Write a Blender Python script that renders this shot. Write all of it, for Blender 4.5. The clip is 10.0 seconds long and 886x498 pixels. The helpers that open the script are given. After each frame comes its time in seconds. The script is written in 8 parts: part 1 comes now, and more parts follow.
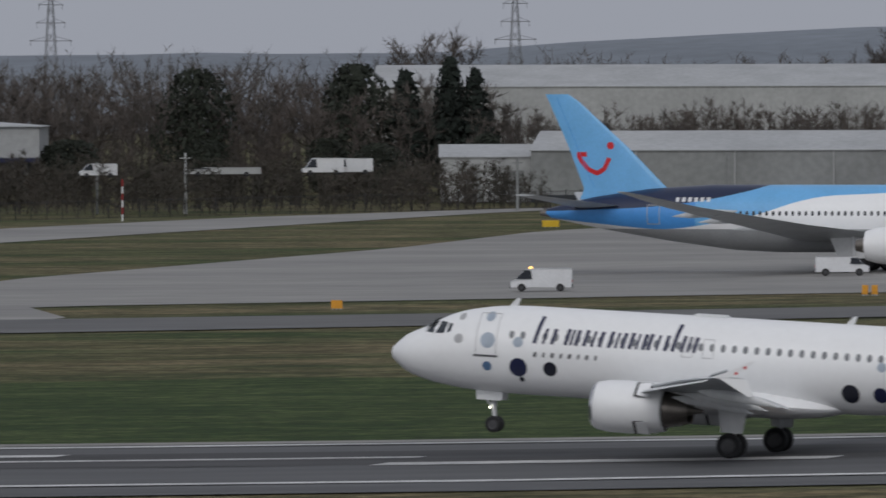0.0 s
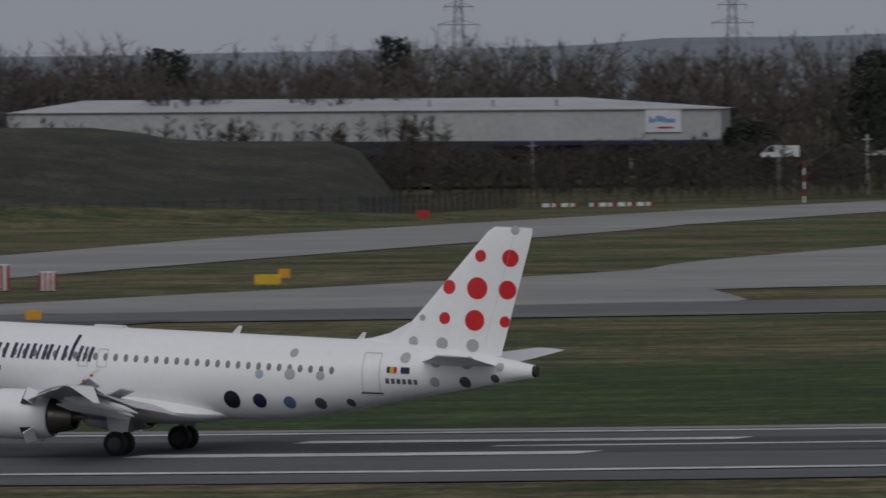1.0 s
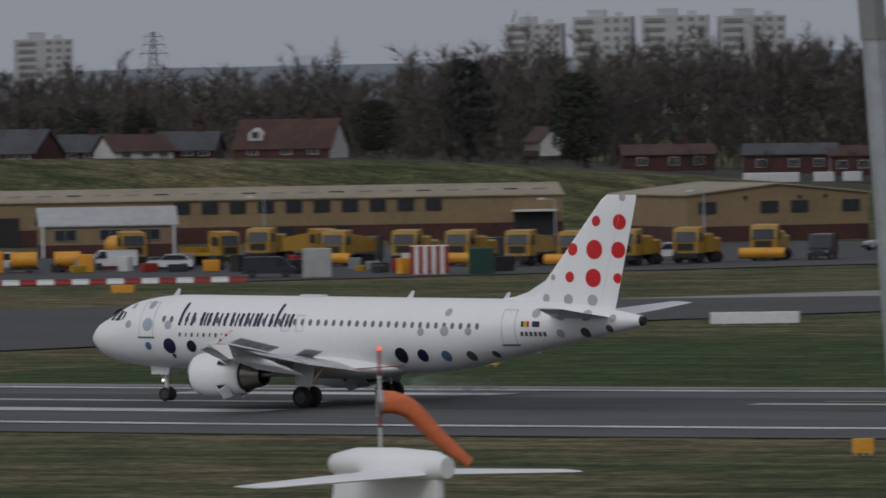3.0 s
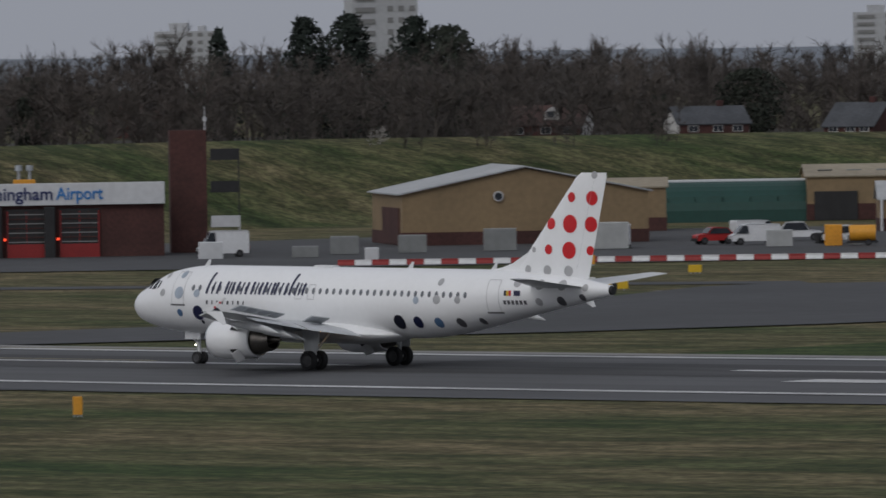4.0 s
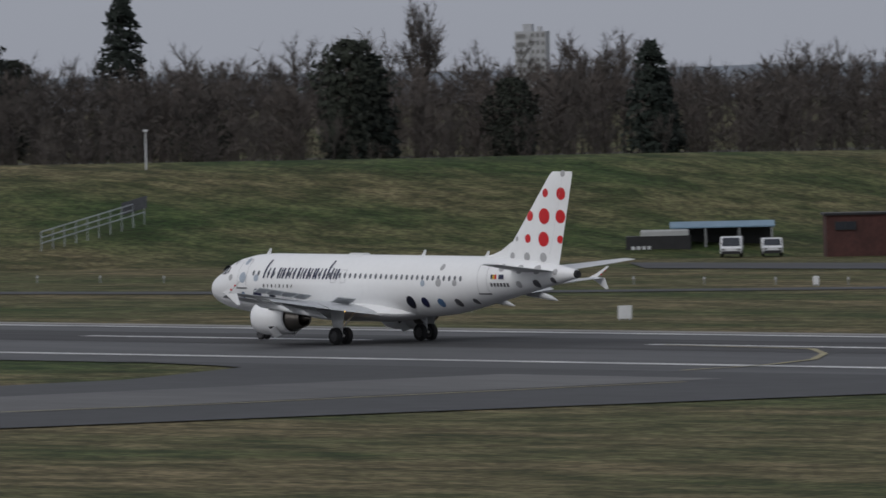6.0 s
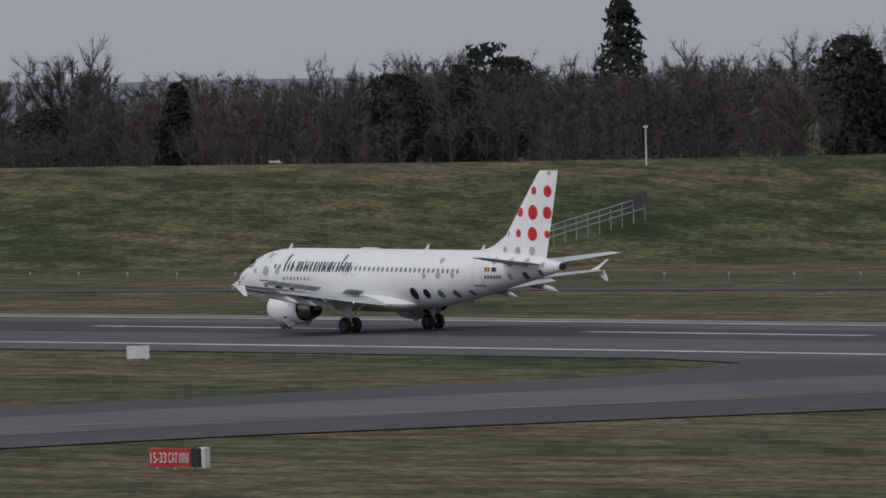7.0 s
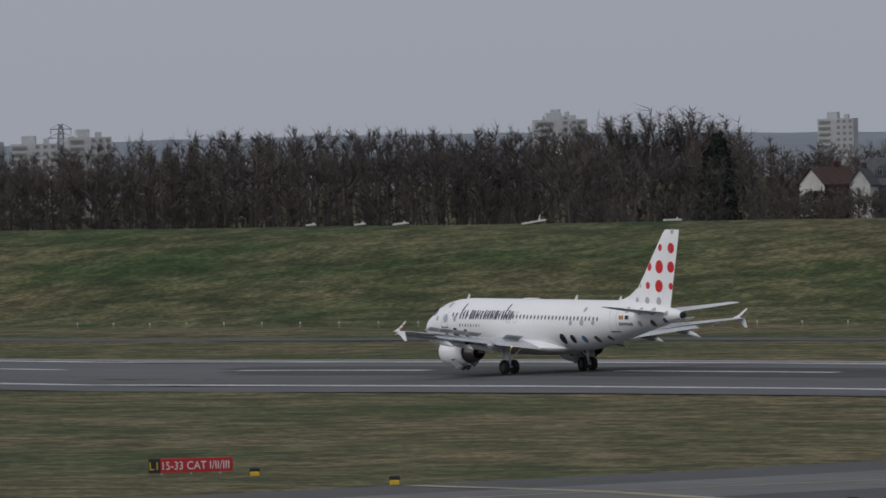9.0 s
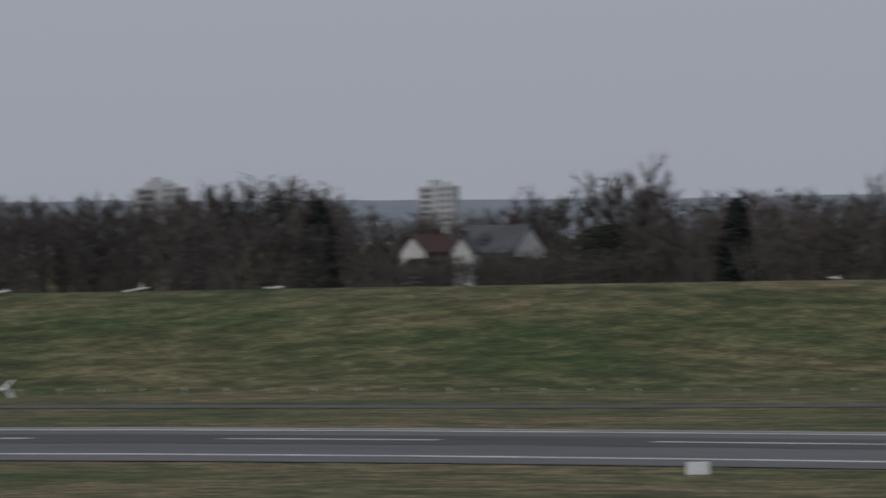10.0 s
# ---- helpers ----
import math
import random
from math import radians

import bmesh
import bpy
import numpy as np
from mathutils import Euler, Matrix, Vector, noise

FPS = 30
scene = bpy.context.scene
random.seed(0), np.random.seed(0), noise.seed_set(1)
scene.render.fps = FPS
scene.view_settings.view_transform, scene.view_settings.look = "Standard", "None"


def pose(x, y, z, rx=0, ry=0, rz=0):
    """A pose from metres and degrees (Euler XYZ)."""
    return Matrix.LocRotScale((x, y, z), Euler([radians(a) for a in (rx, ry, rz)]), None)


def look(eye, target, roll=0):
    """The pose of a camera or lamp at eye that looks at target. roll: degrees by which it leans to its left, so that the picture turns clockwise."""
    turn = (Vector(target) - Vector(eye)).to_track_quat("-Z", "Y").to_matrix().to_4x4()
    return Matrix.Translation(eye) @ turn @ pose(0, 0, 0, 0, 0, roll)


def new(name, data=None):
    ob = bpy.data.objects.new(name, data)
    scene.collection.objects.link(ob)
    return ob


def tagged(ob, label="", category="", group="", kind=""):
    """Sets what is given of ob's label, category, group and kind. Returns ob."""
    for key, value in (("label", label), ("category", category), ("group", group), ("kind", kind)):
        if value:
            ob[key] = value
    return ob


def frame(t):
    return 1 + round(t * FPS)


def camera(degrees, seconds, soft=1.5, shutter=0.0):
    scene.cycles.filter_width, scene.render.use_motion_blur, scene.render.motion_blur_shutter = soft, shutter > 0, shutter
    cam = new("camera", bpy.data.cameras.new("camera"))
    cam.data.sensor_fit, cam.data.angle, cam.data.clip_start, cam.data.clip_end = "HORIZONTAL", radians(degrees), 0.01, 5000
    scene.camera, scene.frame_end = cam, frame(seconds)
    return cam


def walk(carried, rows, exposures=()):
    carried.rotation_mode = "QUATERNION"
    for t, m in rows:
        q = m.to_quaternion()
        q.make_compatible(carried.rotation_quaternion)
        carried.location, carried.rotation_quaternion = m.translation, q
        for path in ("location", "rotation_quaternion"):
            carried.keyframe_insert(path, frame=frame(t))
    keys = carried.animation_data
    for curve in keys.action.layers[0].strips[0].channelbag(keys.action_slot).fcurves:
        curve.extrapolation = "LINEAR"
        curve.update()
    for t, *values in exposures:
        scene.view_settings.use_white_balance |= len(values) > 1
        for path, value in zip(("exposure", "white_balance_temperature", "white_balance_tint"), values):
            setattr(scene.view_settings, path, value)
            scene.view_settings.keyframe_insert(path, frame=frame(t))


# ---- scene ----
# ---- camera ----
cam = camera(5.283, 10.0, soft=1.6, shutter=0.12)
EYE = Vector((0.0, 0.0, 19.51))


def aim(azimuth, rise, roll):
    """The camera pose for a heading (degrees from +y, to the right), a rise and a roll."""
    a, e = radians(azimuth), radians(rise)
    ahead = Vector((math.sin(a) * math.cos(e), math.cos(a) * math.cos(e), math.sin(e)))
    return look(EYE, EYE + 100 * ahead, roll)


walk(cam, [
    (0.0, aim(-18.270, -0.951, -0.18)),
    (0.4, aim(-19.577, -0.979, -0.34)),
    (0.5, aim(-19.924, -0.979, -0.38)),
    (1.0, aim(-22.339, -1.040, -0.41)),
    (1.2, aim(-23.596, -1.046, -0.52)),
    (1.3, aim(-24.289, -1.051, -0.57)),
    (1.5, aim(-26.012, -1.053, -0.68)),
    (1.6, aim(-26.592, -1.074, -0.71)),
    (1.8, aim(-27.649, -1.100, -0.79)),
    (2.0, aim(-28.848, -1.112, -0.86)),
    (2.1, aim(-29.511, -1.115, -0.86)),
    (2.3, aim(-31.180, -1.116, -0.87)),
    (2.5, aim(-32.709, -1.131, -0.88)),
    (2.7, aim(-34.234, -1.147, -0.89)),
    (2.9, aim(-35.572, -1.159, -0.89)),
    (3.0, aim(-36.210, -1.168, -0.90)),
    (3.2, aim(-37.601, -1.190, -0.91)),
    (4.3, aim(-42.313, -1.269, -0.89)),
    (4.5, aim(-43.176, -1.273, -0.92)),
    (5.0, aim(-45.464, -1.218, -1.06)),
    (5.5, aim(-47.143, -1.181, -1.14)),
    (5.7, aim(-47.818, -1.167, -1.18)),
    (6.8, aim(-51.725, -1.102, -1.39)),
    (6.9, aim(-51.858, -1.104, -1.41)),
    (7.0, aim(-52.005, -1.096, -1.42)),
    (7.5, aim(-53.020, -1.060, -1.54)),
    (8.0, aim(-54.763, -0.973, -1.59)),
    (8.2, aim(-55.603, -0.925, -1.59)),
    (8.5, aim(-56.648, -0.833, -1.59)),
    (9.0, aim(-57.713, -0.662, -1.49)),
    (9.5, aim(-58.057, -0.465, -1.44)),
    (9.7, aim(-57.021, -0.304, -1.46)),
    (9.8, aim(-56.625, -0.282, -1.48)),
    (9.9, aim(-56.352, -0.288, -1.49)),
    (10.0, aim(-55.325, -0.320, -1.50)),
], exposures=[(0.0, -0.06), (0.5, -0.42), (1.0, -0.48), (1.5, -0.42), (2.0, -0.34), (3.2, -0.32), (4.3, -0.18), (5.5, -0.12), (7.0, -0.03), (8.5, 0.00), (10.0, -0.01)])

# ---- sky and sun: an overcast late-winter day ----
world = bpy.data.worlds.new("sky")
scene.world = world
world.use_nodes = True
wn = world.node_tree
wn.nodes.clear()
w_out = wn.nodes.new("ShaderNodeOutputWorld")
w_bg = wn.nodes.new("ShaderNodeBackground")
w_sky = wn.nodes.new("ShaderNodeTexSky")
w_sky.sky_type = "NISHITA"
w_sky.sun_disc = False
w_sky.sun_elevation = radians(38)
w_sky.sun_rotation = radians(200)
w_sky.dust_density = 4.0
w_hsv = wn.nodes.new("ShaderNodeHueSaturation")
w_hsv.inputs["Saturation"].default_value = 0.12
w_mix = wn.nodes.new("ShaderNodeMix")
w_mix.data_type = "RGBA"
w_mix.inputs["Factor"].default_value = 0.65
w_grey = wn.nodes.new("ShaderNodeRGB")
w_grey.outputs[0].default_value = (5.22, 5.54, 6.42, 1)
wn.links.new(w_sky.outputs["Color"], w_hsv.inputs["Color"])
wn.links.new(w_hsv.outputs["Color"], w_mix.inputs["A"])
wn.links.new(w_grey.outputs[0], w_mix.inputs["B"])
wn.links.new(w_mix.outputs["Result"], w_bg.inputs["Color"])
w_bg.inputs["Strength"].default_value = 0.09
wn.links.new(w_bg.outputs[0], w_out.inputs["Surface"])

sun = new("sun", bpy.data.lights.new("sun", "SUN"))
sun.data.energy = 0.6
sun.data.angle = radians(25)
sun.data.color = (1.0, 0.97, 0.93)
sun.matrix_world = look((0, 0, 0), (-0.30, 0.80, -0.72))
scene.view_settings.exposure = 0.0


# ---- materials ----
def mat(name, color, rough=0.6, metal=0.0, vary=0.18, size=2.0, tint=None, each=0.0, bump=0.0, coat=0.0, emit=None, power=0.0, stretch=(1, 1, 1)):
    """A surface with stains at a large scale and grain at a small one; tint is the second colour that the stains bring."""
    m = bpy.data.materials.new(name)
    m.use_nodes = True
    nt = m.node_tree
    b = nt.nodes["Principled BSDF"]
    b.inputs["Roughness"].default_value = rough
    b.inputs["Metallic"].default_value = metal
    b.inputs["Coat Weight"].default_value = coat
    if emit:
        b.inputs["Emission Color"].default_value = (*emit, 1)
        b.inputs["Emission Strength"].default_value = power
    co = nt.nodes.new("ShaderNodeTexCoord")
    mp = nt.nodes.new("ShaderNodeMapping")
    mp.inputs["Scale"].default_value = stretch
    nt.links.new(co.outputs["Object"], mp.inputs["Vector"])
    big, fine = nt.nodes.new("ShaderNodeTexNoise"), nt.nodes.new("ShaderNodeTexNoise")
    for n, s, d in ((big, 1 / size, 3), (fine, 9 / size, 4)):
        n.inputs["Scale"].default_value = s
        n.inputs["Detail"].default_value = d
        nt.links.new(mp.outputs[0], n.inputs["Vector"])
    ramp = nt.nodes.new("ShaderNodeMapRange")
    ramp.inputs["From Min"].default_value, ramp.inputs["From Max"].default_value = 0.35, 0.65
    nt.links.new(big.outputs["Fac"], ramp.inputs["Value"])
    mix = nt.nodes.new("ShaderNodeMix")
    mix.data_type = "RGBA"
    second = tint or tuple(c * (1 - vary * 1.5) for c in color)
    mix.inputs["A"].default_value = (*color, 1)
    mix.inputs["B"].default_value = (*second, 1)
    nt.links.new(ramp.outputs[0], mix.inputs["Factor"])
    grain = nt.nodes.new("ShaderNodeMapRange")
    grain.inputs["From Min"].default_value, grain.inputs["From Max"].default_value = 0.3, 0.7
    grain.inputs["To Min"].default_value, grain.inputs["To Max"].default_value = 1 - vary, 1 + vary
    nt.links.new(fine.outputs["Fac"], grain.inputs["Value"])
    hsv = nt.nodes.new("ShaderNodeHueSaturation")
    nt.links.new(mix.outputs["Result"], hsv.inputs["Color"])
    last = grain.outputs[0]
    if each:
        info = nt.nodes.new("ShaderNodeObjectInfo")
        isl = nt.nodes.new("ShaderNodeNewGeometry")
        add = nt.nodes.new("ShaderNodeMath")
        add.operation = "ADD"
        nt.links.new(info.outputs["Random"], add.inputs[0])
        nt.links.new(isl.outputs["Random Per Island"], add.inputs[1])
        rng = nt.nodes.new("ShaderNodeMapRange")
        rng.inputs["From Max"].default_value = 2.0
        rng.inputs["To Min"].default_value, rng.inputs["To Max"].default_value = 1 - each, 1 + each
        nt.links.new(add.outputs[0], rng.inputs["Value"])
        mul = nt.nodes.new("ShaderNodeMath")
        mul.operation = "MULTIPLY"
        nt.links.new(grain.outputs[0], mul.inputs[0])
        nt.links.new(rng.outputs[0], mul.inputs[1])
        last = mul.outputs[0]
    nt.links.new(last, hsv.inputs["Value"])
    nt.links.new(hsv.outputs["Color"], b.inputs["Base Color"])
    if bump:
        bp = nt.nodes.new("ShaderNodeBump")
        bp.inputs["Strength"].default_value = bump
        bp.inputs["Distance"].default_value = 0.1
        nt.links.new(fine.outputs["Fac"], bp.inputs["Height"])
        nt.links.new(bp.outputs[0], b.inputs["Normal"])
    return m


M = {}
M["white"] = mat("aircraft_white_paint", (0.87, 0.875, 0.885), 0.32, vary=0.015, size=3.0, coat=0.2)
M["white2"] = mat("aircraft_grey_white_paint", (0.70, 0.71, 0.72), 0.38, vary=0.05, size=3.0)
M["wing"] = mat("wing_grey_paint", (0.52, 0.54, 0.56), 0.35, vary=0.10, size=1.5)
M["metal"] = mat("bare_hot_metal", (0.22, 0.20, 0.18), 0.35, metal=0.85, vary=0.15, size=0.8)
M["rim"] = mat("dull_wheel_metal", (0.07, 0.07, 0.075), 0.5, metal=0.4, vary=0.1)
M["chrome"] = mat("polished_metal", (0.6, 0.6, 0.62), 0.2, metal=1.0, vary=0.05)
M["steel"] = mat("galvanised_steel", (0.42, 0.45, 0.48), 0.45, metal=0.35, vary=0.12, size=1.5)
M["tyre"] = mat("tyre_rubber", (0.018, 0.018, 0.02), 0.8, vary=0.2, size=0.5)
M["black"] = mat("dull_black", (0.02, 0.02, 0.022), 0.6, vary=0.2, size=1.0)
M["glass"] = mat("dark_window_glass", (0.035, 0.04, 0.05), 0.08, vary=0.1)
M["cabin"] = mat("cabin_window_glass", (0.17, 0.18, 0.20), 0.12, vary=0.1)
M["navy"] = mat("navy_paint", (0.012, 0.016, 0.06), 0.35, vary=0.06)
M["ink"] = mat("black_blue_paint", (0.010, 0.012, 0.025), 0.35, vary=0.06)
M["steelblue"] = mat("steel_blue_paint", (0.09, 0.17, 0.30), 0.35, vary=0.06)
M["dimgrey"] = mat("dim_grey_paint", (0.10, 0.10, 0.11), 0.4, vary=0.06)
M["dotgrey"] = mat("light_grey_dot_paint", (0.43, 0.43, 0.44), 0.35, vary=0.06)
M["dotblue"] = mat("grey_blue_dot_paint", (0.38, 0.44, 0.52), 0.35, vary=0.06)
M["red"] = mat("red_dot_paint", (0.62, 0.012, 0.018), 0.35, vary=0.06)
M["orange"] = mat("windsock_orange_cloth", (0.75, 0.19, 0.075), 0.8, vary=0.12, size=0.6)
M["yellow"] = mat("machine_yellow_paint", (0.42, 0.235, 0.02), 0.45, vary=0.15, size=0.9, each=0.12)
M["signyel"] = mat("sign_yellow_paint", (0.70, 0.45, 0.02), 0.5, vary=0.1)
M["signora"] = mat("marker_orange_paint", (0.75, 0.34, 0.03), 0.5, vary=0.1)
M["signred"] = mat("sign_red_paint", (0.45, 0.02, 0.02), 0.5, vary=0.1)
M["bale"] = mat("pale_smoke", (0.7, 0.72, 0.75), 1.0, vary=0.05)
M["redp"] = mat("barrier_red_plastic", (0.30, 0.022, 0.02), 0.55, vary=0.12)
M["whitep"] = mat("white_plastic", (0.74, 0.75, 0.76), 0.5, vary=0.08)
M["whitecar"] = mat("white_vehicle_paint", (0.74, 0.75, 0.77), 0.3, vary=0.05, coat=0.3)
M["silver"] = mat("silver_vehicle_paint", (0.42, 0.43, 0.45), 0.3, metal=0.3, vary=0.05)
M["darkcar"] = mat("dark_vehicle_paint", (0.03, 0.035, 0.045), 0.3, vary=0.08)
M["grass"] = None
M["asphalt"] = mat("runway_asphalt", (0.092, 0.094, 0.098), 0.85, vary=0.16, size=26.0, tint=(0.064, 0.065, 0.069), stretch=(0.18, 1, 1))
M["asphalt2"] = mat("taxiway_asphalt", (0.125, 0.125, 0.125), 0.85, vary=0.14, size=22.0, tint=(0.090, 0.090, 0.092), stretch=(0.4, 1, 1))
M["asphalt3"] = mat("dark_taxiway_asphalt", (0.055, 0.056, 0.060), 0.85, vary=0.14, size=22.0, tint=(0.042, 0.043, 0.046))
M["concrete"] = mat("apron_concrete", (0.275, 0.268, 0.255), 0.85, vary=0.12, size=30.0, tint=(0.205, 0.201, 0.195), stretch=(0.5, 1, 1))
M["paint"] = mat("worn_white_line_paint", (0.62, 0.62, 0.62), 0.7, vary=0.2, size=9.0, tint=(0.42, 0.42, 0.42))
M["ypaint"] = mat("worn_yellow_line_paint", (0.34, 0.30, 0.17), 0.7, vary=0.2, size=9.0)
M["rubber"] = mat("tyre_marks", (0.030, 0.030, 0.032), 0.9, vary=0.3, size=20.0, tint=(0.055, 0.055, 0.058), stretch=(0.12, 1, 1))
M["brick"] = mat("red_brown_brick", (0.080, 0.032, 0.028), 0.85, vary=0.2, size=3.0)
M["tan"] = mat("tan_cladding", (0.27, 0.19, 0.105), 0.7, vary=0.1, size=5.0)
M["tanroof"] = mat("tan_sheet_roof", (0.33, 0.28, 0.20), 0.65, vary=0.14, size=6.0)
M["roofgrey"] = mat("pale_grey_sheet_roof", (0.42, 0.43, 0.44), 0.6, vary=0.1, size=9.0)
M["wallgrey"] = mat("pale_grey_sheet_wall", (0.42, 0.43, 0.43), 0.65, vary=0.1, size=9.0)
M["wallmid"] = mat("grey_sheet_wall", (0.25, 0.26, 0.26), 0.65, vary=0.12, size=9.0)
M["green"] = mat("dark_green_cladding", (0.007, 0.052, 0.041), 0.6, vary=0.1, size=5.0)
M["fascia"] = mat("white_fascia_panel", (0.62, 0.63, 0.65), 0.5, vary=0.06, size=5.0)
M["flatdark"] = mat("grey_balcony_panel", (0.24, 0.24, 0.24), 0.8, vary=0.1, size=8.0)
M["render"] = mat("white_rendered_wall", (0.60, 0.59, 0.57), 0.85, vary=0.12, size=4.0)
M["tileroof"] = mat("brown_red_tile_roof", (0.080, 0.042, 0.036), 0.85, vary=0.2, size=3.0, each=0.15)
M["slate"] = mat("grey_slate_roof", (0.075, 0.08, 0.09), 0.8, vary=0.2, size=3.0)
M["bark"] = mat("winter_bark", (0.078, 0.067, 0.059), 0.95, vary=0.25, size=3.0, each=0.25)
M["twig"] = mat("bare_winter_twigs", (0.108, 0.090, 0.080), 0.95, vary=0.25, size=22.0, tint=(0.074, 0.066, 0.061), each=0.25)
M["twig2"] = mat("pale_grey_twigs", (0.12, 0.105, 0.095), 0.95, vary=0.2, size=9.0, each=0.3)
M["conifer"] = mat("dark_conifer_needles", (0.016, 0.024, 0.018), 0.95, vary=0.25, size=4.0, each=0.3)
M["ever"] = mat("dark_evergreen_leaves", (0.024, 0.030, 0.020), 0.9, vary=0.25, size=4.0, each=0.35)
M["scrub"] = mat("brown_scrub", (0.078, 0.066, 0.055), 0.95, vary=0.25, size=9.0, tint=(0.044, 0.042, 0.033), each=0.3)
M["blossom"] = mat("white_blossom", (0.42, 0.40, 0.37), 0.9, vary=0.15, size=2.0, each=0.2)
# far hills: distance haze is put into this pale blue-grey base colour
M["farhill"] = mat("hazy_far_hill", (0.195, 0.22, 0.255), 1.0, vary=0.10, size=120.0)
# far pylons: the steel's grey is toned to carry distance haze
M["pylon"] = mat("hazy_pylon_steel", (0.22, 0.23, 0.25), 0.7, vary=0.06)
# skyline tower blocks: concrete colour lightened to imitate haze
M["farflat"] = mat("hazy_far_concrete", (0.46, 0.47, 0.49), 0.85, vary=0.06, size=8.0)
M["lampred"] = mat("red_lamp", (0.8, 0.05, 0.02), 0.4, emit=(1.0, 0.08, 0.03), power=1.6)
M["lampamber"] = mat("amber_lamp", (0.9, 0.5, 0.1), 0.4, emit=(1.0, 0.55, 0.15), power=3.0)
M["lampwhite"] = mat("white_lamp", (0.9, 0.9, 0.85), 0.4, emit=(1.0, 0.95, 0.8), power=4.0)
M["tuiblue"] = mat("sky_blue_paint", (0.16, 0.45, 0.80), 0.35, vary=0.05)
M["tuimid"] = mat("bright_blue_paint", (0.07, 0.30, 0.72), 0.35, vary=0.05)
M["tuinavy"] = mat("deep_navy_paint", (0.012, 0.022, 0.065), 0.35, vary=0.06)
M["belly"] = mat("grey_belly_paint", (0.36, 0.37, 0.38), 0.4, vary=0.06)
M["blueshed"] = mat("blue_sheet_roof", (0.17, 0.27, 0.36), 0.6, vary=0.1)
M["doorred"] = mat("red_roller_door", (0.27, 0.018, 0.018), 0.55, vary=0.1)
M["signblue"] = mat("sign_navy_letters", (0.02, 0.03, 0.12), 0.5, vary=0.05)
M["signsky"] = mat("sign_blue_letters", (0.03, 0.19, 0.50), 0.5, vary=0.05)


def grass_material(name, lo, hi):
    """Rough winter turf: broad zones of green and straw (lo to hi sets their shares), drawn-out swathes, tussocks and fine blades."""
    m = bpy.data.materials.new(name)
    m.use_nodes = True
    nt = m.node_tree
    b = nt.nodes["Principled BSDF"]
    b.inputs["Roughness"].default_value = 0.95
    b.inputs["Specular IOR Level"].default_value = 0.15
    co = nt.nodes.new("ShaderNodeTexCoord")

    def layer(scale, detail, low, high, stretch=(1, 1, 1)):
        mp = nt.nodes.new("ShaderNodeMapping")
        mp.inputs["Scale"].default_value = stretch
        n = nt.nodes.new("ShaderNodeTexNoise")
        n.inputs["Scale"].default_value, n.inputs["Detail"].default_value, n.inputs["Roughness"].default_value = scale, detail, 0.62
        r = nt.nodes.new("ShaderNodeMapRange")
        r.inputs["From Min"].default_value, r.inputs["From Max"].default_value = low, high
        nt.links.new(co.outputs["Object"], mp.inputs["Vector"])
        nt.links.new(mp.outputs[0], n.inputs["Vector"])
        nt.links.new(n.outputs["Fac"], r.inputs["Value"])
        return r.outputs[0]

    def blend(fac, a, c):
        x = nt.nodes.new("ShaderNodeMix")
        x.data_type = "RGBA"
        nt.links.new(fac, x.inputs["Factor"])
        for k, q in (("A", a), ("B", c)):
            if isinstance(q, tuple):
                x.inputs[k].default_value = (*q, 1)
            else:
                nt.links.new(q, x.inputs[k])
        return x.outputs["Result"]

    tufts = layer(0.30, 7, 0.40, 0.60, (0.5, 1, 1))
    green = blend(tufts, (0.021, 0.042, 0.010), (0.060, 0.084, 0.028))
    straw = blend(tufts, (0.066, 0.060, 0.027), (0.180, 0.146, 0.080))
    zones = layer(0.045, 8, lo, hi, (0.35, 1, 1))
    colour = blend(zones, green, straw)
    dark = layer(0.12, 6, 0.56, 0.72, (0.3, 1, 1))
    blades = layer(1.7, 4, 0.42, 0.60, (0.6, 1, 1))
    worn = blend(dark, colour, (0.020, 0.032, 0.009))
    shade = nt.nodes.new("ShaderNodeHueSaturation")
    span = nt.nodes.new("ShaderNodeMapRange")
    span.inputs["To Min"].default_value, span.inputs["To Max"].default_value = 0.60, 1.40
    nt.links.new(blades, span.inputs["Value"])
    nt.links.new(span.outputs[0], shade.inputs["Value"])
    nt.links.new(worn, shade.inputs["Color"])
    nt.links.new(shade.outputs["Color"], b.inputs["Base Color"])
    bp = nt.nodes.new("ShaderNodeBump")
    bp.inputs["Strength"].default_value, bp.inputs["Distance"].default_value = 0.35, 0.2
    nt.links.new(tufts, bp.inputs["Height"])
    nt.links.new(bp.outputs[0], b.inputs["Normal"])
    return m


def smoke_material():
    """Thin tyre smoke, mostly clear."""
    m = M["bale"]
    nt = m.node_tree
    b = nt.nodes["Principled BSDF"]
    co, n, rg = nt.nodes.new("ShaderNodeTexCoord"), nt.nodes.new("ShaderNodeTexNoise"), nt.nodes.new("ShaderNodeMapRange")
    n.inputs["Scale"].default_value = 1.1
    nt.links.new(co.outputs["Object"], n.inputs["Vector"])
    rg.inputs["From Min"].default_value, rg.inputs["From Max"].default_value, rg.inputs["To Max"].default_value = 0.42, 0.75, 0.16
    nt.links.new(n.outputs["Fac"], rg.inputs["Value"])
    nt.links.new(rg.outputs[0], b.inputs["Alpha"])


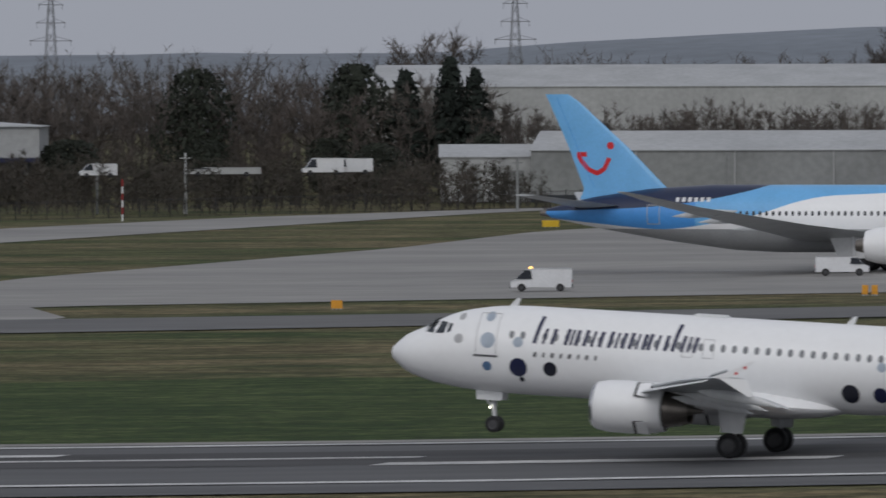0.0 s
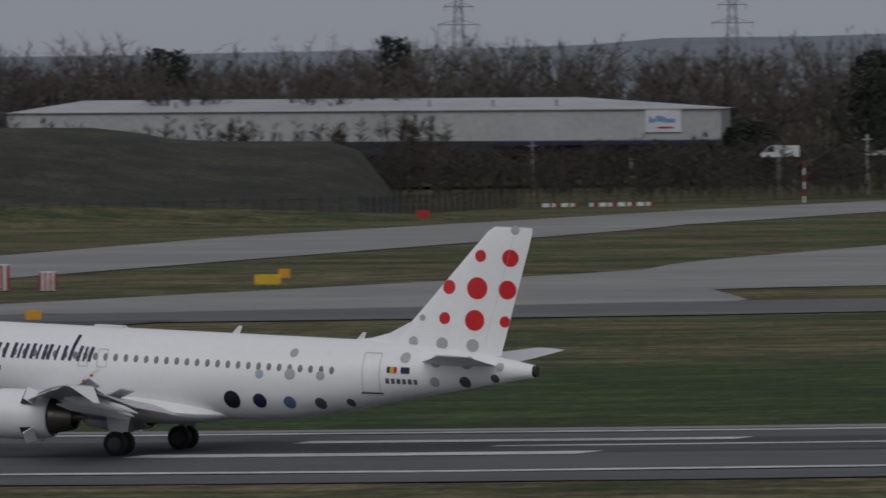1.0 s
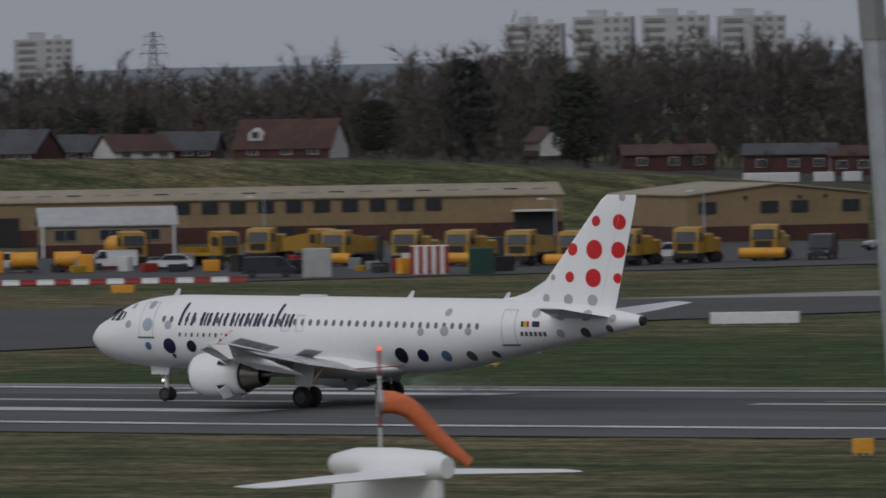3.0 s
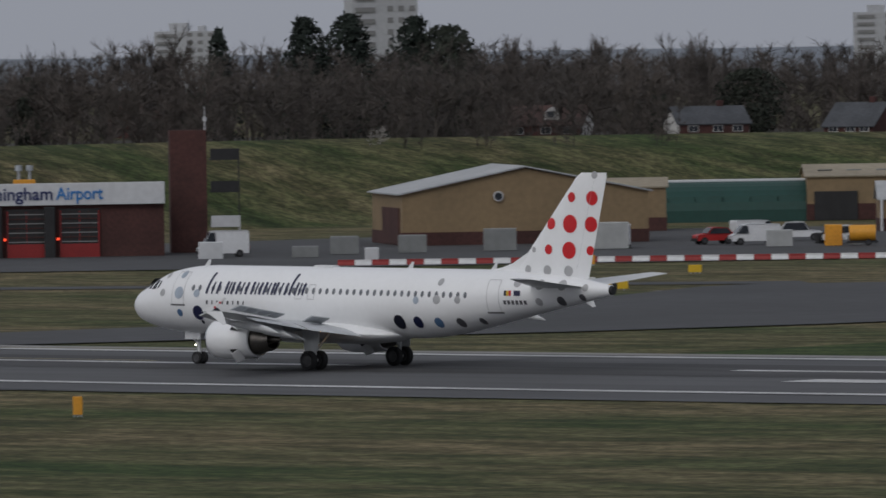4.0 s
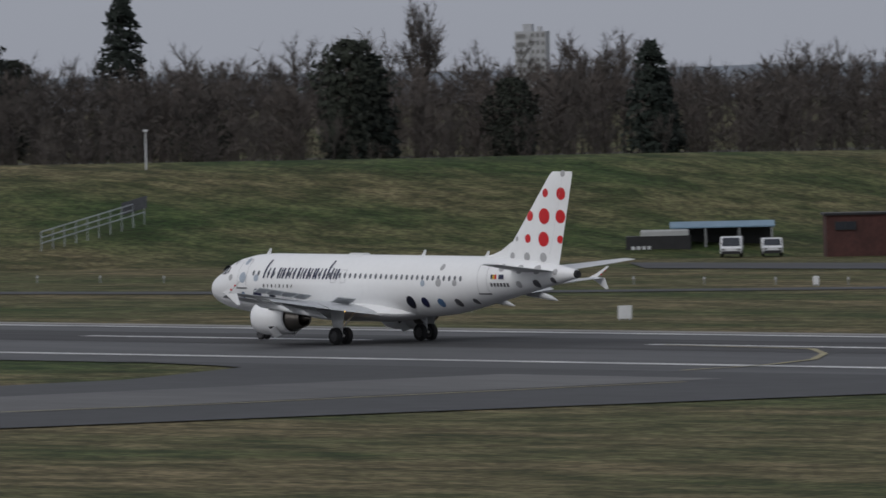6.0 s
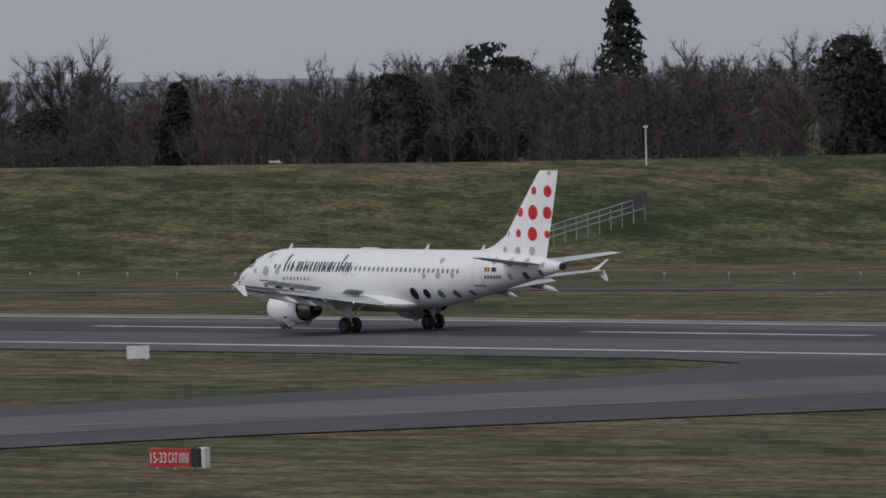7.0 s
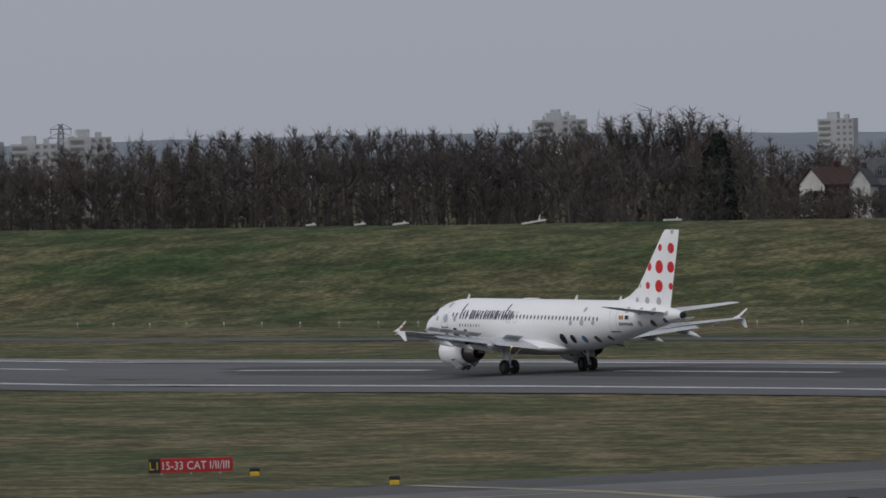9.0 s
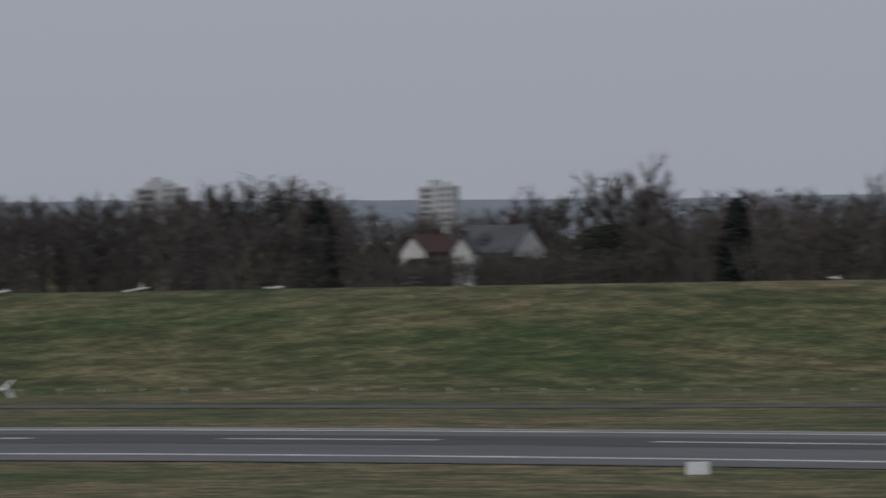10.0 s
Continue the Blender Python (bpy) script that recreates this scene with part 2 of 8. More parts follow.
smoke_material()
M["grass"] = grass_material("winter_turf", 0.34, 0.58)
M["lushgrass"] = grass_material("green_winter_turf", 0.62, 0.95)
M["bankgrass"] = grass_material("green_bank_turf", 0.36, 0.66)
M["brushgrass"] = mat("tussocky_brown_grass", (0.040, 0.038, 0.021), 0.95, vary=0.65, size=7.0, tint=(0.011, 0.013, 0.006), bump=1.0)
M["litter"] = mat("dark_leaf_litter", (0.040, 0.033, 0.026), 0.95, vary=0.35, size=6.0, tint=(0.018, 0.018, 0.011))


# ---- mesh helpers ----
def gz(x, y):
    """Height of the airfield's surface, a shallow dip along the runway."""
    u = (min(max(x * 425 / max(y, 300), -720), -90) + 380) / 250
    return 1.3205 * u * u + 1.1036 * u ** 3


class Build:
    """Gathers vertices and faces of one mesh."""

    def __init__(self):
        self.v, self.f, self.m = [], [], []

    def add(self, verts, faces, mi=0):
        o = len(self.v)
        self.v.extend(tuple(p) for p in verts)
        self.f.extend(tuple(o + i for i in f) for f in faces)
        self.m.extend([mi] * len(faces))
        return self

    def box(self, x, y, z, sx, sy, sz, rz=0.0, mi=0, ch=0.0, tilt=0.0):
        """A box centred at x, y with its base at z; ch chamfers the upright edges and the top."""
        hx, hy = sx / 2, sy / 2
        c = min(ch, hx * 0.8, hy * 0.8, sz * 0.45)
        if c > 0:
            ring = [(hx - c, -hy), (hx, -hy + c), (hx, hy - c), (hx - c, hy), (-hx + c, hy), (-hx, hy - c), (-hx, -hy + c), (-hx + c, -hy)]
            inner = [(px * (hx - c) / hx, py * (hy - c) / hy) for px, py in ring]
            pts = [(*q, 0) for q in ring] + [(*q, sz - c) for q in ring] + [(*q, sz) for q in inner]
            n = 8
        else:
            ring = [(hx, -hy), (hx, hy), (-hx, hy), (-hx, -hy)]
            pts = [(*q, 0) for q in ring] + [(*q, sz) for q in ring]
            n = 4
        rows = len(pts) // n
        fs = [tuple(range(n))[::-1], tuple((rows - 1) * n + i for i in range(n))]
        for r in range(rows - 1):
            fs += [(r * n + i, r * n + (i + 1) % n, (r + 1) * n + (i + 1) % n, (r + 1) * n + i) for i in range(n)]
        rot = Matrix.Translation((x, y, z)) @ Matrix.Rotation(radians(rz), 4, "Z") @ Matrix.Rotation(radians(tilt), 4, "Y")
        return self.add([rot @ Vector(q) for q in pts], fs, mi)

    def tube(self, a, b, r0, r1=None, n=8, mi=0, caps=True):
        a, b = Vector(a), Vector(b)
        r1 = r0 if r1 is None else r1
        d = (b - a).normalized()
        s = d.orthogonal().normalized()
        t = d.cross(s)
        pts = []
        for c, r in ((a, r0), (b, r1)):
            pts += [c + r * (math.cos(2 * math.pi * i / n) * s + math.sin(2 * math.pi * i / n) * t) for i in range(n)]
        fs = [(i, (i + 1) % n, n + (i + 1) % n, n + i) for i in range(n)]
        if caps:
            fs += [tuple(range(n))[::-1], tuple(range(n, 2 * n))]
        return self.add(pts, fs, mi)

    def loft(self, rings, mi=0, caps=True, closed=True):
        n = len(rings[0])
        pts = [p for r in rings for p in r]
        fs = []
        for k in range(len(rings) - 1):
            for i in range(n if closed else n - 1):
                j = (i + 1) % n
                fs.append((k * n + i, k * n + j, (k + 1) * n + j, (k + 1) * n + i))
        if caps:
            fs += [tuple(range(n))[::-1], tuple((len(rings) - 1) * n + i for i in range(n))]
        return self.add(pts, fs, mi)

    def prism(self, poly, off, mi=0):
        """A flat outline pushed through by the vector off."""
        n, off = len(poly), Vector(off)
        a = [Vector(q) for q in poly]
        fs = [tuple(range(n))[::-1], tuple(range(n, 2 * n))] + [(i, (i + 1) % n, n + (i + 1) % n, n + i) for i in range(n)]
        return self.add(a + [q + off for q in a], fs, mi)

    def mesh(self, name, mats, smooth=False):
        me = bpy.data.meshes.new(name)
        me.from_pydata(self.v, [], self.f)
        for k in mats:
            me.materials.append(M[k] if isinstance(k, str) else k)
        me.polygons.foreach_set("material_index", self.m)
        bm = bmesh.new()
        bm.from_mesh(me)
        bmesh.ops.recalc_face_normals(bm, faces=bm.faces)
        bm.to_mesh(me)
        bm.free()
        if smooth:
            me.polygons.foreach_set("use_smooth", [True] * len(me.polygons))
            me.set_sharp_from_angle(angle=radians(38))
        return me


def part(name, b, mats, parent=None, label="", smooth=False):
    """Links what was gathered as ONE mesh, under its thing or part."""
    ob = new(name, b.mesh(name, mats if isinstance(mats, (list, tuple)) else [mats], smooth))
    if parent:
        ob.parent = parent
    return tagged(ob, label) if label else ob


def thing(name, m, label, category, group=""):
    """An Empty at a thing's base."""
    ob = new(name)
    ob.empty_display_size = 0.5
    ob.matrix_basis = m
    return tagged(ob, label, category, group)


def curve_at(table, s):
    """A smooth value from a short table of (station, value)."""
    k = [a for a, _ in table]
    v = [b for _, b in table]
    w = 0.35
    return float((np.interp(s - w, k, v) + 2 * np.interp(s, k, v) + np.interp(s + w, k, v)) / 4)


# ---- ground, runway, taxiways ----
def sheet(name, xs, ys, lift, material, label="", category="ground"):
    """A piece of ground on a grid, lift above the airfield's surface."""
    b = Build()
    nx = len(xs)
    b.add([(x, y, gz(x, y) + lift) for y in ys for x in xs], [(j * nx + i, j * nx + i + 1, (j + 1) * nx + i + 1, (j + 1) * nx + i) for j in range(len(ys) - 1) for i in range(nx - 1)])
    ob = new(name, b.mesh(name, [material]))
    return tagged(ob, label, category, kind="structure")


sheet("ground", [-4900 + 200 * i for i in range(17)] + [-1600 + 20 * i for i in range(90)] + [200 + 200 * i for i in range(9)],
      [-300, -100, 50, 150] + [200 + 20 * i for i in range(70)] + [1600 + 150 * i for i in range(22)], 0.0, "grass",
      "rough winter turf, green and straw-coloured, round the runway", "ground")


def strip(name, left, right, lift, material, label="", category="pavement", parent=None):
    """Paving between two lines of points, cut into short lengths so that it follows the ground."""
    n = 40

    def along(line, t):
        cum = [0.0]
        for a, c in zip(line, line[1:]):
            cum.append(cum[-1] + math.dist(a, c))
        d = t * cum[-1]
        return (float(np.interp(d, cum, [q[0] for q in line])), float(np.interp(d, cum, [q[1] for q in line])))

    b = Build()
    across = 5
    pts = []
    for i in range(n + 1):
        (x0, y0), (x1, y1) = along(left, i / n), along(right, i / n)
        for k in range(across):
            u = k / (across - 1)
            x, y = x0 + (x1 - x0) * u, y0 + (y1 - y0) * u
            pts.append((x, y, gz(x, y) + lift))
    b.add(pts, [(i * across + k, i * across + k + 1, (i + 1) * across + k + 1, (i + 1) * across + k) for i in range(n) for k in range(across - 1)])
    ob = new(name, b.mesh(name, [material]))
    if parent:
        ob.parent = parent
        return tagged(ob, label) if label else ob
    return tagged(ob, label, category, kind="structure")


def band(line, w):
    """The two sides of a path of width w."""
    a, c = [], []
    for i, q in enumerate(line):
        p0, p1 = line[max(i - 1, 0)], line[min(i + 1, len(line) - 1)]
        d = Vector((p1[0] - p0[0], p1[1] - p0[1])).normalized()
        a.append((q[0] - d.y * w / 2, q[1] + d.x * w / 2))
        c.append((q[0] + d.y * w / 2, q[1] - d.x * w / 2))
    return a, c


runway = sheet("runway", [-1500 + 25 * i for i in range(63)], [391.5, 400, 412, 424, 436, 442, 449], 0.06, "asphalt",
               "dark grooved asphalt runway with worn white markings", "runway")
sheet("runway_shoulder", [-1500 + 25 * i for i in range(63)], [446.4, 449.2], 0.09, "concrete", "pale worn runway edge beside the turf", "runway")
strip("tyre_mark", [(-80, 420), (-720, 420)], [(-80, 436), (-720, 436)], 0.075, "rubber", parent=runway, label="dark rubber laid down by landing wheels")
for y0 in (400.4, 443.4):
    strip("edge_line", [(-60 - 40 * i, y0) for i in range(36)], [(-60 - 40 * i, y0 + 1.7) for i in range(36)], 0.095, "paint", parent=runway)
for k in range(-3, 14):
    x0 = -202 - 59.7 * k
    strip("centre_line", [(x0, 427.2), (x0 - 31, 427.2)], [(x0, 428.6), (x0 - 31, 428.6)], 0.10, "paint", parent=runway)
for x0, x1, y0, w in ((-165, -188.5, 418, 3.2), (-162.7, -186, 433, 2.4), (-316.7, -338.4, 414.6, 3.6), (-316.8, -340.1, 437.0, 3.0), (-120, -142, 419, 3.0)):
    if w:
        strip("touchdown_bar", [(x0, y0), (x1, y0)], [(x0, y0 + w), (x1, y0 + w)], 0.10, "paint", parent=runway)

# greener mown turf along the far side of the runway
strip("mown_turf", [(-40 - 14 * i, 548 + 4 * math.sin(1.3 * i) + 2.5 * math.sin(3.1 * i) - 0.22 * max(0, i - 8) ** 1.7) for i in range(25)], [(-40 - 14 * i, 449.3) for i in range(25)], 0.03, "lushgrass", "green mown turf beside the runway", "ground")

# taxiways and aprons
strip("apron", [(-345, 640), (-332, 690), (-326, 715), (-312, 806), (-321, 839), (-334, 996), (-353, 1107), (-345, 1290), (-300, 1400)],
      [(-322, 640), (-314, 672), (-290, 700), (-281, 736), (-225, 757), (-170, 768), (-110, 780), (60, 800), (260, 820)], 0.07, "concrete", "pale concrete apron with worn joints", "pavement")
strip("apron_throat", [(-328, 707), (-314, 676), (-259, 667)], [(-312, 806), (-290, 760), (-262, 700)], 0.075, "concrete", "pale concrete taxiway throat", "pavement")
strip("taxiway_lane", [(-330, 664), (-265, 695), (-202, 710), (-90, 742), (80, 790)], [(-322, 645), (-251, 656), (-195, 676), (-90, 712), (80, 760)], 0.085, "asphalt2", "grey asphalt taxiway beside the turf", "pavement")
strip("taxiway_far", [(-405, 1420), (-440, 1242), (-441, 1159), (-434, 996), (-412, 860), (-400, 800), (-414, 713), (-412, 640), (-440, 590), (-470, 560)],
      [(-372, 1420), (-414, 1288), (-400, 1044), (-394, 1018), (-375, 840), (-366, 760), (-384, 662), (-380, 604), (-388, 570), (-400, 545)], 0.08, "concrete", "pale concrete taxiway curving through the turf", "pavement")
strip("taxiway_dark", [(-290, 655), (-340, 645), (-388, 622), (-440, 604), (-475, 575), (-462, 545), (-450, 510), (-448, 480), (-455, 448.5)],
      [(-290, 630), (-340, 626), (-372, 600), (-390, 570), (-396, 540), (-402, 500), (-412, 478), (-424, 464), (-432, 448.5)], 0.095, "asphalt3", "dark asphalt taxiway joining the runway", "pavement")
strip("apron_yard", [(-470, 760), (-540, 690), (-590, 640), (-610, 600), (-660, 596)], [(-440, 752), (-500, 660), (-545, 618), (-580, 585), (-640, 580)], 0.08, "asphalt3", "dark asphalt yard before the airport buildings", "pavement")
strip("yard_apron", [(-475, 790), (-560, 790), (-620, 740), (-640, 660)], [(-470, 735), (-500, 695), (-550, 655), (-600, 615)], 0.07, "asphalt3", "dark asphalt vehicle yard", "pavement")
strip("service_road", [(-476, 586), (-530, 562), (-600, 520), (-700, 500), (-1000, 498), (-1500, 498)], [(-470, 580), (-526, 555), (-598, 513), (-700, 493), (-1000, 491), (-1500, 491)], 0.05, "asphalt3", "narrow asphalt service road at the foot of the bank", "road")
tw1 = strip("taxiway_near", [(-246, 393), (-232, 386), (-214, 364), (-150, 290), (-100, 230)], [(-196, 393), (-200, 386), (-188, 372), (-118, 290), (-70, 230)], 0.07, "asphalt3", "dark asphalt taxiway leaving the runway", "pavement")
tw2 = strip("taxiway_exit", [(-486, 393), (-466, 388), (-455, 370), (-453, 310), (-453, 200)], [(-372, 393), (-388, 384), (-397, 340), (-404, 300), (-404, 200)], 0.07, "asphalt3", "dark asphalt taxiway with a paler worn lane", "pavement")
strip("worn_lane", [(-438, 385), (-440, 320), (-440, 210)], [(-418, 385), (-418, 320), (-417, 210)], 0.085, "asphalt2", parent=tw2)
strip("guide_line", *band([(-416, 380), (-416.5, 345), (-422.5, 317), (-429, 293), (-431, 281), (-431.5, 265), (-432, 210)], 0.55), 0.10, "ypaint", parent=tw2)
strip("hold_line", *band([(-451.5, 282.8), (-432.6, 282.0), (-399, 276.2)], 1.1), 0.10, "ypaint", parent=tw2)
strip("guide_line", *band([(-290, 431), (-262, 428), (-247, 422), (-236, 412), (-228, 404), (-212, 386), (-193, 363), (-120, 275)], 0.6), 0.11, "ypaint", parent=tw1)
strip("exit_guide_line", *band([(-470, 427.5), (-453, 425), (-445, 418.5), (-437.5, 410.5), (-432.8, 402), (-431, 393.4)], 0.5), 0.11, "ypaint", parent=runway)
strip("exit_guide_line", *band([(-412, 446.5), (-425, 445.8), (-433, 442.8), (-431.5, 437.5), (-425.5, 432.4), (-414, 430.4), (-400, 430)], 0.5), 0.11, "ypaint", parent=runway)


# ---- banks ----
def bank(name, base, top, material, label, rise=0.35):
    """A grassed bank lofted from its foot (x, y) over its shoulder (x, y, z) to the land behind; the foot meets the ground."""
    n = 60

    def along(line, t):
        cum = [0.0]
        for a, c in zip(line, line[1:]):
            cum.append(cum[-1] + math.dist(a[:2], c[:2]))
        return [float(np.interp(t * cum[-1], cum, [q[k] for q in line])) for k in range(len(line[0]))]

    rows = []
    for i in range(n + 1):
        bx, by = along(base, i / n)
        tx, ty, tz = along(top, i / n)
        row = []
        for k in range(9):
            u = k / 8
            s = (1 - math.cos(math.pi * min(1, u * 1.0))) / 2 * 0.5 + u * 0.5
            wob = (2.4 if material == "farhill" else 0.35) * noise.noise((bx * 0.03 + k, by * 0.03, 3.1))
            z0 = gz(bx, by) - 0.15
            row.append((bx + (tx - bx) * u, by + (ty - by) * u, z0 + (tz - z0) * s + (wob if 0 < k < 8 else 0.4 * wob if k == 8 else 0)))
        for far, drop in ((1.02, 0.3), (1.12, 1.5), (1.3, 2.8), (1.8, 9.0)):
            row.append((tx * far, ty * far, tz - drop))
        rows.append(row)
    m = len(rows[0])
    b = Build()
    b.add([p for r in rows for p in r], [(i * m + k, i * m + k + 1, (i + 1) * m + k + 1, (i + 1) * m + k) for i in range(n) for k in range(m - 1)])
    b.m = [0 if k < 9 or material == "farhill" else 1 for i in range(n) for k in range(m - 1)]
    ob = new(name, b.mesh(name, [material, "litter"], True))
    return tagged(ob, label, "bank", kind="structure")


bank("bank_west", [(-560, 905), (-615, 848), (-655, 805), (-674, 745), (-667, 690), (-655, 640), (-668, 608), (-690, 582), (-725, 548), (-765, 534), (-900, 530), (-1100, 530), (-1500, 535)],
     [(-585, 930, 1.2), (-610, 911, 3.6), (-628, 898, 5.4), (-642, 888, 6.9), (-658, 876, 7.8), (-690, 850, 8.3), (-708, 785, 8.7), (-708, 722, 8.8), (-727, 655, 9.35), (-770, 615, 9.4), (-832, 588, 9.75), (-955, 582, 9.6), (-1150, 582, 9.4), (-1550, 590, 9.4)],
     "bankgrass", "broad green grass bank behind the runway")
bank("bank_east", [(-470, 1131), (-486, 1122), (-507, 1088), (-538, 1033), (-567, 943), (-584, 885)],
     [(-497, 1194, 2.4), (-507, 1202, 10.6), (-528, 1193, 10.7), (-538, 1189, 12.6), (-557, 1172, 12.9), (-588, 1095, 12.8), (-606, 1000, 12.7), (-613, 940, 11.5), (-614, 931, 2.5)],
     "brushgrass", "long brown bank of rough tussocky grass")
bank("mound", [(-440, 1110), (-480, 1060), (-520, 1020), (-560, 990)], [(-450, 1125, 1.4), (-505, 1095, 3.6), (-548, 1050, 3.4), (-580, 1005, 1.0)], "grass", "low green mound before the bank")
bank("hill_far_east", [(-1500, 3600), (-1100, 3800), (-500, 3900), (200, 3900)], [(-1858, 3989, 29), (-1620, 4091, 32), (-1570, 4110, 36), (-1375, 4180, 36.5), (-1326, 4195, 41), (-1185, 4237, 48), (100, 4500, 56)], "farhill", "distant wooded hill on the skyline, haze put into its colour")
bank("hill_far_middle", [(-3000, 2700), (-2300, 3100), (-1500, 3600)], [(-3400, 3050, 13), (-2700, 3300, 13.5), (-2440, 3400, 16), (-2300, 3750, 21), (-1942, 3948, 25.5), (-1858, 3989, 29)], "farhill", "distant wooded hill on the skyline, haze put into its colour")
bank("hill_far_west", [(-3300, 1300), (-3300, 1800), (-3200, 2300), (-3000, 2700)], [(-4150, 1900, 12), (-4000, 2330, 22), (-3950, 2480, 22), (-3700, 2700, 15), (-3400, 3050, 13)], "farhill", "distant wooded hill on the skyline, haze put into its colour")

# ---- aircraft parts, shared by all aircraft ----
def hull_rings(top, bottom, half, s0, s1, n, seg, flip, off):
    """Rings of a fuselage from three profiles along its length; s runs from the nose aft."""
    rings = []
    for i in range(n + 1):
        u = i / n
        s = s0 + (s1 - s0) * u
        t, b, w = curve_at(top, s), curve_at(bottom, s), curve_at(half, s)
        zc, h = (t + b) / 2, (t - b) / 2
        ring = []
        for k in range(seg):
            a = 2 * math.pi * k / seg
            ring.append((flip * (s - off), w * math.cos(a), zc + h * math.sin(a)))
        rings.append(ring)
    return rings


def wing_rings(spans, n=14):
    """Aerofoil rings; each span is (y, leading edge x, chord, z, thickness, twist)."""
    rings = []
    for y, lead, chord, z, thick, twist in spans:
        ring = []
        for k in range(n):
            a = 2 * math.pi * k / n
            u = (1 - math.cos(a)) / 2
            t = thick * chord * (1.48 * math.sqrt(u) - 0.63 * u - 0.85 * u * u) * 0.8
            zz = t if a <= math.pi else -t * 0.75
            x = lead + chord * u
            ring.append((x, y, z + zz - math.tan(radians(twist)) * (x - lead)))
        rings.append(ring)
    return rings


def wheel(parent, x, y, z, r, w, name="wheel"):
    """A wheel with a rounded tyre and a dished rim."""
    b = Build()
    prof = [(-0.5, 0.62), (-0.5, 0.86), (-0.34, 0.98), (0, 1.0), (0.34, 0.98), (0.5, 0.86), (0.5, 0.62)]
    b.loft([[(x + r * q * math.cos(2 * math.pi * k / 24), y + w * p, z + r * q * math.sin(2 * math.pi * k / 24)) for k in range(24)] for p, q in prof], caps=False)
    tyre = part("tyre", b, "tyre", parent, "black rubber tyre", True)
    b = Build()
    prof = [(-0.42, 0.05), (-0.36, 0.5), (-0.5, 0.63), (0.5, 0.63), (0.36, 0.5), (0.42, 0.05)]
    b.loft([[(x + r * q * math.cos(2 * math.pi * k / 24), y + w * p, z + r * q * math.sin(2 * math.pi * k / 24)) for k in range(24)] for p, q in prof])
    part("rim", b, "rim", tyre, "grey metal wheel rim")


# ---- the landing airliner: the nose points to -x, its port side to -y; the origin is under the main wheels ----
TOP = [(0, 3.60), (0.25, 4.08), (0.9, 4.47), (1.75, 4.80), (2.6, 5.30), (3.5, 5.62), (5, 5.88), (6.5, 5.97), (29, 5.97), (31.5, 5.88), (33.5, 5.74), (35.5, 5.52), (37.57, 5.16)]
BOTTOM = [(0, 3.28), (0.25, 2.85), (1, 2.46), (2, 2.18), (3.5, 1.95), (5, 1.87), (6.5, 1.83), (23.2, 1.83), (25.2, 2.0), (27, 2.3), (29, 2.72), (31.5, 3.28), (33.5, 3.70), (35.5, 4.12), (37.57, 4.56)]
HALF = [(0, 0.12), (0.25, 0.68), (1, 1.14), (2, 1.50), (3, 1.72), (4.5, 1.90), (6, 1.975), (25, 1.975), (28, 1.8), (31, 1.42), (33.5, 1.0), (35.5, 0.66), (37.57, 0.3)]
MG = 17.75  # station of the main wheels


def skin(s, z, lift=0.02):
    """The point on the port side of the hull at a station and height."""
    t, b, w = curve_at(TOP, s), curve_at(BOTTOM, s), curve_at(HALF, s)
    u = max(-0.999, min(0.999, (z - (t + b) / 2) / ((t - b) / 2)))
    c = math.sqrt(1 - u * u)
    return (s - MG, -(w + lift) * c, (t + b) / 2 + ((t - b) / 2 + lift) * u)


def patch(b, outline, mi=0, place=skin, lift=0.02):
    """A thin painted shape laid on a curved skin: a fan of rings within the outline of (s, z)."""
    n = len(outline)
    cs, cz = sum(q[0] for q in outline) / n, sum(q[1] for q in outline) / n
    pts = [place(cs, cz, lift)]
    for r in (0.5, 1.0):
        pts += [place(cs + (s - cs) * r, cz + (z - cz) * r, lift) for s, z in outline]
    fs = [(0, 1 + i, 1 + (i + 1) % n) for i in range(n)] + [(1 + i, 1 + n + i, 1 + n + (i + 1) % n, 1 + (i + 1) % n) for i in range(n)]
    b.add(pts, fs, mi)


def oval(s, z, rs, rz, n=20, lean=0.0):
    return [(s + rs * math.cos(2 * math.pi * k / n) + lean * rz * math.sin(2 * math.pi * k / n), z + rz * math.sin(2 * math.pi * k / n)) for k in range(n)]


def stroke(b, pts, w, place=skin, lift=0.024):
    """A painted line of width w on the skin, with short cross pieces."""
    fine = []
    for (s0, z0), (s1, z1) in zip(pts, pts[1:]):
        k = max(1, int(math.dist((s0, z0), (s1, z1)) / 0.15))
        fine += [(s0 + (s1 - s0) * i / k, z0 + (z1 - z0) * i / k) for i in range(k)]
    fine.append(pts[-1])
    rows = []
    for i, (s, z) in enumerate(fine):
        a, c = fine[max(i - 1, 0)], fine[min(i + 1, len(fine) - 1)]
        d = Vector((c[0] - a[0], c[1] - a[1])).normalized()
        rows.append(place(s - d.y * w / 2, z + d.x * w / 2, lift))
        rows.append(place(s + d.y * w / 2, z - d.x * w / 2, lift))
    b.add(rows, [(2 * i, 2 * i + 1, 2 * i + 3, 2 * i + 2) for i in range(len(fine) - 1)])


airliner = thing("airliner", pose(-125, 424.8, 0), "white twin-jet airliner with coloured dots landing on the runway", "airplane")


reverser_doors = []  # each with its pose when shut
main_legs = []  # slide on their struts as the weight comes on


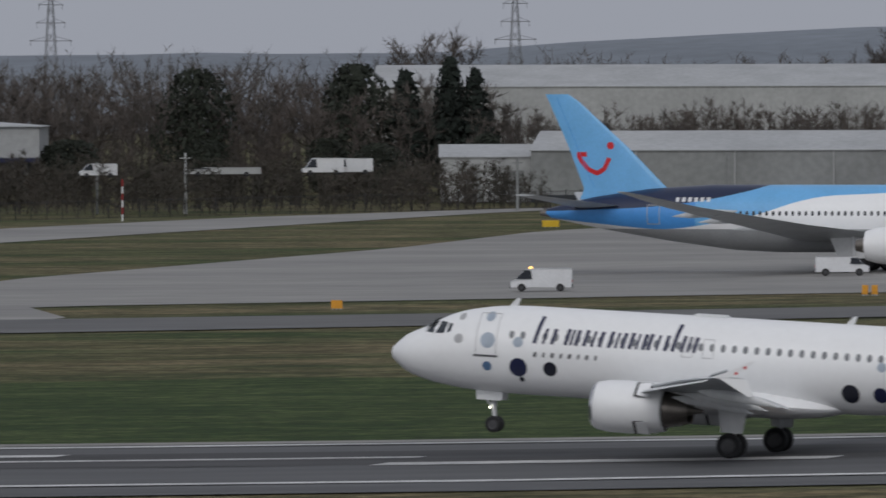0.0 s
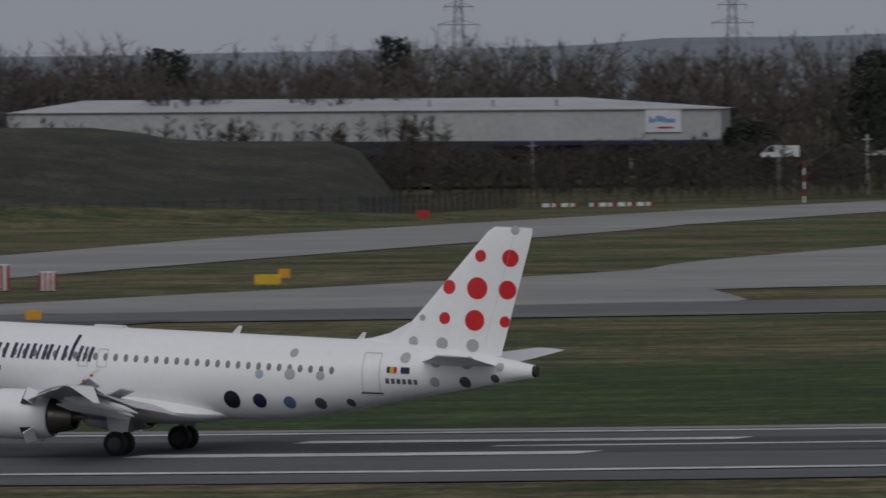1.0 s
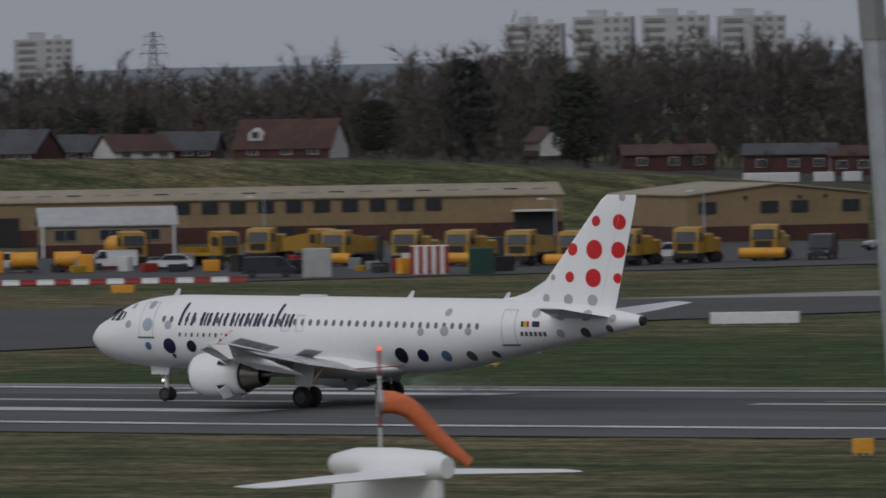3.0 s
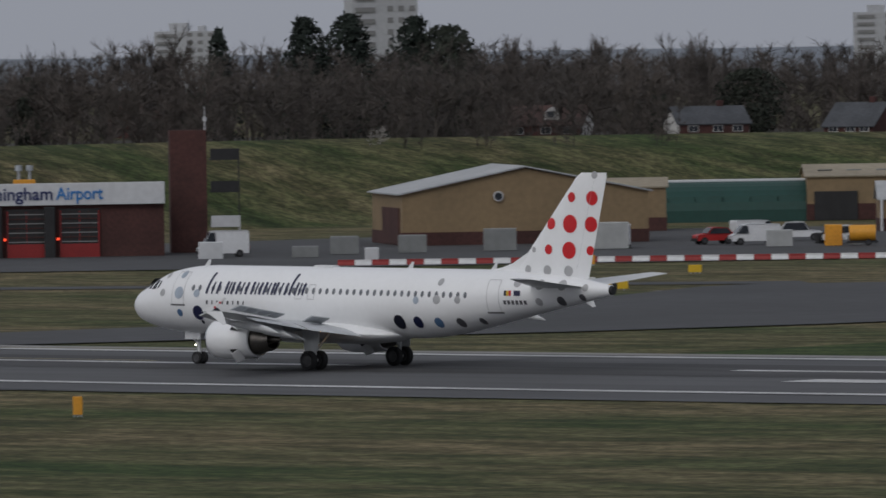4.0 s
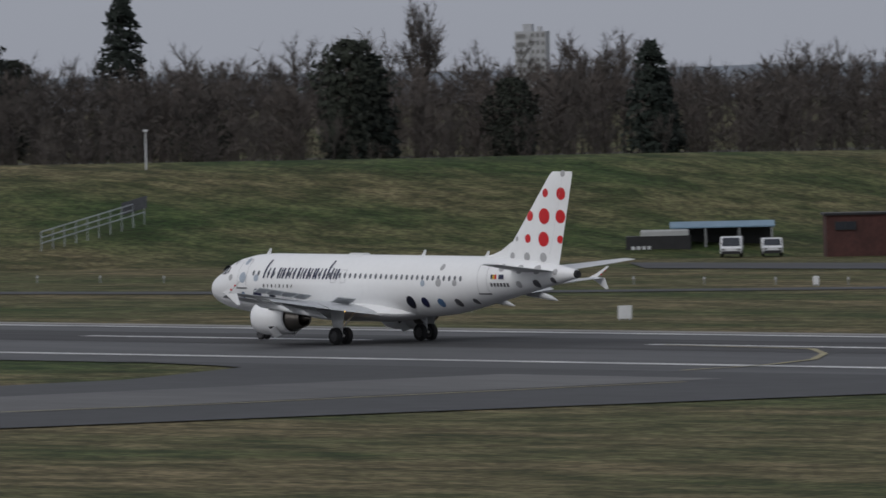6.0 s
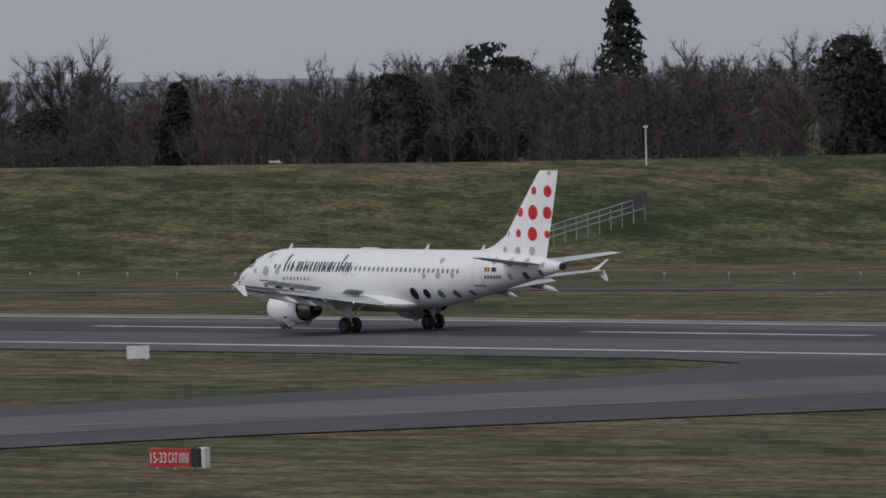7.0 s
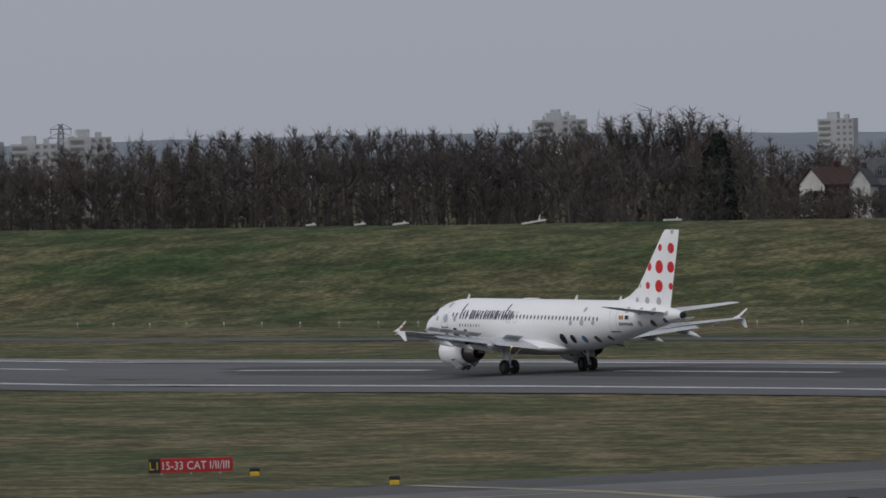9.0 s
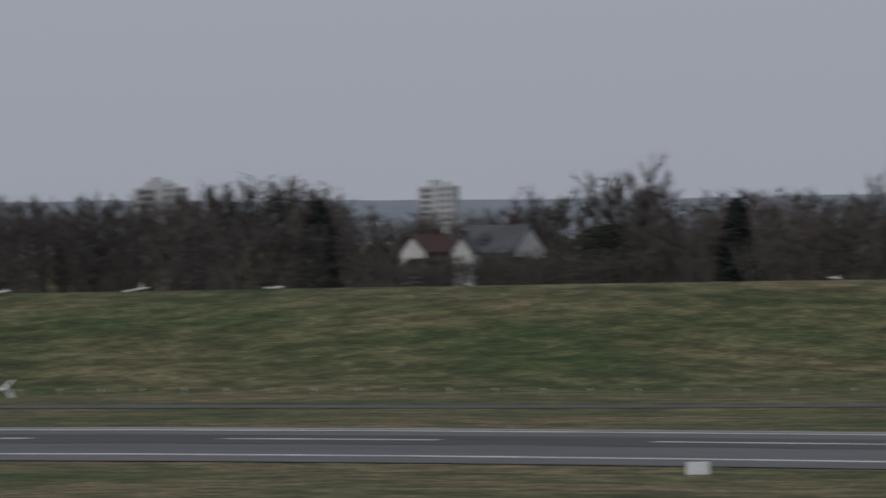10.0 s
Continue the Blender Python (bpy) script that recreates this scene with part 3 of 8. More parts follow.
def build_airliner():
    b = Build()
    b.loft(hull_rings(TOP, BOTTOM, HALF, 0.0, 37.57, 110, 48, 1, MG))
    hull = part("fuselage", b, "white", airliner, "glossy white fuselage", True)
    b = Build()
    b.tube((37.50 - MG, 0, 4.86), (37.75 - MG, 0, 4.86), 0.30, 0.24, 16)
    part("tail_exhaust", b, "black", hull, "black exhaust at the tip of the tail")
    # cabin windows
    for k in range(41):
        s = 6.32 + 0.5385 * k
        if k != 2:
            b = Build()
            patch(b, oval(s, 4.66 - 0.0075 * (s - 6.3), 0.125, 0.185, 12), lift=0.018)
            part("cabin_window", b, "cabin", hull)
    for q in ([(1.86, 4.52), (2.30, 4.50), (2.42, 5.02), (2.20, 4.98)], [(2.42, 4.50), (2.90, 4.52), (2.98, 5.02), (2.54, 5.06)], [(3.02, 4.55), (3.22, 4.62), (3.26, 4.98), (3.08, 5.02)]):
        b = Build()
        patch(b, q)
        part("cockpit_window", b, "glass", hull, "dark cockpit window")
    b = Build()
    for y in (-1, 1):
        b.add([(1.70 - MG, 0.05 * y, 4.86), (1.80 - MG, 0.92 * y, 4.70), (2.25 - MG, 0.84 * y, 5.12), (2.2 - MG, 0.05 * y, 5.18)], [(0, 1, 2, 3)])
    part("windscreen", b, "glass", hull, "dark cockpit windscreen")
    # doors: thin outlines with a dark sill
    for s0, s1, z0, z1 in ((4.60, 5.60, 3.62, 5.55), (29.38, 30.22, 3.50, 5.40)):
        b = Build()
        for line in ([(s0, z0), (s0, z1)], [(s1, z0), (s1, z1)], [(s0, z1), (s1, z1)]):
            stroke(b, line, 0.028)
        door = part("cabin_door", b, "dotgrey", hull, "outlined cabin door")
        b = Build()
        stroke(b, [(s0 - 0.1, z0), (s1 + 0.1, z0)], 0.09)
        part("door_sill", b, "dimgrey", door)
    for s0 in (14.6, 15.6):
        b = Build()
        stroke(b, [(s0, 4.1), (s0, 4.95), (s0 + 0.5, 4.95), (s0 + 0.5, 4.1), (s0, 4.1)], 0.03)
        part("emergency_exit", b, "dotgrey", hull)
    # dots along the hull and fin
    dots = [("dotgrey", 3.65, 5.32, 0.16), ("dotblue", 5.10, 5.41, 0.22), ("dotgrey", 3.70, 4.33, 0.22), ("dotblue", 5.17, 4.34, 0.36), ("dotblue", 6.66, 4.33, 0.24), ("steelblue", 5.17, 3.15, 0.22),
            ("navy", 6.70, 3.17, 0.43), ("ink", 8.25, 3.17, 0.33), ("ink", 6.83, 2.62, 0.12), ("ink", 22.68, 2.86, 0.43), ("navy", 24.12, 2.87, 0.35), ("steelblue", 25.64, 2.86, 0.30),
            ("dimgrey", 27.16, 2.88, 0.28), ("dimgrey", 28.62, 2.98, 0.20), ("dotgrey", 25.78, 5.23, 0.21), ("dotblue", 24.17, 4.16, 0.22), ("dotgrey", 25.75, 4.22, 0.27), ("dotgrey", 27.3, 4.22, 0.22),
            ("dotgrey", 32.88, 4.16, 0.23), ("dimgrey", 34.33, 4.22, 0.27), ("dimgrey", 35.78, 4.45, 0.20), ("dotgrey", 31.41, 5.24, 0.25), ("dotgrey", 32.96, 5.15, 0.30), ("dotgrey", 34.46, 5.13, 0.30), ("dotgrey", 36.03, 5.0, 0.20)]
    for m, s, z, r in dots:
        b = Build()
        patch(b, oval(s, z, r, r))
        part("dot", b, m, hull)
    # the name on the side as plain slanted strokes, and small bars under it
    ln = 0.20
    for s0, wide, tall in ((7.45, 0.85, 1), (8.95, 0.5, 0), (9.85, 0.75, 0), (11.05, 0.65, 0), (12.05, 0.65, 0), (12.95, 0.8, 0), (14.12, 0.0, 1), (14.55, 0.6, 0)):
        b = Build()
        z0, z1 = 4.32, (5.55 if tall else 5.05)
        stroke(b, [(s0, z0), (s0 + ln * (z1 - z0), z1)], 0.18)
        if wide:
            stroke(b, [(s0 + wide / 2, z0), (s0 + wide / 2 + ln * 0.7, z0 + 0.7)], 0.12)
            stroke(b, [(s0 + wide, z0), (s0 + wide + ln * 0.7, z0 + 0.7)], 0.18)
        part("name_stroke", b, "navy", hull)
    for k in range(8):
        b = Build()
        stroke(b, [(7.50 + 0.42 * k, 3.70), (7.55 + 0.42 * k, 3.92)], 0.09 if k % 2 else 0.14)
        part("small_name_bar", b, "dimgrey", hull)
    for k in range(6):
        b = Build()
        stroke(b, [(30.52 + 0.27 * k, 4.12), (30.70 + 0.27 * k, 4.12)], 0.24)
        part("registration_bar", b, "dimgrey", hull)
    for k, c in enumerate(("ink", "signyel", "red")):
        b = Build()
        stroke(b, [(30.58 + 0.17 * k, 4.65), (30.74 + 0.17 * k, 4.65)], 0.30)
        part("flag_stripe", b, c, hull)
    b = Build()
    stroke(b, [(31.26, 4.65), (31.70, 4.65)], 0.30)
    part("flag_panel", b, "navy", hull)
    # aerials and beacons
    for s, z in ((5.55, 5.88), (21.8, 5.92), (28.3, 5.90)):
        b = Build()
        b.prism([(s - MG, -0.02, z), (s + 0.42 - MG, -0.02, z), (s + 0.55 - MG, -0.02, z + 0.42), (s + 0.38 - MG, -0.02, z + 0.42)], (0, 0.04, 0))
        part("blade_aerial", b, "white2", hull)
    b = Build()
    b.box(15.4 - MG, 0, 5.9, 1.6, 0.7, 0.16, ch=0.1)
    part("aerial_fairing", b, "white2", hull)
    # belly fairing
    b = Build()
    fair_t = [(10.2, 2.4), (11.5, 2.9), (18, 2.9), (20.5, 2.6), (22.4, 2.2)]
    fair_b = [(10.2, 2.0), (11.5, 1.55), (13, 1.42), (19, 1.42), (21, 1.6), (22.4, 1.95)]
    fair_w = [(10.2, 0.5), (11.5, 2.0), (13, 2.25), (19, 2.25), (21, 1.7), (22.4, 0.5)]
    b.loft(hull_rings(fair_t, fair_b, fair_w, 10.2, 22.4, 30, 24, 1, MG))
    part("belly_fairing", b, "white", airliner, "white belly fairing", True)

    # fin with dots
    fin_rows = [(5.5, 29.9, 5.95, 0.095), (6.4, 30.72, 5.35, 0.095), (8.4, 32.42, 4.12, 0.09), (10.4, 34.1, 2.92, 0.085), (11.45, 35.0, 2.26, 0.08), (11.68, 35.35, 1.90, 0.05)]

    def fin_skin(s, z, lift=0.02):
        k = [r[0] for r in fin_rows]
        lead, chord, th = (float(np.interp(z, k, [r[i] for r in fin_rows])) for i in (1, 2, 3))
        u = max(0.001, min(0.999, (s - lead) / chord))
        t = th * chord * (1.48 * math.sqrt(u) - 0.63 * u - 0.85 * u * u) * 0.8
        return (lead + chord * u - MG, -(t + lift), z)

    b = Build()
    rings = []
    for z, lead, chord, th in fin_rows:
        ring = []
        for k in range(20):
            a = 2 * math.pi * k / 20
            u = (1 - math.cos(a)) / 2
            t = th * chord * (1.48 * math.sqrt(u) - 0.63 * u - 0.85 * u * u) * 0.8
            ring.append((lead + chord * u - MG, t if a <= math.pi else -t, z))
        rings.append(ring)
    b.loft(rings)
    b.prism([(28.3 - MG, -0.06, 5.94), (31.2 - MG, -0.10, 5.9), (31.2 - MG, -0.10, 6.95), (30.1 - MG, -0.08, 6.35), (29.2 - MG, -0.07, 6.08)], (0, 0.16, 0))
    fin = part("fin", b, "white", airliner, "white tail fin with red dots", True)
    reds = [(36.2, 10.20, 0.42), (34.68, 10.25, 0.29), (34.58, 8.70, 0.53), (33.12, 8.70, 0.34), (36.1, 8.68, 0.45), (34.5, 7.16, 0.50), (32.97, 7.20, 0.29), (36.02, 7.15, 0.27)]
    for s, z, r in reds:
        b = Build()
        patch(b, [q for q in oval(s, z, r * 0.98, r, 24)], place=fin_skin)
        part("dot", b, "red", fin)
    for s, z, r in ((31.4, 6.02, 0.24), (32.89, 5.98, 0.29), (34.44, 5.95, 0.31), (31.8, 7.17, 0.16), (36.4, 11.55, 0.22)):
        b = Build()
        patch(b, oval(s, z, r, r), place=fin_skin)
        part("dot", b, "dotgrey", fin)
    b = Build()
    stroke(b, [(36.0 - 0.95, 6.1), (36.35, 11.2)], 0.012, place=fin_skin)
    part("rudder_joint", b, "wing", fin)

    # tailplanes
    for side, nm in ((-1, "port"), (1, "starboard")):
        b = Build()
        b.loft(wing_rings([(side * 0.5, 31.9 - MG, 3.9, 5.05, 0.10, 0), (side * 3.4, 33.55 - MG, 2.75, 5.35, 0.10, 0), (side * 6.1, 35.05 - MG, 1.65, 5.66, 0.09, 0), (side * 6.24, 35.4 - MG, 1.1, 5.67, 0.05, 0)]))
        part("tailplane", b, "wing" if side < 0 else "white2", airliner, "grey tailplane", True)

    # wings with high-lift parts, spoilers, fairings and fences
    for side in (-1, 1):
        b = Build()
        b.loft(wing_rings([(side * 1.2, 11.6 - MG, 7.0, 2.45, 0.13, 1), (side * 6.2, 14.4 - MG, 4.0, 2.86, 0.12, 1), (side * 12, 17.65 - MG, 2.6, 3.5, 0.11, 0), (side * 16.4, 20.5 - MG, 1.5, 3.9, 0.10, -1)], 18))
        wing = part("wing", b, "wing", airliner, "grey swept wing", True)
        for y0, y1, l0, l1, c0, c1, z0, z1 in ((2.2, 6.2, 18.25, 18.1, 1.9, 1.5, 2.35, 2.75), (6.3, 12.6, 18.1, 20.3, 1.4, 0.8, 2.75, 3.35)):
            b = Build()
            b.loft(wing_rings([(side * y0, l0 - MG, c0, z0 + 0.12, 0.12, 15), (side * y1, l1 - MG, c1, z1 + 0.12, 0.12, 15)], 12))
            part("flap", b, "wing", wing, "lowered wing flap", True)
        b = Build()
        b.loft(wing_rings([(side * 2.8, 11.6 - MG, 0.9, 2.22, 0.2, -18), (side * 5.0, 13.1 - MG, 0.8, 2.42, 0.2, -18)], 12))
        part("slat", b, "white2", wing, "lowered leading-edge slat", True)
        b = Build()
        b.loft(wing_rings([(side * 6.6, 14.1 - MG, 0.75, 2.58, 0.2, -18), (side * 15.8, 19.6 - MG, 0.5, 3.62, 0.2, -18)], 12))
        part("slat", b, "white2", wing, "lowered leading-edge slat", True)
        for y0, y1 in ((2.5, 4.1), (6.4, 8.0), (8.1, 9.7), (9.8, 11.4), (11.5, 12.8)):
            k = 17.1 if y0 < 5 else 17.05 + (y0 - 6.4) * 0.35
            j = k + (0.0 if y0 < 5 else (y1 - y0) * 0.35)
            zb0, zb1 = 2.72 + (y0 - 2.5) * 0.115, 2.72 + (y1 - 2.5) * 0.115
            b = Build()
            up = 0.34 if y0 < 5 else 0.26
            b.prism([(k - MG, side * y0, zb0), (k + 0.75 - MG, side * y0, zb0 + up), (j + 0.75 - MG, side * y1, zb1 + up), (j - MG, side * y1, zb1)], (0.03, 0, -0.05))
            part("spoiler", b, "wing", wing, "raised spoiler panel")
        for y, l0 in ((6.5, 15.6), (9.2, 17.0), (11.9, 18.4)):
            b = Build()
            z = 2.45 + (y - 6.5) * 0.115
            prof = [(l0, 0.03, 0.0), (l0 + 0.7, 0.20, -0.08), (l0 + 2.0, 0.24, -0.18), (l0 + 3.2, 0.16, -0.38), (l0 + 3.9, 0.02, -0.55)]
            b.loft([[(s - MG, side * y + 0.7 * r * math.cos(2 * math.pi * k / 10), z + dz + r * math.sin(2 * math.pi * k / 10)) for k in range(10)] for s, r, dz in prof])
            part("flap_track_fairing", b, "white2", wing, "", True)
        b = Build()
        b.prism([(20.3 - MG, side * 16.42, 3.9), (21.2 - MG, side * 16.45, 3.95), (22.4 - MG, side * 16.52, 4.72), (22.2 - MG, side * 16.52, 4.75), (21.2 - MG, side * 16.45, 4.22)], (0, 0.05, 0))
        b.prism([(20.7 - MG, side * 16.42, 3.92), (22.0 - MG, side * 16.45, 3.92), (22.35 - MG, side * 16.48, 3.18), (22.1 - MG, side * 16.48, 3.15)], (0, 0.05, 0))
        fence = part("wingtip_fence", b, "white", wing, "white wingtip fence")
        for ds, dz in ((21.55, 4.16), (21.95, 4.44)):
            b = Build()
            b.tube((ds - MG, side * 16.47 + side * 0.05, dz), (ds - MG, side * 16.47 + side * 0.1, dz), 0.07, n=12)
            part("dot", b, "red", fence)
        # engine
        y, zc = side * 5.75, 1.84
        b = Build()
        prof = [(11.90, 0.90), (11.75, 1.02), (11.90, 1.12), (12.45, 1.22), (13.35, 1.24), (14.35, 1.18), (15.10, 1.06), (15.15, 0.98), (14.15, 0.92)]
        b.loft([[(s - MG, y + r * math.cos(2 * math.pi * k / 32), zc + r * 0.98 * math.sin(2 * math.pi * k / 32)) for k in range(32)] for s, r in prof], caps=False)
        nac = part("engine_cowling", b, "white", airliner, "white engine cowling", True)
        b = Build()
        prof = [(11.93, 0.90), (11.74, 1.0), (11.75, 1.04), (11.91, 1.125)]
        b.loft([[(s - MG, y + r * 1.004 * math.cos(2 * math.pi * k / 32), zc + r * 0.985 * math.sin(2 * math.pi * k / 32)) for k in range(32)] for s, r in prof], caps=False)
        part("intake_lip", b, "chrome", nac, "bare metal intake lip", True)
        b = Build()
        b.tube((12.35 - MG, y, zc), (12.45 - MG, y, zc), 0.93, n=32)
        b.tube((11.95 - MG, y, zc), (12.35 - MG, y, zc), 0.02, 0.28, n=16)
        part("fan", b, "black", nac, "dark fan and spinner")
        b = Build()
        prof = [(14.25, 0.90), (15.25, 0.84), (15.95, 0.70), (16.30, 0.60), (16.25, 0.52), (15.35, 0.5)]
        b.loft([[(s - MG, y + r * math.cos(2 * math.pi * k / 28), zc + r * math.sin(2 * math.pi * k / 28)) for k in range(28)] for s, r in prof], caps=False)
        part("exhaust_nozzle", b, "metal", nac, "dark bare-metal exhaust nozzle", True)
        b = Build()
        b.tube((15.5 - MG, y, zc), (16.9 - MG, y, zc), 0.42, 0.06, 20)
        part("exhaust_cone", b, "metal", nac, "", True)
        b = Build()
        b.loft([[(s - MG, y + w, z0), (s - MG, y - w, z0), (s - MG, y - w, z1), (s - MG, y + w, z1)] for s, w, z0, z1 in ((13.0, 0.12, 2.9, 3.0), (14.3, 0.2, 2.75, 3.05), (15.6, 0.2, 2.2, 2.85), (17.0, 0.12, 2.3, 2.75))])
        part("pylon", b, "white2", nac, "grey engine pylon", True)
        # thrust-reverser doors, four a side, hinged at their rear edge, with the dark openings behind them
        for k in range(4):
            a = radians(45 + 90 * k)
            rad, tan = Vector((0, math.cos(a), math.sin(a))), Vector((0, -math.sin(a), math.cos(a)))
            c = Vector((13.9 - MG, y, zc))
            b = Build()
            q = [c + rad * 1.20 + tan * t + Vector((dx, 0, 0)) for t, dx in ((-0.42, -0.02), (0.42, -0.02), (0.42, 0.60), (-0.42, 0.60))]
            b.prism([q[0] + rad * 0.03, q[1] + rad * 0.03, q[2] - rad * 0.02, q[3] - rad * 0.02], rad * 0.02)
            part("reverser_opening", b, "black", nac, "dark opening in the cowling")
            b = Build()
            o = [c + tan * t + rad * r + Vector((dx, 0, 0)) for t, r, dx in ((-0.44, 1.20, 0.62), (0.44, 1.20, 0.62), (0.36, 1.54, 0.20), (-0.36, 1.54, 0.20))]
            b.prism(o, (0.05, 0, 0.0))
            door = part("reverser_door", b, "white", nac, "white thrust-reverser door")
            hinge = c + rad * 1.20 + Vector((0.62, 0, 0))
            turn = Vector((-0.42, 0, 0)) + rad * 0.34
            shut = turn.rotation_difference(Vector((-1, 0, 0)) + rad * 0.06)
            reverser_doors.append((door, Matrix.Translation(hinge) @ shut.to_matrix().to_4x4() @ Matrix.Translation(-hinge)))
        # main gear
        y = side * 3.8
        b = Build()
        b.tube((0, y, 0.55), (0.05, y - side * 0.05, 2.5), 0.13, 0.17, 12)
        b.tube((0, y - 0.5, 0.58), (0, y + 0.5, 0.58), 0.09, n=10)
        b.tube((0.1, y, 1.1), (0.2, y - side * 1.4, 2.3), 0.07, n=8)
        gear = part("main_gear_leg", b, "white2", airliner, "grey main landing-gear leg", True)
        main_legs.append(gear)
        b = Build()
        b.prism([(-0.45, y + side * 0.28, 1.15), (0.55, y + side * 0.28, 1.15), (0.8, y + side * 0.25, 2.6), (-0.75, y + side * 0.25, 2.6)], (0, side * 0.05, 0))
        part("gear_door", b, "white2", gear, "grey gear door")
        if side < 0:
            b = Build()
            b.tube((0.30, y, 2.30), (0.42, y, 2.30), 0.12, n=14)
            part("landing_light", b, "lampamber", gear, "lit warm lamp above the gear")
        for dy in (-0.46, 0.46):
            wheel(gear, 0, y + dy, 0.58, 0.585, 0.42)
    b = Build()
    b.tube((5.1 - MG, 0, 0.4), (4.95 - MG, 0, 2.1), 0.10, 0.13, 12)
    b.tube((5.1 - MG, -0.3, 0.39), (5.1 - MG, 0.3, 0.39), 0.07, n=8)
    b.tube((5.02 - MG, 0, 1.1), (4.1 - MG, 0, 2.1), 0.06, n=8)
    leg = part("nose_gear_leg", b, "white2", airliner, "grey nose landing-gear leg", True)
    for dy in (-0.25, 0.25):
        wheel(leg, 5.1 - MG, dy, 0.385, 0.385, 0.22)
    for dy in (-0.45, 0.45):
        b = Build()
        b.prism([(4.3 - MG, dy, 1.5), (5.5 - MG, dy, 1.5), (5.6 - MG, dy * 0.8, 2.05), (4.2 - MG, dy * 0.8, 2.05)], (0, 0.04, 0))
        part("gear_door", b, "white2", leg)
    b = Build()
    b.tube((4.88 - MG, -0.12, 1.15), (4.83 - MG, -0.12, 1.15), 0.055, n=12)
    part("taxi_light", b, "lampwhite", leg, "lit taxi light")


build_airliner()

# ---- trees ----
def face(x, y):
    """The turn about z by which a thing's front (-y) looks at the camera's place."""
    return math.degrees(math.atan2(-x, y))


def limb(vs, fs, a, b, r0, r1):
    d = (b - a).normalized()
    s = d.orthogonal().normalized()
    t = d.cross(s)
    o = len(vs)
    for c, r in ((a, r0), (b, r1)):
        for k in range(3):
            q = 2 * math.pi * k / 3
            vs.append(c + r * (math.cos(q) * s + math.sin(q) * t))
    for k in range(3):
        j = (k + 1) % 3
        fs.append((o + k, o + j, o + 3 + j, o + 3 + k))


def blade(vs, fs, a, d, length, w, rng):
    side = d.cross(Vector((rng.uniform(-1, 1), rng.uniform(-1, 1), rng.uniform(-1, 1)))).normalized() * w
    o = len(vs)
    vs += [a - side, a + side, a + d * length]
    fs.append((o, o + 1, o + 2))


def bare_tree(seed, spread=0.36, upright=0.5, limbs=9, subs=8, twigs=15):
    """A leafless tree of height 1: a wood mesh (trunk and limbs) and a mesh of fine twigs."""
    rng = random.Random(seed)
    wv, wf, tv, tf = [], [], [], []
    lean = Vector((rng.uniform(-0.03, 0.03), rng.uniform(-0.03, 0.03), 0))
    fork = Vector((0, 0, 0.24)) + lean
    limb(wv, wf, Vector((0, 0, 0)), fork, 0.019, 0.015)
    limb(wv, wf, fork, fork + Vector((0, 0, 0.4)) + lean, 0.013, 0.004)
    for i in range(limbs):
        a = 2 * math.pi * (i + rng.random() * 0.7) / limbs
        h = rng.uniform(0.55, 0.9)
        r = spread * rng.uniform(0.55, 1.0) * math.sqrt(max(0.05, 1 - ((h - 0.62) / 0.5) ** 2))
        start = fork + Vector((0, 0, rng.uniform(-0.04, 0.3)))
        end = Vector((r * math.cos(a), r * math.sin(a), h))
        mid = start.lerp(end, 0.5) + Vector((r * 0.18 * math.cos(a), r * 0.18 * math.sin(a), -0.03))
        limb(wv, wf, start, mid, 0.007, 0.005)
        limb(wv, wf, mid, end, 0.005, 0.002)
        for j in range(subs):
            p = mid.lerp(end, rng.uniform(-0.25, 1.0))
            d = Vector((rng.gauss(0, 0.6), rng.gauss(0, 0.6), rng.uniform(0.1, 0.9) + upright * 0.6)).normalized() + (end - start).normalized() * 0.7
            d.normalize()
            q = p + d * rng.uniform(0.09, 0.2)
            blade(wv, wf, p, (q - p).normalized(), (q - p).length, 0.003, rng)
            for k in range(twigs):
                o = p.lerp(q, rng.uniform(0.2, 1.0))
                e = (d + Vector((rng.gauss(0, 0.7), rng.gauss(0, 0.7), rng.gauss(0.2, 0.55)))).normalized()
                blade(tv, tf, o, e, rng.uniform(0.04, 0.11), 0.0030, rng)
    return wv, wf, tv, tf


def thicket(seed, stems=5):
    """Leafless woodland growth of height 1, twiggy from the ground up, with several thin stems."""
    rng = random.Random(seed)
    wv, wf, tv, tf = [], [], [], []
    for i in range(stems):
        foot = Vector((rng.uniform(-0.22, 0.22), rng.uniform(-0.22, 0.22), 0))
        h = rng.uniform(0.66, 0.94)
        head = foot + Vector((rng.gauss(0, 0.07), rng.gauss(0, 0.07), h))
        limb(wv, wf, foot, head, 0.007, 0.002)
        for j in range(16):
            u = rng.uniform(0.04, 0.98) ** 0.9
            p = foot.lerp(head, u)
            d = Vector((rng.gauss(0, 1), rng.gauss(0, 1), rng.uniform(0.6, 1.9))).normalized()
            q = p + d * rng.uniform(0.10, 0.22) * (1.1 - 0.6 * u)
            blade(wv, wf, p, d, (q - p).length, 0.0025, rng)
            for k in range(14):
                o = p.lerp(q, rng.uniform(0.05, 1.0))
                e = (d + Vector((rng.gauss(0, 0.7), rng.gauss(0, 0.7), rng.gauss(0.35, 0.45)))).normalized()
                blade(tv, tf, o, e, rng.uniform(0.05, 0.13), 0.0036, rng)
    return wv, wf, tv, tf


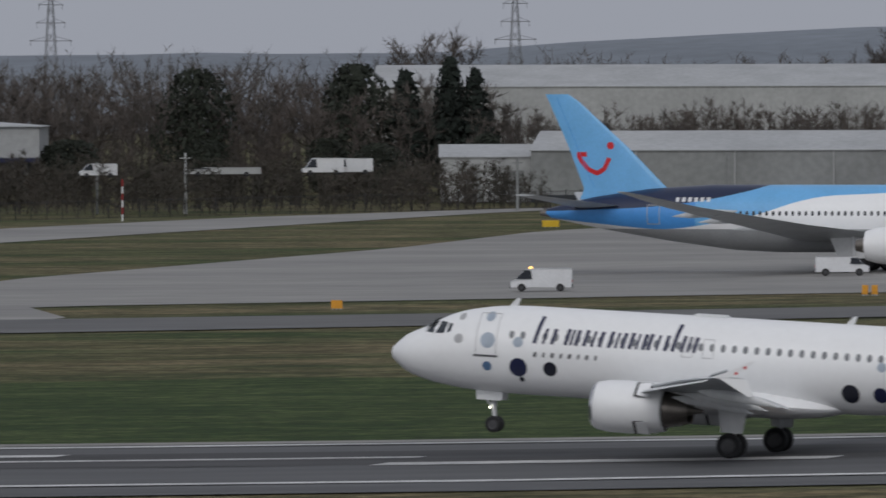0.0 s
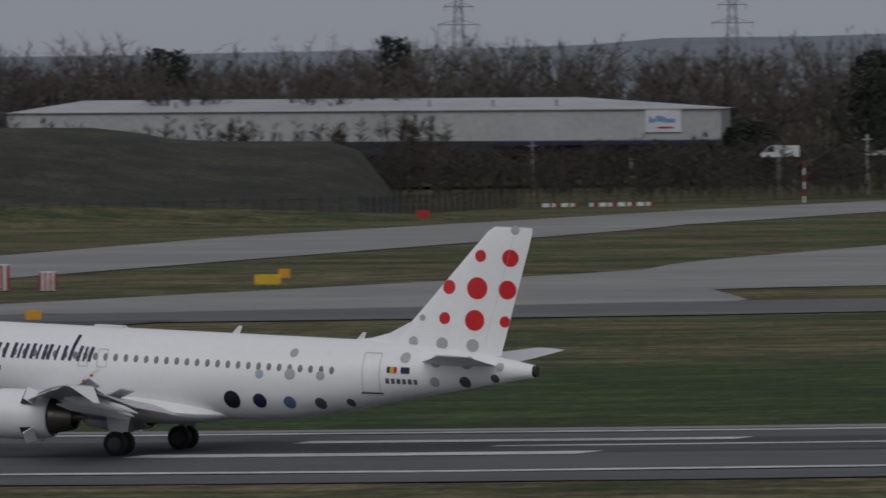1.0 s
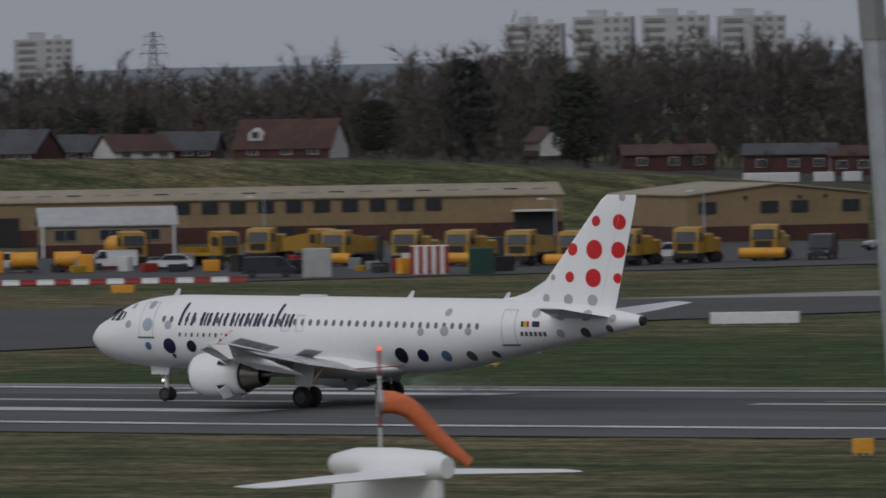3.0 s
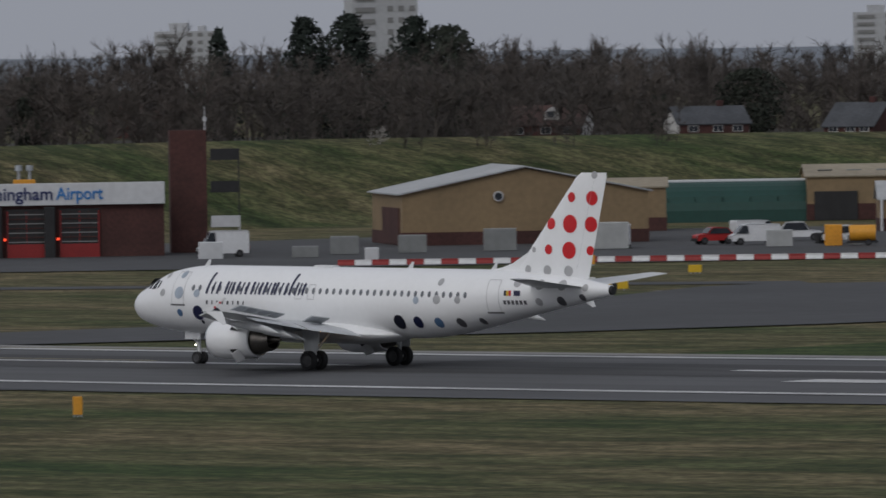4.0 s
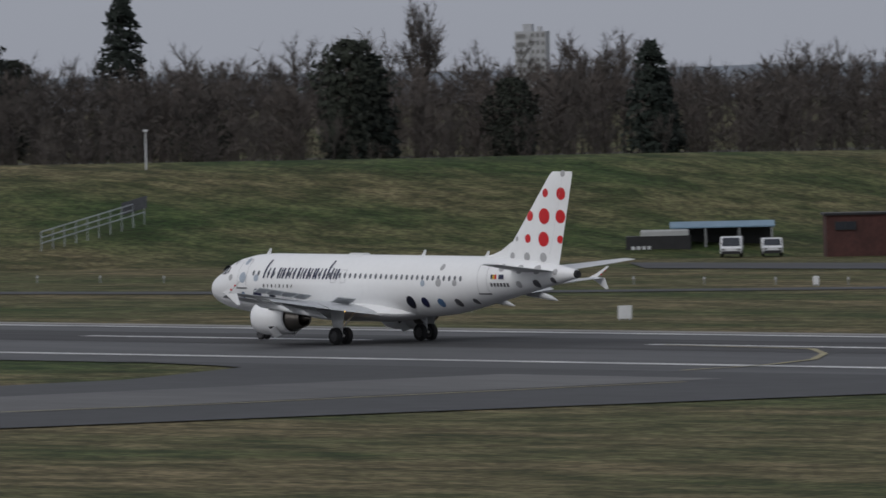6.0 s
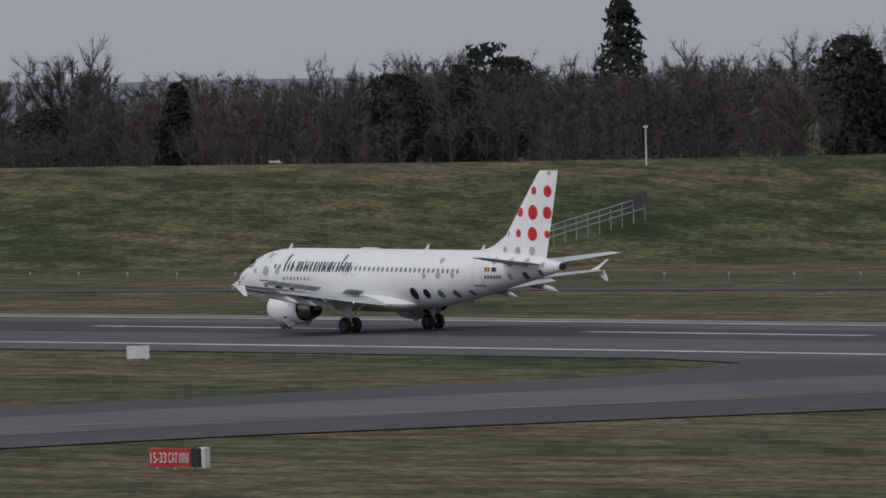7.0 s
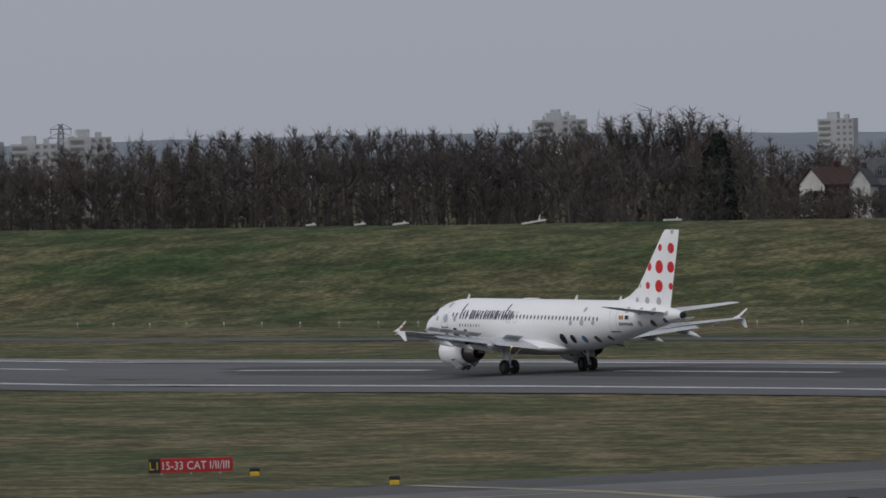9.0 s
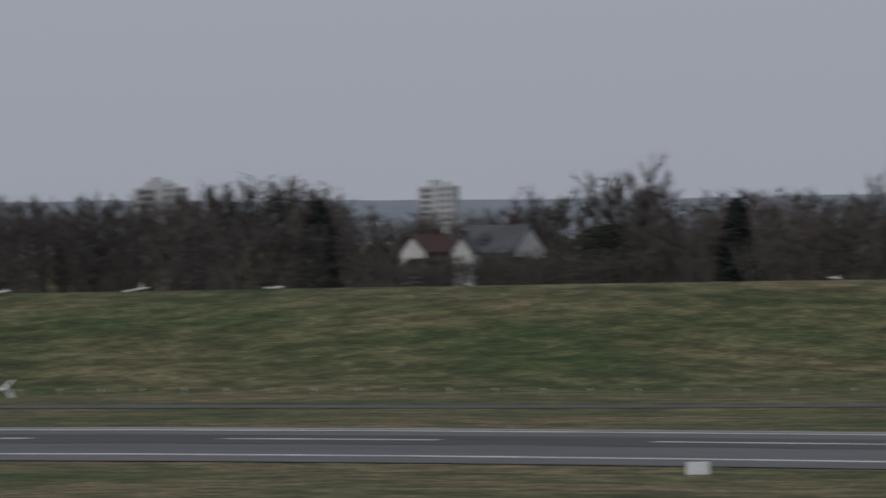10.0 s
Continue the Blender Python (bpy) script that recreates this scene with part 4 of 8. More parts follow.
def leafy(seed, profile, count, size, droop=0.0, gaps=0.0):
    """A dark crown of height 1 from many small leaf sprays; profile gives the radius at a height."""
    rng = random.Random(seed)
    tv, tf = [], []
    lobes = [(rng.uniform(0, 6.28), rng.uniform(0.1, 0.95), rng.uniform(0.72, 1.22)) for _ in range(26)]
    for _ in range(count):
        h = rng.uniform(0.08, 1.0)
        a = rng.uniform(0, 2 * math.pi)
        r = profile(h)
        near = min(lobes, key=lambda q: abs((q[0] - a + math.pi) % (2 * math.pi) - math.pi) * 0.25 + abs(q[1] - h))
        r *= near[2]
        if gaps and math.sin(h * 41 + near[0]) > 1 - gaps:
            continue
        u = rng.random() ** 0.35
        p = Vector((r * u * math.cos(a), r * u * math.sin(a), h - droop * r * u))
        n = Vector((math.cos(a), math.sin(a), rng.uniform(-0.2, 0.9))).normalized()
        s = n.orthogonal().normalized() * size * rng.uniform(0.6, 1.4)
        t = n.cross(s.normalized()) * size * rng.uniform(0.6, 1.4)
        j = Vector((rng.gauss(0, size), rng.gauss(0, size), rng.gauss(0, size)))
        o = len(tv)
        tv += [p - s + j * 0.5, p - t - j * 0.4, p + s + j, p + t]
        tf += [(o, o + 1, o + 2), (o, o + 2, o + 3)]
    wv, wf = [], []
    limb(wv, wf, Vector((0, 0, 0)), Vector((0, 0, 0.9)), 0.02, 0.004)
    return wv, wf, tv, tf


def grow_mesh(name, data, material):
    me = bpy.data.meshes.new(name)
    me.from_pydata([tuple(v) for v in data[0]], [], data[1])
    me.materials.append(M[material])
    return me


BARE = [bare_tree(k) for k in range(4)] + [bare_tree(7, 0.28, 0.8), bare_tree(8, 0.42, 0.3)]
THICK = [thicket(70 + k) for k in range(5)]
FAR = [bare_tree(90 + k, 0.36, 0.5, 8, 5, 6) for k in range(3)]
MIXED = THICK + BARE[:3]
BIG = [bare_tree(101, 0.44, 0.3, 15, 13, 18), bare_tree(102, 0.40, 0.4, 15, 13, 18)]
POPLAR = [bare_tree(21, 0.11, 1.6, 16, 6, 14), bare_tree(22, 0.13, 1.6, 16, 6, 14)]
CONIFER = [leafy(31, lambda h: 0.30 * (1.03 - h) ** 0.8 + 0.01, 1500, 0.020, 0.35), leafy(32, lambda h: 0.26 * (1.02 - h) ** 0.7 + 0.012, 1500, 0.020, 0.3, 0.25)]
BROAD = [leafy(35, lambda h: 0.36 * (1.02 - h) ** 0.55 + 0.012, 2600, 0.017, 0.25), leafy(36, lambda h: 0.40 * (1.02 - h) ** 0.6 + 0.012, 2600, 0.017, 0.2, 0.12)]
CEDAR = [leafy(41, lambda h: 0.40 * max(0.08, math.sin(min(1, h * 1.15) * 2.6)) if h > 0.3 else 0.05, 1300, 0.022, -0.05, 0.45)]
ROUND = [leafy(51, lambda h: 0.36 * math.sqrt(max(0.02, 1 - ((h - 0.52) / 0.5) ** 2)), 1700, 0.022), leafy(52, lambda h: 0.44 * math.sqrt(max(0.02, 1 - ((h - 0.5) / 0.52) ** 2)), 1700, 0.022)]
COLUMN = [leafy(61, lambda h: 0.21 * math.sqrt(max(0.03, 1 - ((h - 0.42) / 0.6) ** 2)), 1900, 0.020)]

TREE_MESHES = {}


def tree(kind, k, x, y, z, h, label, crown="twig", wide=1.0, group=""):
    """One tree: a trunk with its limbs and a crown."""
    key = (id(kind), k, crown)
    if key not in TREE_MESHES:
        d = kind[k]
        TREE_MESHES[key] = (grow_mesh("trunk", d[:2], "bark"), grow_mesh("crown", d[2:], crown))
    root = thing("tree", pose(x, y, z, 0, 0, (x * 37 + y * 11) % 360), label, "tree", group)
    root.scale = (h * wide, h * wide, h)
    for nm, me in zip(("trunk", "crown"), TREE_MESHES[key]):
        new(nm, me).parent = root
    return root


def woodland(name, kinds, spots, label, crown="twig", wood="bark"):
    """Far woods: many trees joined as one; spots are (x, y, z, height, spread)."""
    rng = random.Random(name)
    vs, fs, mi, o = [], [], [], 0
    arr = [[(np.array([tuple(v) for v in k[0]]), k[1]), (np.array([tuple(v) for v in k[2]]), k[3])] for k in kinds]
    for x, y, z, h, wide in spots:
        a = rng.uniform(0, 2 * math.pi)
        c, s = math.cos(a), math.sin(a)
        kind = arr[rng.randrange(len(arr))]
        for m, (v, f) in enumerate(kind):
            w = np.empty_like(v)
            w[:, 0] = (v[:, 0] * c - v[:, 1] * s) * h * wide + x
            w[:, 1] = (v[:, 0] * s + v[:, 1] * c) * h * wide + y
            w[:, 2] = v[:, 2] * h + z
            vs.append(w)
            fs += [tuple(i + o for i in q) for q in f]
            mi += [m] * len(f)
            o += len(v)
    me = bpy.data.meshes.new(name)
    me.from_pydata(np.concatenate(vs).tolist(), [], fs)
    me.materials.append(M[wood])
    me.materials.append(M[crown])
    me.polygons.foreach_set("material_index", mi)
    return tagged(new(name, me), label, "woods", kind="stuff")


def belt(seed, a0, a1, r0, r1, z, h0, h1, step, rows, wide=1.1):
    """Spots for a belt of trees between two bearings (degrees) and two ranges."""
    rng = random.Random(seed)
    out = []
    for k in range(rows):
        r = r0 + (r1 - r0) * (k + 0.5) / rows
        n = max(1, int(radians(abs(a1 - a0)) * r / step))
        for i in range(n):
            a = radians(a0 + (a1 - a0) * (i + rng.random()) / n)
            q = r + rng.uniform(-0.4, 0.4) * (r1 - r0) / rows
            h = rng.uniform(h0 + 0.35 * (h1 - h0), h1) * (0.88 + 0.24 * (0.5 + 0.5 * noise.noise((a * 60, seed * 3.7, 0))))
            zz = z(math.degrees(a)) if callable(z) else z
            out.append((q * math.sin(a), q * math.cos(a), zz, h, wide * rng.uniform(0.8, 1.25)))
    return out


woodland("woods", MIXED, belt(1, -18.0, -22.2, 1540, 1760, 4.0, 13, 18, 5.5, 4) + belt(38, -15.0, -18.0, 1540, 1760, 4.0, 9.5, 13.5, 5.5, 4), "leafless brown woodland beyond the airfield fence")
woodland("scrub", THICK, belt(2, -17.7, -24.2, 1350, 1530, 2.0, 4.5, 8.5, 4.2, 4, 1.7) + belt(39, -15.0, -17.7, 1350, 1400, 2.0, 1.6, 3.0, 4.2, 2, 1.7), "tangled leafless scrub behind the airfield fence", "scrub")
woodland("woods", MIXED, belt(3, -22.0, -30.5, 1560, 1760, 3.0, 15, 20, 5.5, 4), "leafless brown woodland behind the long bank")
woodland("scrub", THICK, belt(4, -22.3, -27.0, 1400, 1440, 4.0, 6.5, 10.5, 6, 2, 1.1), "leafless bushes in front of the warehouse", "scrub")
woodland("woods", MIXED, belt(5, -29.5, -36.2, 1380, 1560, 2.0, 15, 20, 5, 4), "leafless brown woodland behind the long bank")
woodland("woods", MIXED, belt(6, -35.0, -41.0, 1260, 1450, 4.0, 11.0, 15, 4.5, 4), "leafless woodland behind the houses")
woodland("woods", MIXED, belt(7, -40.0, -44.2, 1085, 1280, 6.3, 8.7, 12.7, 4, 4, 1.2), "leafless woodland on top of the bank")
woodland("woods", MIXED, belt(8, -43.8, -46.4, 1300, 1500, 6.0, 5.0, 8.5, 6, 4, 1.2) + belt(34, -43.8, -46.4, 1120, 1160, 7.0, 3.2, 5.4, 5, 2, 1.4), "leafless trees among the houses")
woodland("woods", MIXED, belt(9, -46.0, -50.6, 1075, 1260, 6.8, 9.7, 13.2, 4, 4, 1.1), "leafless woodland on top of the bank")
woodland("woods", MIXED, belt(10, -50.4, -54.1, 1060, 1260, 7.0, 9.2, 13.2, 4, 4, 1.1), "leafless woodland on top of the bank")
woodland("woods", MIXED, belt(20, -54.0, -55.8, 1080, 1215, 7.4, 4.2, 5.8, 3.4, 4, 1.3) + belt(21, -54.0, -55.8, 1275, 1380, 6.8, 7.7, 10.7, 5, 3, 1.2) + belt(11, -55.7, -57.0, 1130, 1330, 7.2, 8.2, 12.2, 4, 4, 1.2), "leafless woodland on top of the bank")
woodland("woods", MIXED, belt(12, -56.8, -60.8, 1210, 1380, 7.4, 10.7, 13.7, 3.8, 4, 1.0), "leafless woodland on top of the bank")
woodland("scrub", THICK, belt(35, -46.0, -61.0, 1290, 1400, 5.5, 5.5, 8.0, 4.5, 2, 1.5) + belt(36, -35.0, -44.0, 1460, 1500, 3.0, 7.0, 10.0, 6, 1, 1.5) + belt(37, -46.0, -54.0, 1064, 1080, 7.4, 2.2, 4.0, 4, 1, 1.6), "dense leafless undergrowth within the wood", "scrub", "scrub")
woodland("pale_woods", MIXED, belt(13, -50.0, -54.0, 1045, 1062, 7.6, 5.2, 7.7, 6, 1, 0.9) + belt(33, -55.6, -58.0, 1120, 1140, 7.4, 3.0, 5.0, 7, 1, 0.9), "pale grey leafless saplings along the bank top", "twig2", "twig2")
woodland("scrub", THICK, belt(40, -33.6, -36.4, 1235, 1250, 3.4, 2.4, 4.2, 7, 1, 1.2), "leafless hedge before the row of houses", "scrub", "scrub")
woodland("pale_woods", MIXED, belt(14, -39.8, -50.5, 1050, 1068, 7.4, 4.2, 6.7, 9, 1, 0.9), "brown leafless saplings along the bank top", "twig")
woodland("evergreen_scrub", ROUND, belt(15, -15.0, -21.8, 1500, 1530, 3.0, 6, 10, 16, 1, 1.2) + belt(16, -50.0, -53.8, 1090, 1110, 7.2, 4.7, 7.2, 24, 1, 1.2) + belt(17, -36, -44, 1230, 1260, 6.5, 4, 7, 22, 1, 1.2), "dark evergreen bushes among bare trees", "ever")
# the far belt takes the pale twig colour to imitate distance haze
woodland("far_woods", FAR, belt(18, -15, -30, 2300, 2600, 6.0, 17, 25, 11, 3, 1.2) + belt(19, -30, -60.5, 2000, 2300, 4.0, 9, 13, 13, 3, 1.6), "far belt of leafless trees on the skyline", "twig2", "twig2")

woodland("tall_trees", BARE, belt(22, -46.0, -54.0, 1170, 1250, 6.8, 12.2, 15.7, 15, 1, 1.0) + belt(23, -39.8, -44.0, 1180, 1260, 6.3, 10.7, 13.7, 15, 1, 1.0) + belt(24, -22.0, -36.0, 1480, 1540, 3.0, 17.5, 22.0, 22, 1, 0.9) + belt(25, -34.5, -40.0, 1320, 1400, 4.5, 13.0, 16.5, 18, 1, 1.0) + belt(26, -18.5, -22.0, 1640, 1720, 4.0, 17.0, 21.0, 26, 1, 1.0) + belt(27, -56.0, -60.5, 1270, 1340, 7.4, 11.7, 14.2, 22, 1, 1.0),
         "taller leafless trees standing above the wood", "twig")

DARK = "tall dark evergreen tree standing above bare woodland"
for x, y, z, h, kind, k, wide in ((-502.6, 1477, 4, 19.5, ROUND, 0, 0.85), (-488, 1482, 4, 20.8, CONIFER, 0, 1.0), (-495, 1480, 4, 18.5, CONIFER, 1, 1.1), (-484, 1483, 4, 18.8, CONIFER, 1, 1.0), (-527, 1468, 4, 18.8, ROUND, 1, 0.75),
                                  (-736.8, 1532, 3, 25.4, COLUMN, 0, 1.05), (-768, 1516, 3, 22.7, CEDAR, 0, 0.6), (-670, 1508, 3, 20.8, CEDAR, 0, 0.9), (-672.7, 1615, 3, 23.0, CEDAR, 0, 0.7), (-655, 1575, 3, 18, CONIFER, 0, 1.0),
                                  (-824, 844, 7.5, 14.6, BROAD, 0, 1.25), (-837, 929, 7.5, 15.0, BROAD, 1, 1.05), (-832, 932, 7.5, 15.4, BROAD, 0, 1.1), (-826, 938, 7.5, 14.9, BROAD, 1, 1.05), (-822, 940, 7.5, 13.6, ROUND, 1, 0.8), (-845, 921, 7.5, 13.6, CONIFER, 1, 0.9),
                                  (-828, 798, 8, 11.6, ROUND, 1, 0.95), (-875, 746, 8, 13.6, ROUND, 0, 0.9), (-970, 788, 8, 20.2, CONIFER, 1, 1.0), (-942, 743, 8, 13.8, CEDAR, 0, 0.9), (-1000, 673.1, 8, 11.2, BROAD, 0, 0.9),
                                  (-955, 705, 8, 10.3, CONIFER, 0, 1.2), (-934, 722, 8, 10.5, ROUND, 1, 0.9), (-928, 728, 8, 11.3, CONIFER, 1, 1.2), (-958, 760, 8, 12.2, ROUND, 0, 0.9), (-905, 775, 8, 12.0, CONIFER, 0, 1.2), (-870, 790, 8, 12.8, CONIFER, 1, 1.2),
                                  (-700, 985, 5, 11.6, ROUND, 1, 0.8), (-778, 948, 6, 9.0, ROUND, 1, 1.2), (-735, 1010, 5, 13.4, CEDAR, 0, 0.8), (-808, 925, 6, 13.6, ROUND, 0, 0.8), (-992.9, 682.8, 8.4, 3.2, ROUND, 1, 1.3), (-991.0, 685.2, 8.4, 2.9, ROUND, 0, 1.4), (-987.7, 690.2, 8.4, 3.0, ROUND, 1, 1.3), (-985.6, 693.2, 8.4, 3.1, ROUND, 0, 1.4), (-983.9, 695.6, 8.4, 2.8, ROUND, 1, 1.4), (-975, 699.6, 8.5, 6.6, ROUND, 1, 1.4),
                                  (-835, 760, 8, 9.5, CONIFER, 1, 1.0), (-848, 748, 8, 9.0, ROUND, 0, 0.9), (-800, 838, 8, 7.5, ROUND, 0, 1.0)):
    if z >= 7.5 and h < 14 and y < 800 and kind in (ROUND, CONIFER) and math.hypot(x, y) < 1200:  # the evergreens stand at the wood's edge
        x, y = x * 1074 / math.hypot(x, y), y * 1074 / math.hypot(x, y)
    low = 1.2 if z >= 7.5 else 0.0  # the land falls away behind the bank
    tree(kind, k, x, y, z - low, h + low, DARK, "conifer" if kind in (CONIFER, BROAD, CEDAR, COLUMN) else "ever", wide, "dark evergreens")
for x, y, z, h, k, wide in ((-945, 818, 8, 19.3, 0, 1.0), (-775, 1284, 3, 27, 0, 1.1), (-771, 1288, 3, 24, 1, 1.1), (-780, 1281, 3, 23, 1, 1.0), (-785, 1279, 3, 20, 0, 1.0), (-888, 893, 8, 13.5, 0, 0.9), (-995, 850, 8, 15.0, 1, 1.0),
                            (-1080, 723, 8.5, 14.2, 0, 1.6), (-1083, 719, 8.5, 14.0, 1, 1.6), (-1086, 715, 8.5, 13.6, 0, 1.6), (-1078, 727, 8.5, 12.8, 1, 1.6), (-850, 985, 7, 13.0, 0, 1.0), (-860, 977, 7, 12.6, 1, 1.0), (-842, 994, 7, 12.8, 0, 1.0), (-832, 1003, 7, 12.5, 1, 1.0), (-870, 968, 7, 12.9, 0, 0.8)):
    tree(POPLAR, k, x, y, z - (1.2 if z >= 7.5 else 0.0), h + (1.2 if z >= 7.5 else 0.0), "tall narrow leafless poplar tree", "twig2", wide, "poplars")
for x, y, z, h, k, wide in ((-838, 900, 8, 13.0, 5, 1.15), (-973, 701, 8, 15.2, 5, 0.95), (-717.6, 766.5, 9.2, 6.0, 4, 0.8), (-880, 790, 8, 13.6, 0, 1.0), (-960, 750, 8, 13.6, 2, 1.0), (-930, 770, 8, 13.2, 3, 1.1), (-1075, 760, 8.5, 11.5, 1, 1.0), (-800, 1180, 3, 19.5, 5, 0.8), (-690, 1050, 5, 14.0, 2, 1.0), (-756, 2278, 6, 28, 2, 1.1), (-642, 2320, 6, 27, 5, 1.1), (-690, 1300, 3, 18.5, 5, 0.8)):
    tree(BIG, k % 2, x, y, z - (1.2 if z >= 7.5 else 0.0), h + (1.2 if z >= 7.5 else 0.0), "large spreading leafless tree above the wood", "twig", wide, "large bare trees")
for x, y, h in ((-745, 754, 2.8), (-749, 750, 2.6), (-741, 757, 2.5), (-738, 761, 2.6), (-716, 941, 4.0), (-652, 735, 2.2)):
    tree(THICK, int(h * 10) % 5, x, y, 8.6 if h < 3.5 else 6.5, h, "shrub in white spring blossom", "blossom" if h < 2.85 else "twig2", 1.9, "blossoming shrubs")

# ---- buildings ----
def windows(parent, spots, w, h, facing=-1, name="window", mats=("glass", "wallmid")):
    """Glazed windows with a frame, set on a wall that looks along -y; spots are (x, y, z of the sill)."""
    b = Build()
    b.box(0, 0.02 * facing, 0, w, 0.10, h, mi=1)
    b.box(0, -0.05 * -facing, 0.06, w - 0.14, 0.06, h - 0.12, mi=0)
    b.box(0, -0.075 * -facing, 0.06, 0.06, 0.05, h - 0.12, mi=1)
    me = b.mesh(name, mats)
    for x, y, z in spots:
        ob = new(name, me)
        ob.parent = parent
        ob.location = (x, y, z)


def shed(name, x, y, z, w, d, h, ridge, rz, wall, roof, label, plinth=None, along=True, overhang=0.25):
    """A gabled building: its front looks along -y; the ridge runs along the front, or front to back."""
    root = thing(name, pose(x, y, z, 0, 0, rz), label, "building")
    b = Build()
    if along:
        b.prism([(-w / 2, -d / 2, 0), (-w / 2, d / 2, 0), (-w / 2, d / 2, h), (-w / 2, 0, ridge - 0.1), (-w / 2, -d / 2, h)], (w, 0, 0))
    else:
        b.prism([(-w / 2, -d / 2, 0), (w / 2, -d / 2, 0), (w / 2, -d / 2, h), (0, -d / 2, ridge - 0.1), (-w / 2, -d / 2, h)], (0, d, 0))
    part("wall", b, wall, root)
    if plinth:
        b = Build()
        b.box(0, 0, 0, w + 0.12, d + 0.12, plinth[1])
        part("plinth", b, plinth[0], root)
    b = Build()
    o = overhang
    for s in (-1, 1):
        if along:
            drop = (ridge - h) / (d / 2) * o
            b.prism([(-w / 2 - o, s * (d / 2 + o), h - drop), (w / 2 + o, s * (d / 2 + o), h - drop), (w / 2 + o, 0, ridge), (-w / 2 - o, 0, ridge)], (0, 0, 0.14))
        else:
            drop = (ridge - h) / (w / 2) * o
            b.prism([(s * (w / 2 + o), -d / 2 - o, h - drop), (s * (w / 2 + o), d / 2 + o, h - drop), (0, d / 2 + o, ridge), (0, -d / 2 - o, ridge)], (0, 0, 0.14))
    part("roof", b, roof, root)
    return root


def flats(x, y, z, w, d, h, floors, bays, rz, label, wall="farflat"):
    """A tower block with rows of windows and dark balcony bands."""
    root = thing("tower_block", pose(x, y, z, 0, 0, rz), label, "tower block", "tower blocks")
    b = Build()
    b.box(0, 0, 0, w, d, h)
    part("wall", b, wall, root)
    b = Build()
    b.box(-w * 0.12, 0, h, w * 0.3, d * 0.5, 2.2, ch=0.1)
    b.box(w * 0.25, 0, h, w * 0.12, d * 0.3, 1.4, ch=0.1)
    part("roof_housing", b, wall, root)
    step = h / floors
    b = Build()
    b.box(0, 0, 0, w / bays * 0.52, 0.2, step * 0.48)
    me = b.mesh("window", ["flatdark"])
    b = Build()
    b.box(0, 0, 0, w * 0.30, 0.5, step * 0.42)
    mb = b.mesh("balcony", ["flatdark"])
    for f in range(max(0, floors - 9), floors):
        for k in range(bays):
            if k * 2 < bays - 1:
                continue
            ob = new("window", me)
            ob.parent, ob.location = root, (-w / 2 + w * (k + 0.5) / bays, -d / 2 - 0.02, f * step + step * 0.3)
        ob = new("balcony", mb)
        ob.parent, ob.location = root, (-w * 0.30, -d / 2 - 0.1, f * step + step * 0.25)
    return root


def house(x, y, z, w, d, h, ridge, rz, label, wall="render", roof="tileroof", front="render", dormer=None, name="house"):
    """A house with a gabled roof, a chimney and windows; front clads its long walls, dormer is (place along the roof, material)."""
    root = shed(name, x, y, z, w, d, h, ridge, rz, wall, roof, label, overhang=0.3)
    tagged(root, category="house", group="houses")
    b = Build()
    b.box(w * 0.2, 0.2, ridge - 0.5, 0.8, 0.6, 1.3, ch=0.04)
    part("chimney", b, "brick", root)
    if front != wall:
        b = Build()
        b.box(0, -d / 2 - 0.05, 0, w - 0.1, 0.1, h - 0.05)
        part("front_wall", b, front, root)
    windows(root, [(-w * 0.3, -d / 2 - 0.12, h * 0.35), (w * 0.05, -d / 2 - 0.12, h * 0.35), (w * 0.33, -d / 2 - 0.12, h * 0.35)], 1.3, min(1.1, h * 0.5), mats=("glass", "render"))
    if dormer:
        dx, m = dormer
        b = Build()
        zz = h + (ridge - h) * 0.25
        b.prism([(dx - 0.9, -d * 0.42, zz), (dx + 0.9, -d * 0.42, zz), (dx + 0.9, -d * 0.42, zz + 0.9), (dx, -d * 0.42, zz + 1.6), (dx - 0.9, -d * 0.42, zz + 0.9)], (0, d * 0.3, 0))
        g = part("dormer", b, m, root, "gabled dormer on the roof")
        windows(g, [(dx, -d * 0.42 - 0.04, zz + 0.3)], 0.9, 0.8)
    return root


# tan workshops behind the vehicle yard
wa = shed("workshop", -548, 799, gz(-548, 799), 19.7, 20, 4.7, 5.7, face(-543, 791) + 23, "tan", "tanroof", "tan-clad workshop with a brick plinth and dark windows", ("brick", 1.6), along=False)
windows(wa, [(-7.6, -10.05, 2.9), (-0.9, -10.05, 2.9), (2.4, -10.05, 2.9), (8.0, -10.05, 2.9)], 1.9, 1.15, mats=("glass", "black"))
for k, dx in enumerate((-3.5, 2.4, 5.2)):
    b = Build()
    b.box(dx, -10.1, 4.3, 0.35, 0.15, 0.3, ch=0.03)
    part("wall_vent", b, "black", wa)
wb = shed("workshop", -610, 801, gz(-610, 801), 62, 15, 4.5, 5.6, face(-604, 797) + 4, "tan", "tanroof", "long tan-clad workshop with a brick plinth and dark windows", ("brick", 1.7))
windows(wb, [(17.5 - 2.92 * k, -7.55, 3.1) for k in range(10)], 1.7, 1.2, mats=("glass", "black"))
windows(wb, [(8.0, -7.6, 0.7), (2.0, -7.6, 0.7)], 1.6, 0.9, mats=("glass", "black"))
for k in range(20):
    b = Build()
    b.box(-29 + 3.05 * k, -3.9, 5.05, 1.5, 1.2, 0.16, ch=0.02)
    part("roof_light", b, "wallmid" if k % 3 else "darkcar", wb)
# black panel on the solid wall imitates a bay's shaded inside
b = Build()
